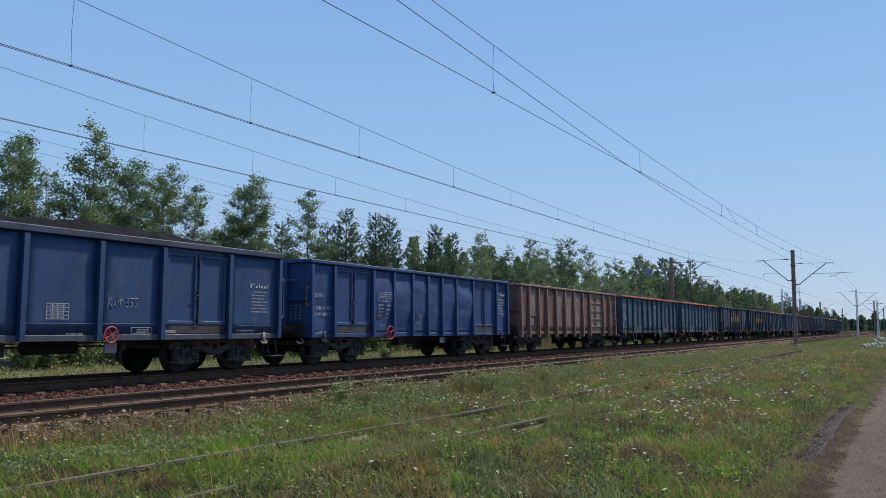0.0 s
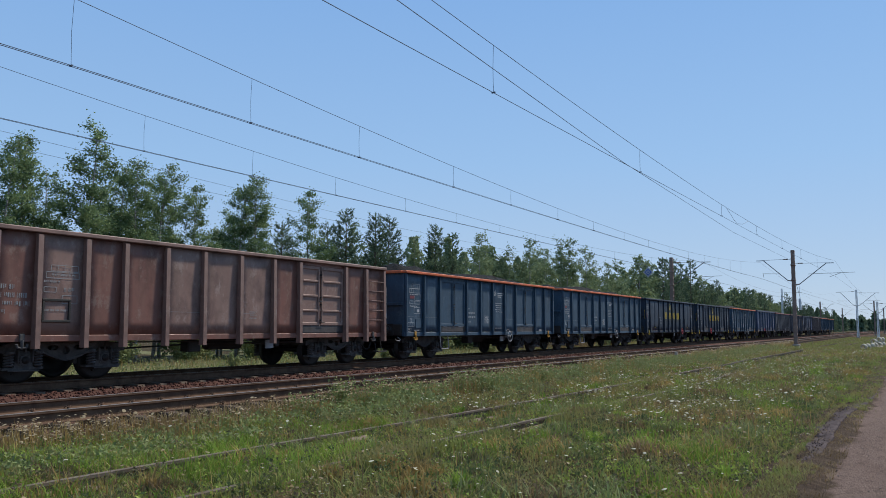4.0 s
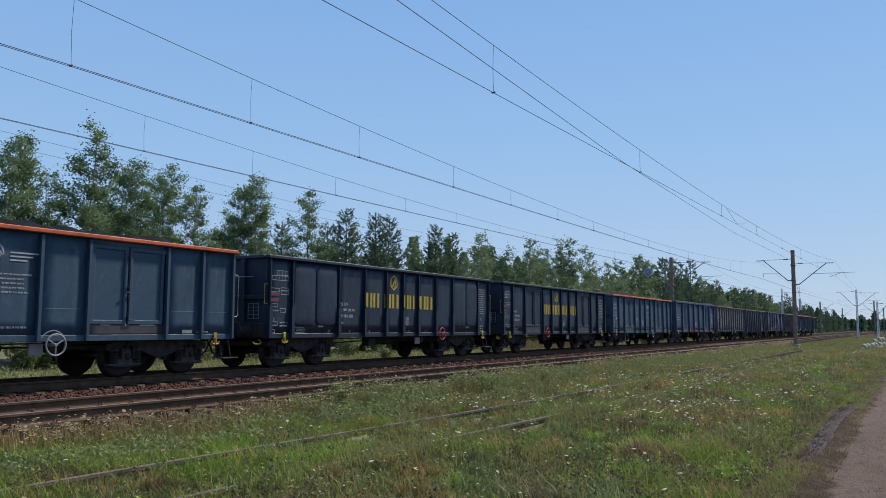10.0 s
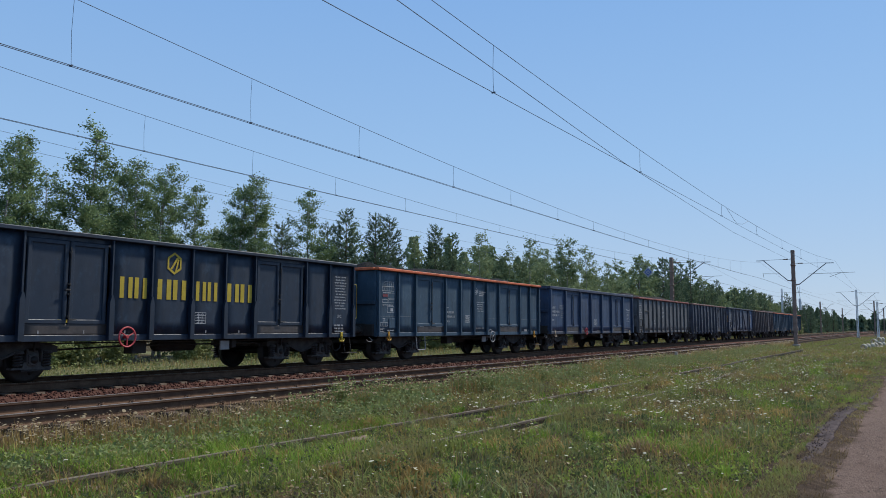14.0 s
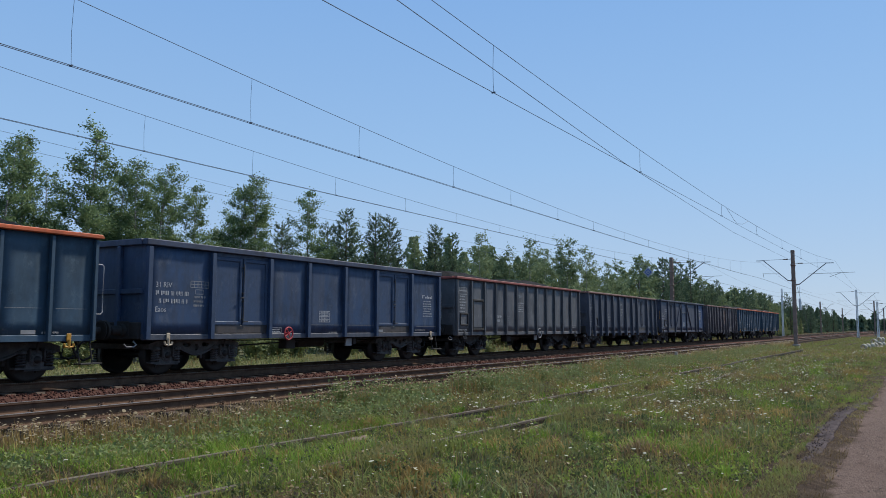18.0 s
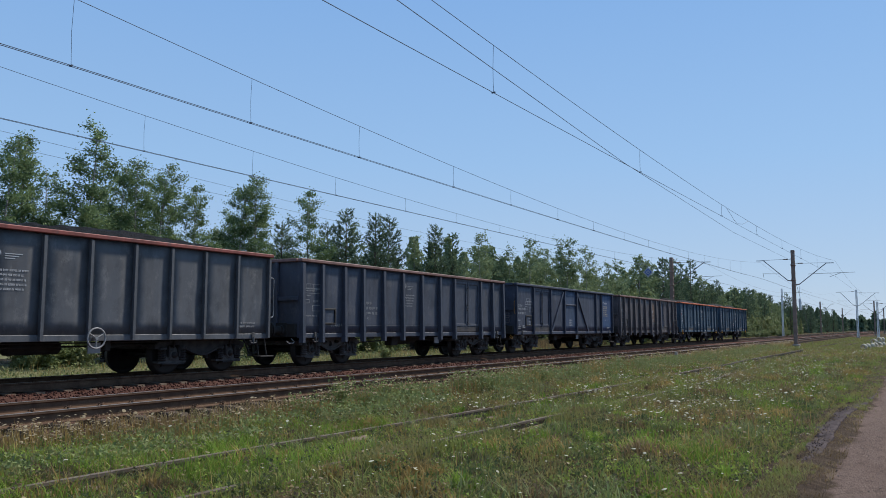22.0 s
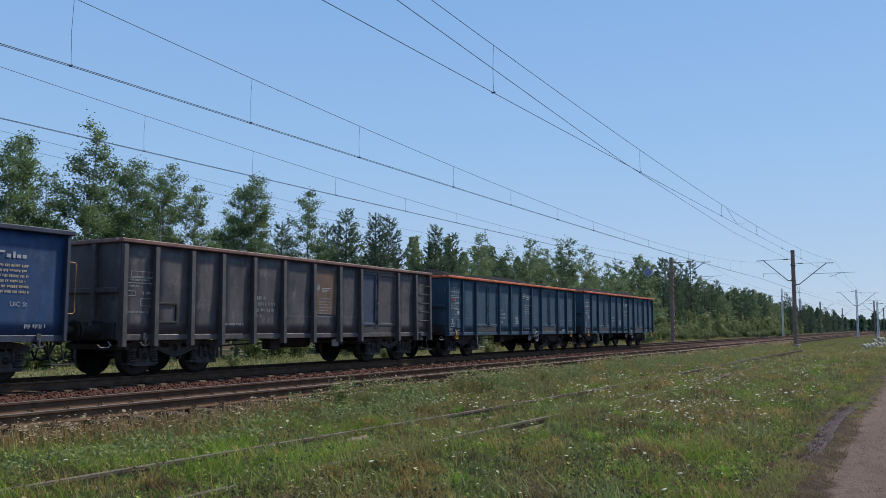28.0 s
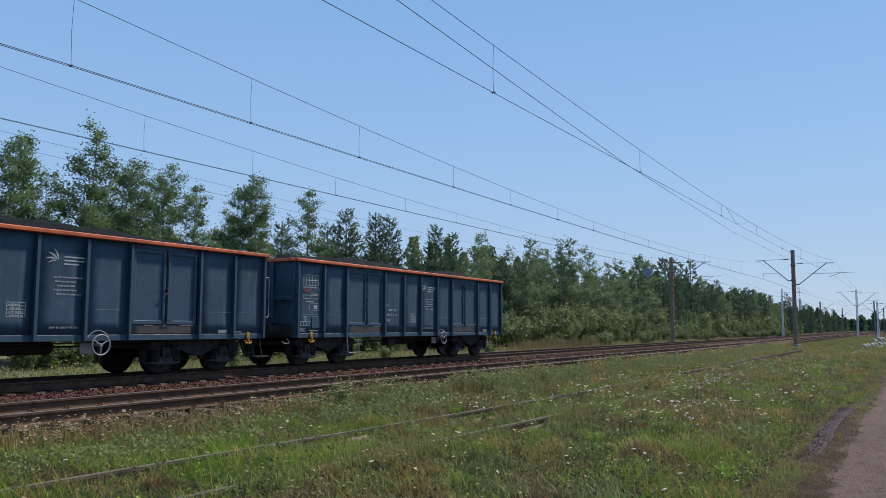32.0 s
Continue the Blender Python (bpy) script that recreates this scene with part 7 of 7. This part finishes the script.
def mat_of_grass():
    """Short matted turf, taller tussocks, dead straw patches, and turf grown over the siding's rails."""
    r, x, y = scatter(92000, 2.5, 62, 1.8, -15.35, -6.65, 31)
    keep = clear_of_track(x, y)
    x, y = x[keep], y[keep]
    w = patchy(x, y, 0.8, 3.0)
    keep = r.random(len(x)) < 0.92 + w
    x, y, w = x[keep], y[keep], w[keep]
    h = (0.045 + 0.09 * np.clip(w + 0.2, 0, 1)) * r.uniform(0.4, 1.5, len(x)) * np.where((y > -9.0), 1.5, 1.0)
    zz = np.maximum(ground_z(x, y), np.interp(y, (-7.3, -6.65), (-0.45, -0.24)))
    rn, xn, yn = scatter(52000, 2.6, 20, 1.5, -15.2, -6.9, 61)
    ok = clear_of_track(xn, yn)
    xn, yn = xn[ok], yn[ok]
    blades("ground_turf", rn, xn, yn, ground_z(xn, yn), rn.uniform(0.02, 0.07, len(xn)), rn.uniform(0.008, 0.016, len(xn)), M["turf"], "low dull turf close to the soil", 2.2)
    blades("meadow_grass", r, x, y, zz, h, r.uniform(0.006, 0.013, len(x)) * (1 + x / 40), M["grass"], "short matted green and yellow meadow grass", 1.5)
    r, x, y = scatter(110000, 2.5, 60, 2.0, -15.1, -6.9, 32)
    lush = 0.50 * ((x < 10.5) & (y > -9.3) & (y < -7.2)) + 0.50 * ((x < 8) & (y > -10.7) & (y < -9.3)) + 0.12 * ((x > 7) & (x < 13) & (y < -13.2))
    keep = (patchy(x, y, 0.9, 41.0) + lush > 0.42) & clear_of_track(x, y)
    x, y = x[keep], y[keep]
    h = r.uniform(0.10, 0.26, len(x))
    blades("tall_grass", r, x, y, ground_z(x, y), h, r.uniform(0.0045, 0.009, len(x)) * (1 + x / 40), M["fresh"], "fresh green tussocks of taller grass", 1.3)
    r, x, y = scatter(44000, 3, 75, 1.6, -14.8, -6.7, 33)
    keep = (patchy(x, y, 0.45, 8.0) + 0.4 * patchy(x, y, 1.7, 9.0) + 0.08 * (y > -8.6) > 0.24) & clear_of_track(x, y)
    x, y = x[keep], y[keep]
    blades("dead_grass", r, x, y, ground_z(x, y), r.uniform(0.05, 0.22, len(x)), r.uniform(0.005, 0.010, len(x)) * (1 + x / 40), M["dry"], "dead straw-coloured grass in patches", 1.4)
    r, x, y = scatter(16000, 3.5, 60, 1.6, -7.35, -6.45, 38)
    keep = patchy(x, y, 0.9, 71.0) > -0.15
    x, y = x[keep], y[keep]
    zz = np.maximum(ground_z(x, y), np.interp(y, (-7.3, -6.65), (-0.45, -0.24)))
    blades("shoulder_litter", r, x, y, zz, r.uniform(0.04, 0.20, len(x)), r.uniform(0.006, 0.013, len(x)) * (1 + x / 40), M["litter"], "brown dead weeds on the ballast shoulder", 1.6)
    r = np.random.default_rng(34)
    n = 44000
    x = 3.0 + 62 * r.random(n) ** 1.5
    near = r.random(n) < 0.5
    off = np.where(near, -1.53, 0.0)
    y = siding_y(x) + off + r.uniform(-0.42, 0.10, n)
    keep = ~np.array([bare(a, b) for a, b in zip(x, off)])
    x, y = x[keep], y[keep]
    blades("turf_over_rail", r, x, y, ground_z(x, y), r.uniform(0.10, 0.22, len(x)), r.uniform(0.006, 0.012, len(x)) * (1 + x / 40), M["grass"], "grass grown over a buried rail", 0.8)
    # a fringe of turf leans against the siding's rails
    r = np.random.default_rng(64)
    x = 3.0 + 45 * r.random(30000) ** 1.5
    side = r.choice([0.0, -1.53], len(x))
    y = siding_y(x) + side + np.where(r.random(len(x)) < 0.6, r.uniform(-0.19, -0.05, len(x)), r.uniform(0.06, 0.16, len(x)))
    keep = (patchy(x, y, 1.3, 75.0) > -0.28) & ~bare_soil(x, y) & ((x < 25) | (side < -1) | (np.sin(x * 3.1) > 0.2))
    x, y = x[keep], y[keep]
    blades("rail_fringe", r, x, y, ground_z(x, y), r.uniform(0.04, 0.12, len(x)), r.uniform(0.005, 0.010, len(x)) * (1 + x / 40), M["grass"], "turf leaning against the siding's rails", 1.0)
    r, x, y = scatter(9000, 3, 60, 1.5, -14.7, -6.7, 36)
    x, y = x[clear_of_track(x, y)], y[clear_of_track(x, y)]
    blades("dry_stalks", r, x, y, ground_z(x, y), r.uniform(0.10, 0.40, len(x)) * r.uniform(0.5, 1.1, len(x)), r.uniform(0.003, 0.006, len(x)) * (1 + x / 40), M["dry"], "thin dry straw-coloured stalks in the meadow", 0.5)
    n = 5000
    x = 6.5 + 8.0 * r.random(n) ** 1.5
    y = r.uniform(-15.42, -14.85, n)
    keep = patchy(x, y, 2.2, 81.0) > -0.1
    x, y = x[keep], y[keep]
    blades("verge_litter", r, x, y, ground_z(x, y) + 0.045, r.uniform(0.02, 0.08, len(x)), r.uniform(0.004, 0.009, len(x)), M["litter"], "brown withered weeds on the road verge", 1.8)
    n = 16000
    x = 6.3 + 15.0 * r.random(n) ** 1.3
    y = r.uniform(-15.40, -14.88, n)
    edge = np.where(x < 9.5, -15.22, np.where(x < 18.5, -14.95, -15.08))
    keep = (y + 0.08 * patchy(x, y, 4.0, 85.0) + 0.12 * patchy(x, y, 1.2, 86.0) > edge) | ((x > 14.5) & (y < -15.20) & (patchy(x, y, 2.6, 87.0) > 0.12))
    x, y = x[keep], y[keep]
    blades("verge_grass_tufts", r, x, y, ground_z(x, y) + 0.045, r.uniform(0.02, 0.08, len(x)), r.uniform(0.005, 0.010, len(x)), M["grass"], "short grass creeping over the road verge", 1.7)
    # tufts on the road verge
    n = 9000
    x = 5 + 40 * r.random(n) ** 1.3
    y = r.normal(-15.24, 0.08, n) + 0.12 * (x < 9.5)
    keep = patchy(x, y, 1.6, 51.0) + 0.25 * ((x > 15.5) & (x < 24)) - 0.4 * ((x > 9.5) & (x < 14.5)) > 0.05
    x, y = x[keep], y[keep]
    blades("verge_tufts", r, x, y, ground_z(x, y) + 0.045, r.uniform(0.03, 0.10, len(x)), r.uniform(0.006, 0.012, len(x)), M["grass"], "low grass tufts on the road verge", 1.4)


r, x, y = scatter(16000, 58, 150, 1.3, -15.0, -7.0, 39)
blades("far_meadow_grass", r, x, y, ground_z(x, y), r.uniform(0.10, 0.26, len(x)), r.uniform(0.03, 0.06, len(x)), M["grass"], "meadow grass farther along the siding", 1.0)
M["verge"] = leafy("verge grass", (0.1496, 0.1702, 0.0704), (0.2904, 0.2852, 0.1408), (0.2992, 0.2484, 0.1320), 0.4, 0.05)
M["turf"] = leafy("low turf", (0.1064, 0.1339, 0.0399), (0.2584, 0.2660, 0.0883), (0.2280, 0.1748, 0.0836), 0.8, 0.05)
M["litter"] = leafy("dead weeds", (0.185, 0.130, 0.072), (0.330, 0.245, 0.132), None, 0.8, 0.05)
M["fresh"] = leafy("fresh grass", (0.1649, 0.2692, 0.0362), (0.3298, 0.4277, 0.0862), None, 0.8, 0.05)
mat_of_grass()


def flat_heads(name, c, radius, mat, r, words, parent=None):
    """Flat flower heads: ragged discs, a little domed and tilted, one at each place."""
    n, k = len(c), 7
    a = np.arange(k) * 2 * math.pi / k + r.uniform(0, 1, (n, 1))
    rad = radius[:, None] * r.uniform(0.65, 1.15, (n, k))
    tilt = r.normal(0, 0.22, (n, 2))
    dx, dy = np.cos(a) * rad, np.sin(a) * rad
    rim = np.stack([dx, dy, dx * tilt[:, :1] + dy * tilt[:, 1:] - radius[:, None] * 0.25], -1)
    v = np.concatenate([np.zeros((n, 1, 3)), rim], 1) + c[:, None, :]
    i = np.arange(n)[:, None] * (k + 1)
    f = np.concatenate([i + np.array([0, 1 + j, 1 + (j + 1) % k]) for j in range(k)], 0)
    return tagged(put(name, soup(name, v.reshape(-1, 3), f, mat), parent), words, "" if parent else "flowers", kind="stuff")


def herb_clumps(name, n, per, seed, mat, k, level, words, size=0.03):
    """Low domes of small leaves, crowded in patches, with gaps between."""
    r, x, y = scatter(n, 3.0, 48, 1.7, -15.3, -6.75, seed)
    lush = 0.45 * ((x < 11.5) & (y > -9.2) & (y < -7.1)) + 0.3 * ((x > 7) & (x < 13) & (y < -13.4)) if mat == "herb_light" else 0.0
    keep = (patchy(x, y, 0.7, k) + 0.5 * patchy(x, y, 2.3, k + 5) + lush > level) & clear_of_track(x, y)
    x, y = x[keep], y[keep]
    n = len(x)
    rad, h = r.uniform(0.05, 0.17, n), 0.04 + 0.26 * r.random(n) ** 2.2
    d = r.normal(0, 1, (n, per, 3))
    d /= np.linalg.norm(d, axis=2)[:, :, None]
    d *= r.random((n, per, 1)) ** 0.4
    p = np.stack([x, y, ground_z(x, y)], -1)[:, None, :] + np.stack([d[:, :, 0] * rad[:, None], d[:, :, 1] * rad[:, None], np.abs(d[:, :, 2]) * h[:, None]], -1)
    p = p.reshape(-1, 3)
    ob = new(name, leaf_mesh(p, size * 1.02, M[mat], r, 0.7, name, r.normal(0, 1, p.shape) + np.array([0, 0, 0.7])))
    tagged(ob, words, "herbs", kind="stuff")


def tussocks():
    """Single clumps that stand out from the turf: fresh grass, dull herbs, straw, grey-green weeds."""
    for name, mat, n, seed, tall, words in (("fresh_tussocks", "fresh", 170, 91, 0.22, "bright tussocks of fresh grass"), ("dull_tussocks", "herb_dark", 210, 92, 0.17, "dark dull green clumps of herbs"),
                                            ("straw_tussocks", "dry", 120, 93, 0.26, "withered straw-coloured clumps"), ("weed_tussocks", "clump", 170, 94, 0.26, "grey-green weed clumps"), ("brown_tussocks", "litter", 110, 95, 0.24, "withered brown weed clumps")):
        r, cx, cy = scatter(n, 4.2, 42, 1.5, -14.7, -6.9, seed)
        k = r.integers(50, 170, n)
        rad = np.repeat(r.uniform(0.07, 0.34, n) * (1 + cx / 60), k)
        a, q = r.uniform(0, 2 * math.pi, k.sum()), r.random(k.sum()) ** 0.6
        x, y = np.repeat(cx, k) + np.cos(a) * q * rad * 1.5, np.repeat(cy, k) + np.sin(a) * q * rad
        h = np.repeat(r.uniform(0.4, 1.1, n), k) * tall * (1.05 - 0.6 * q) * r.uniform(0.6, 1.2, len(x))
        ok = clear_of_track(x, y)
        x, y, h = x[ok], y[ok], h[ok]
        blades(name, r, x, y, ground_z(x, y), h, r.uniform(0.007, 0.016, len(x)) * (1 + x / 40), M[mat], words, 1.2)


def bare_patches():
    """Trodden pale soil that shows beside the siding's rails."""
    for u, v, a, b in BARE:
        bm = bmesh.new()
        rows = []
        for q in (0.0, 0.35, 0.7, 1.0, 1.15):
            ring = []
            for k in range(18):
                t = 2 * math.pi * k / 18
                f = q * (1 + 0.22 * noise.noise((u + math.cos(t) * 1.5, v + math.sin(t) * 1.5, 3)))
                x, y = u + math.cos(t) * a * f, v + math.sin(t) * b * f
                ring.append(bm.verts.new((x, y, ground_height(x, y) + (0.016 if q < 1.1 else -0.02) + 0.010 * noise.noise((x * 9, y * 9, 2)))))
            rows.append(ring)
        for p, q in zip(rows[1:], rows[2:]):
            for k in range(18):
                bm.faces.new((p[k], p[(k + 1) % 18], q[(k + 1) % 18], q[k]))
        bm.faces.new(rows[1])
        for w in rows[0]:
            bm.verts.remove(w)
        tagged(part("soil_patch", bm, M["sand"], None), "patch of bare pale soil beside the siding", "soil", kind="structure")


M["sand"] = two_tone("bare pale soil", (0.17, 0.125, 0.088), (0.26, 0.205, 0.15), 7.0, 0.97, 0.0, 40.0, 0.8, 0.02)
M["sand"].node_tree.nodes["Principled BSDF"].inputs["Specular IOR Level"].default_value = 0.05


def herbs():
    herb_clumps("meadow_herbs", 4200, 26, 35, "herb", 12.0, -0.15, "low green clover and herb leaves in the meadow")
    herb_clumps("dark_herbs", 5000, 26, 36, "herb_dark", 14.0, -0.10, "dull dark green herbs in the meadow")
    herb_clumps("bright_herbs", 4200, 26, 38, "herb_light", 16.0, 0.08, "bright yellow-green herbs in the meadow", 0.026)


def flowers():
    """White umbels on thin stems, in loose groups."""
    r, x, y = scatter(8500, 3, 60, 1.05, -14.9, -6.7, 37)
    keep = (patchy(x, y, 0.55, 17.0) + 0.35 * patchy(x, y, 2.0, 19.0) > 0.06) & clear_of_track(x, y)
    x, y = x[keep], y[keep]
    n = len(x)
    h = r.uniform(0.08, 0.30, n)
    z = ground_z(x, y)
    blades("flower_stems", r, x, y, z, h, np.full(n, 0.007), M["herb"], "thin green flower stems", 0.12)
    flat_heads("flower_heads", np.stack([x, y, z + h * 0.97], -1), (0.006 + 0.017 * r.random(n) ** 3) * (1 + x / 55), M["flower"], r, "small cream yarrow flower heads in the meadow")
    # denser drifts of yarrow farther out beside the buried rail
    r, x, y = scatter(5200, 11.5, 38, 1.1, -14.3, -8.2, 57)
    keep = (patchy(x, y, 0.5, 67.0) + 0.4 * patchy(x, y, 1.8, 69.0) + 0.22 * ((x > 15) & (x < 26) & (y < -10)) > 0.16) & clear_of_track(x, y)
    x, y = x[keep], y[keep]
    n = len(x)
    h = r.uniform(0.12, 0.34, n)
    z = ground_z(x, y)
    blades("yarrow_stems", r, x, y, z, h, np.full(n, 0.006), M["herb"], "thin green yarrow stems", 0.12)
    flat_heads("yarrow_heads", np.stack([x, y, z + h * 0.97], -1), 0.010 + 0.026 * r.random(n) ** 2.2, M["flower"], r, "drifts of cream yarrow flower heads")
    # brown seed heads of last month's flowers
    r, x, y = scatter(4200, 3, 55, 1.5, -14.8, -6.7, 47)
    keep = (patchy(x, y, 0.6, 27.0) + 0.3 * patchy(x, y, 2.2, 29.0) > 0.02) & clear_of_track(x, y)
    x, y = x[keep], y[keep]
    n = len(x)
    h = r.uniform(0.10, 0.36, n)
    z = ground_z(x, y)
    blades("seed_stems", r, x, y, z, h, np.full(n, 0.005) * (1 + x / 60), M["litter"], "brown dry flower stems", 0.25)
    flat_heads("seed_heads", np.stack([x, y, z + h * 0.93], -1), (0.006 + 0.017 * r.random(n) ** 2) * (1 + x / 60), M["umbel"], r, "pale brown dry flower heads in the meadow")


def tall_weeds():
    """A band of knee-high weeds with brownish umbels beside the near track."""
    r, x, y = scatter(7000, 4, 75, 1.5, -7.6, -6.55, 51)
    keep = patchy(x, y, 0.7, 23.0) > -0.12
    x, y = np.concatenate([x[keep], r.uniform(4.8, 13.5, 450)]), np.concatenate([y[keep], r.uniform(-7.3, -6.62, 450)])
    n = len(x)
    h = r.uniform(0.16, 0.44, n) + 0.25 * np.clip((x - 9) / 8, 0, 1) * r.random(n)
    z = ground_z(x, y)
    blades("weed_stems", r, x, y, z, h, np.full(n, 0.010) * (1 + x / 50), M["dry"], "dry stalks of knee-high weeds by the track", 0.2)
    flat_heads("weed_heads", np.stack([x, y, z + h * 0.93], -1), (0.007 + 0.020 * r.random(n) ** 1.7) * (1 + x / 60), M["umbel"], r, "pale brown flower heads of tall weeds by the track")
    r, x, y = scatter(40000, 4, 60, 1.4, -8.6, -6.8, 53)
    keep = patchy(x, y, 0.8, 29.0) > -0.1
    x, y = x[keep], y[keep]
    p = np.stack([x, y, ground_z(x, y) + r.uniform(0.03, 0.42, len(x)) * np.clip(x / 16, 0.4, 1)], -1)
    ob = new("weed_leaves", leaf_mesh(p, 0.052, M["clump"], r, 0.55, "weed_leaves", r.normal(0, 1, p.shape) + np.array([0, 0, 0.5])))
    tagged(ob, "green leaves of weeds beside the ballast", "weeds", kind="stuff")


def weed_clump(x, y, h, spread, seed):
    """One leafy clump that stands out beside the rail."""
    r = np.random.default_rng(seed)
    clump = empty("weed_clump", pose(x, y, GROUND_Z), "bushy grey-green weed clump beside the rail", "weed", "weed clumps")
    pts, tops = [], []
    for k in range(9):
        a = k * 0.72 + r.uniform(-0.3, 0.3)
        line = [(math.cos(a) * spread * q * 0.8, math.sin(a) * spread * q * 0.8, h * q * r.uniform(0.85, 1.0)) for q in (0, 0.4, 0.75, 1.0)]
        bm = bmesh.new()
        tube(bm, line, [0.009, 0.007, 0.005, 0.003], 5)
        part("stem", bm, M["herb"], clump)
        tops.append(line[-1])
        for p in line[1:]:
            pts.append(np.array(p) + r.normal(0, 1, (9, 3)) * np.array([0.09, 0.09, 0.07]))
    heads = np.concatenate([np.array(v) + r.normal(0, 1, (3, 3)) * np.array([0.04, 0.04, 0.012]) for v in tops])
    flat_heads("flower_heads", heads, r.uniform(0.012, 0.034, len(heads)), M["umbel"], r, "pale flat flower heads", clump)
    p = np.concatenate(pts)
    p[:, 2] = np.abs(p[:, 2]) + 0.02
    tagged(put("foliage", leaf_mesh(p, 0.055, M["clump"], r, 0.6, "foliage"), clump), kind="stuff")


M["umbel"] = leafy("faded umbels", (0.3116, 0.2337, 0.1296), (0.5182, 0.4354, 0.2796))
M["clump"] = leafy("grey green leaves", (0.150, 0.200, 0.065), (0.265, 0.300, 0.115), (0.200, 0.205, 0.085))
tussocks()
bare_patches()
herbs()
flowers()
tall_weeds()
for x, y, h, s, seed in ((11.5, -7.25, 0.46, 0.30, 1), (12.1, -7.4, 0.36, 0.26, 2), (12.9, -7.15, 0.48, 0.30, 3), (13.6, -7.3, 0.34, 0.3, 8), (17.0, -7.2, 0.44, 0.3, 4), (17.8, -7.3, 0.36, 0.3, 5)):
    weed_clump(x, y, h, s, seed)
cr = random.Random(9)
for i in range(14):
    weed_clump(10.6 + 1.7 * i + cr.uniform(-0.6, 0.6), cr.uniform(-7.5, -6.95), cr.uniform(0.30, 0.55), cr.uniform(0.18, 0.3), 20 + i)
# the meadow goes on behind and across the road
r, x, y = scatter(9000, -16, 2.6, 1.0, -15.0, -6.8, 71)
x, y = np.concatenate([x, r.uniform(-16, 30, 9000)]), np.concatenate([y, r.uniform(-30, -18.6, 9000)])
blades("outer_meadow_grass", r, x, y, ground_z(x, y), r.uniform(0.05, 0.16, len(x)), r.uniform(0.015, 0.03, len(x)), M["grass"], "short meadow grass around the dirt road", 1.3)
# beyond the far track: dry thatch under the grass
bm = bmesh.new()
rows = [[bm.verts.new((x, y, ground_height(x, y) + (0.02 if 3.2 < y < 38 else -0.05) + 0.03 * noise.noise((x * 0.7, y * 0.9, 8)))) for y in (2.9, 3.3, 4.5, 6.0, 7.5, 9.0, 10.5, 12.0, 14.0, 20.0, 30.0, 40.0)] for x in range(-40, 122, 2)]
for p, q in zip(rows, rows[1:]):
    for k in range(11):
        bm.faces.new((p[k], q[k], q[k + 1], p[k + 1]))
M["thatch"] = two_tone("dry thatch", (0.105, 0.108, 0.050), (0.190, 0.180, 0.088), 0.9, 0.97, 0.0, 14.0, 0.6, 0.03)
M["thatch"].node_tree.nodes["Principled BSDF"].inputs["Specular IOR Level"].default_value = 0.05
tagged(part("far_verge", bm, M["thatch"], None, smooth=True), "dry grassy verge beyond the far track", "verge", kind="structure")
r, x, y = scatter(34000, 8, 130, 1.3, 3.4, 11.0, 41)
blades("verge_grass", r, x, y, ground_z(x, y), r.uniform(0.06, 0.34, len(x)) * (0.5 + patchy(x, y, 0.5, 61.0).clip(-0.2, 0.6) + 0.15), r.uniform(0.010, 0.020, len(x)) * (1 + x / 50), M["verge"], "long grass verge beyond the far track")
r, x, y = scatter(22000, 8, 90, 1.3, 3.2, 9.5, 45)
keep = patchy(x, y, 0.35, 66.0) > -0.05
x, y = x[keep], y[keep]
ob = new("verge_herbs", leaf_mesh(np.stack([x, y, ground_z(x, y) + r.uniform(0.02, 0.45, len(x)) * r.random(len(x))], -1), 0.09, M["clump"], r, 0.6, "verge_herbs"))
tagged(ob, "low green herbs on the far verge", "herbs", kind="stuff")
r, x, y = scatter(1500, 8, 130, 1.2, 2.9, 9.0, 43)
blades("verge_stalks", r, x, y, ground_z(x, y), r.uniform(0.25, 0.6, len(x)), r.uniform(0.007, 0.013, len(x)) * (1 + x / 50), M["dry"], "dry pale stalks on the far verge", 0.3)


r = np.random.default_rng(49)
x, y = r.normal(53.5, 3.2, 3000), r.uniform(4.0, 7.2, 3000)
blades("straw_clump", r, x, y, ground_z(x, y), r.uniform(0.3, 0.95, len(x)), r.uniform(0.012, 0.024, len(x)), M["litter"], "tall withered straw beside the far track", 0.5)


# ---- the rolling train ----
def motions():
    times = [2.0 * i for i in range(17)]
    for k, (wagon, load, axles) in enumerate(TRAIN):
        rows = [(t, pose(PITCH * k + FIRST + 6.4 - travelled(t), FAR_Y, 0)) for t in times]
        walk(wagon, rows)
        walk(load, rows)
        for axle in axles:
            at = axle.matrix_basis.translation.copy()
            walk(axle, [(0.1 * i, Matrix.Translation(at) @ Matrix.Rotation(-travelled(0.1 * i) / 0.46 + k, 4, "Y")) for i in range(321)])


motions()
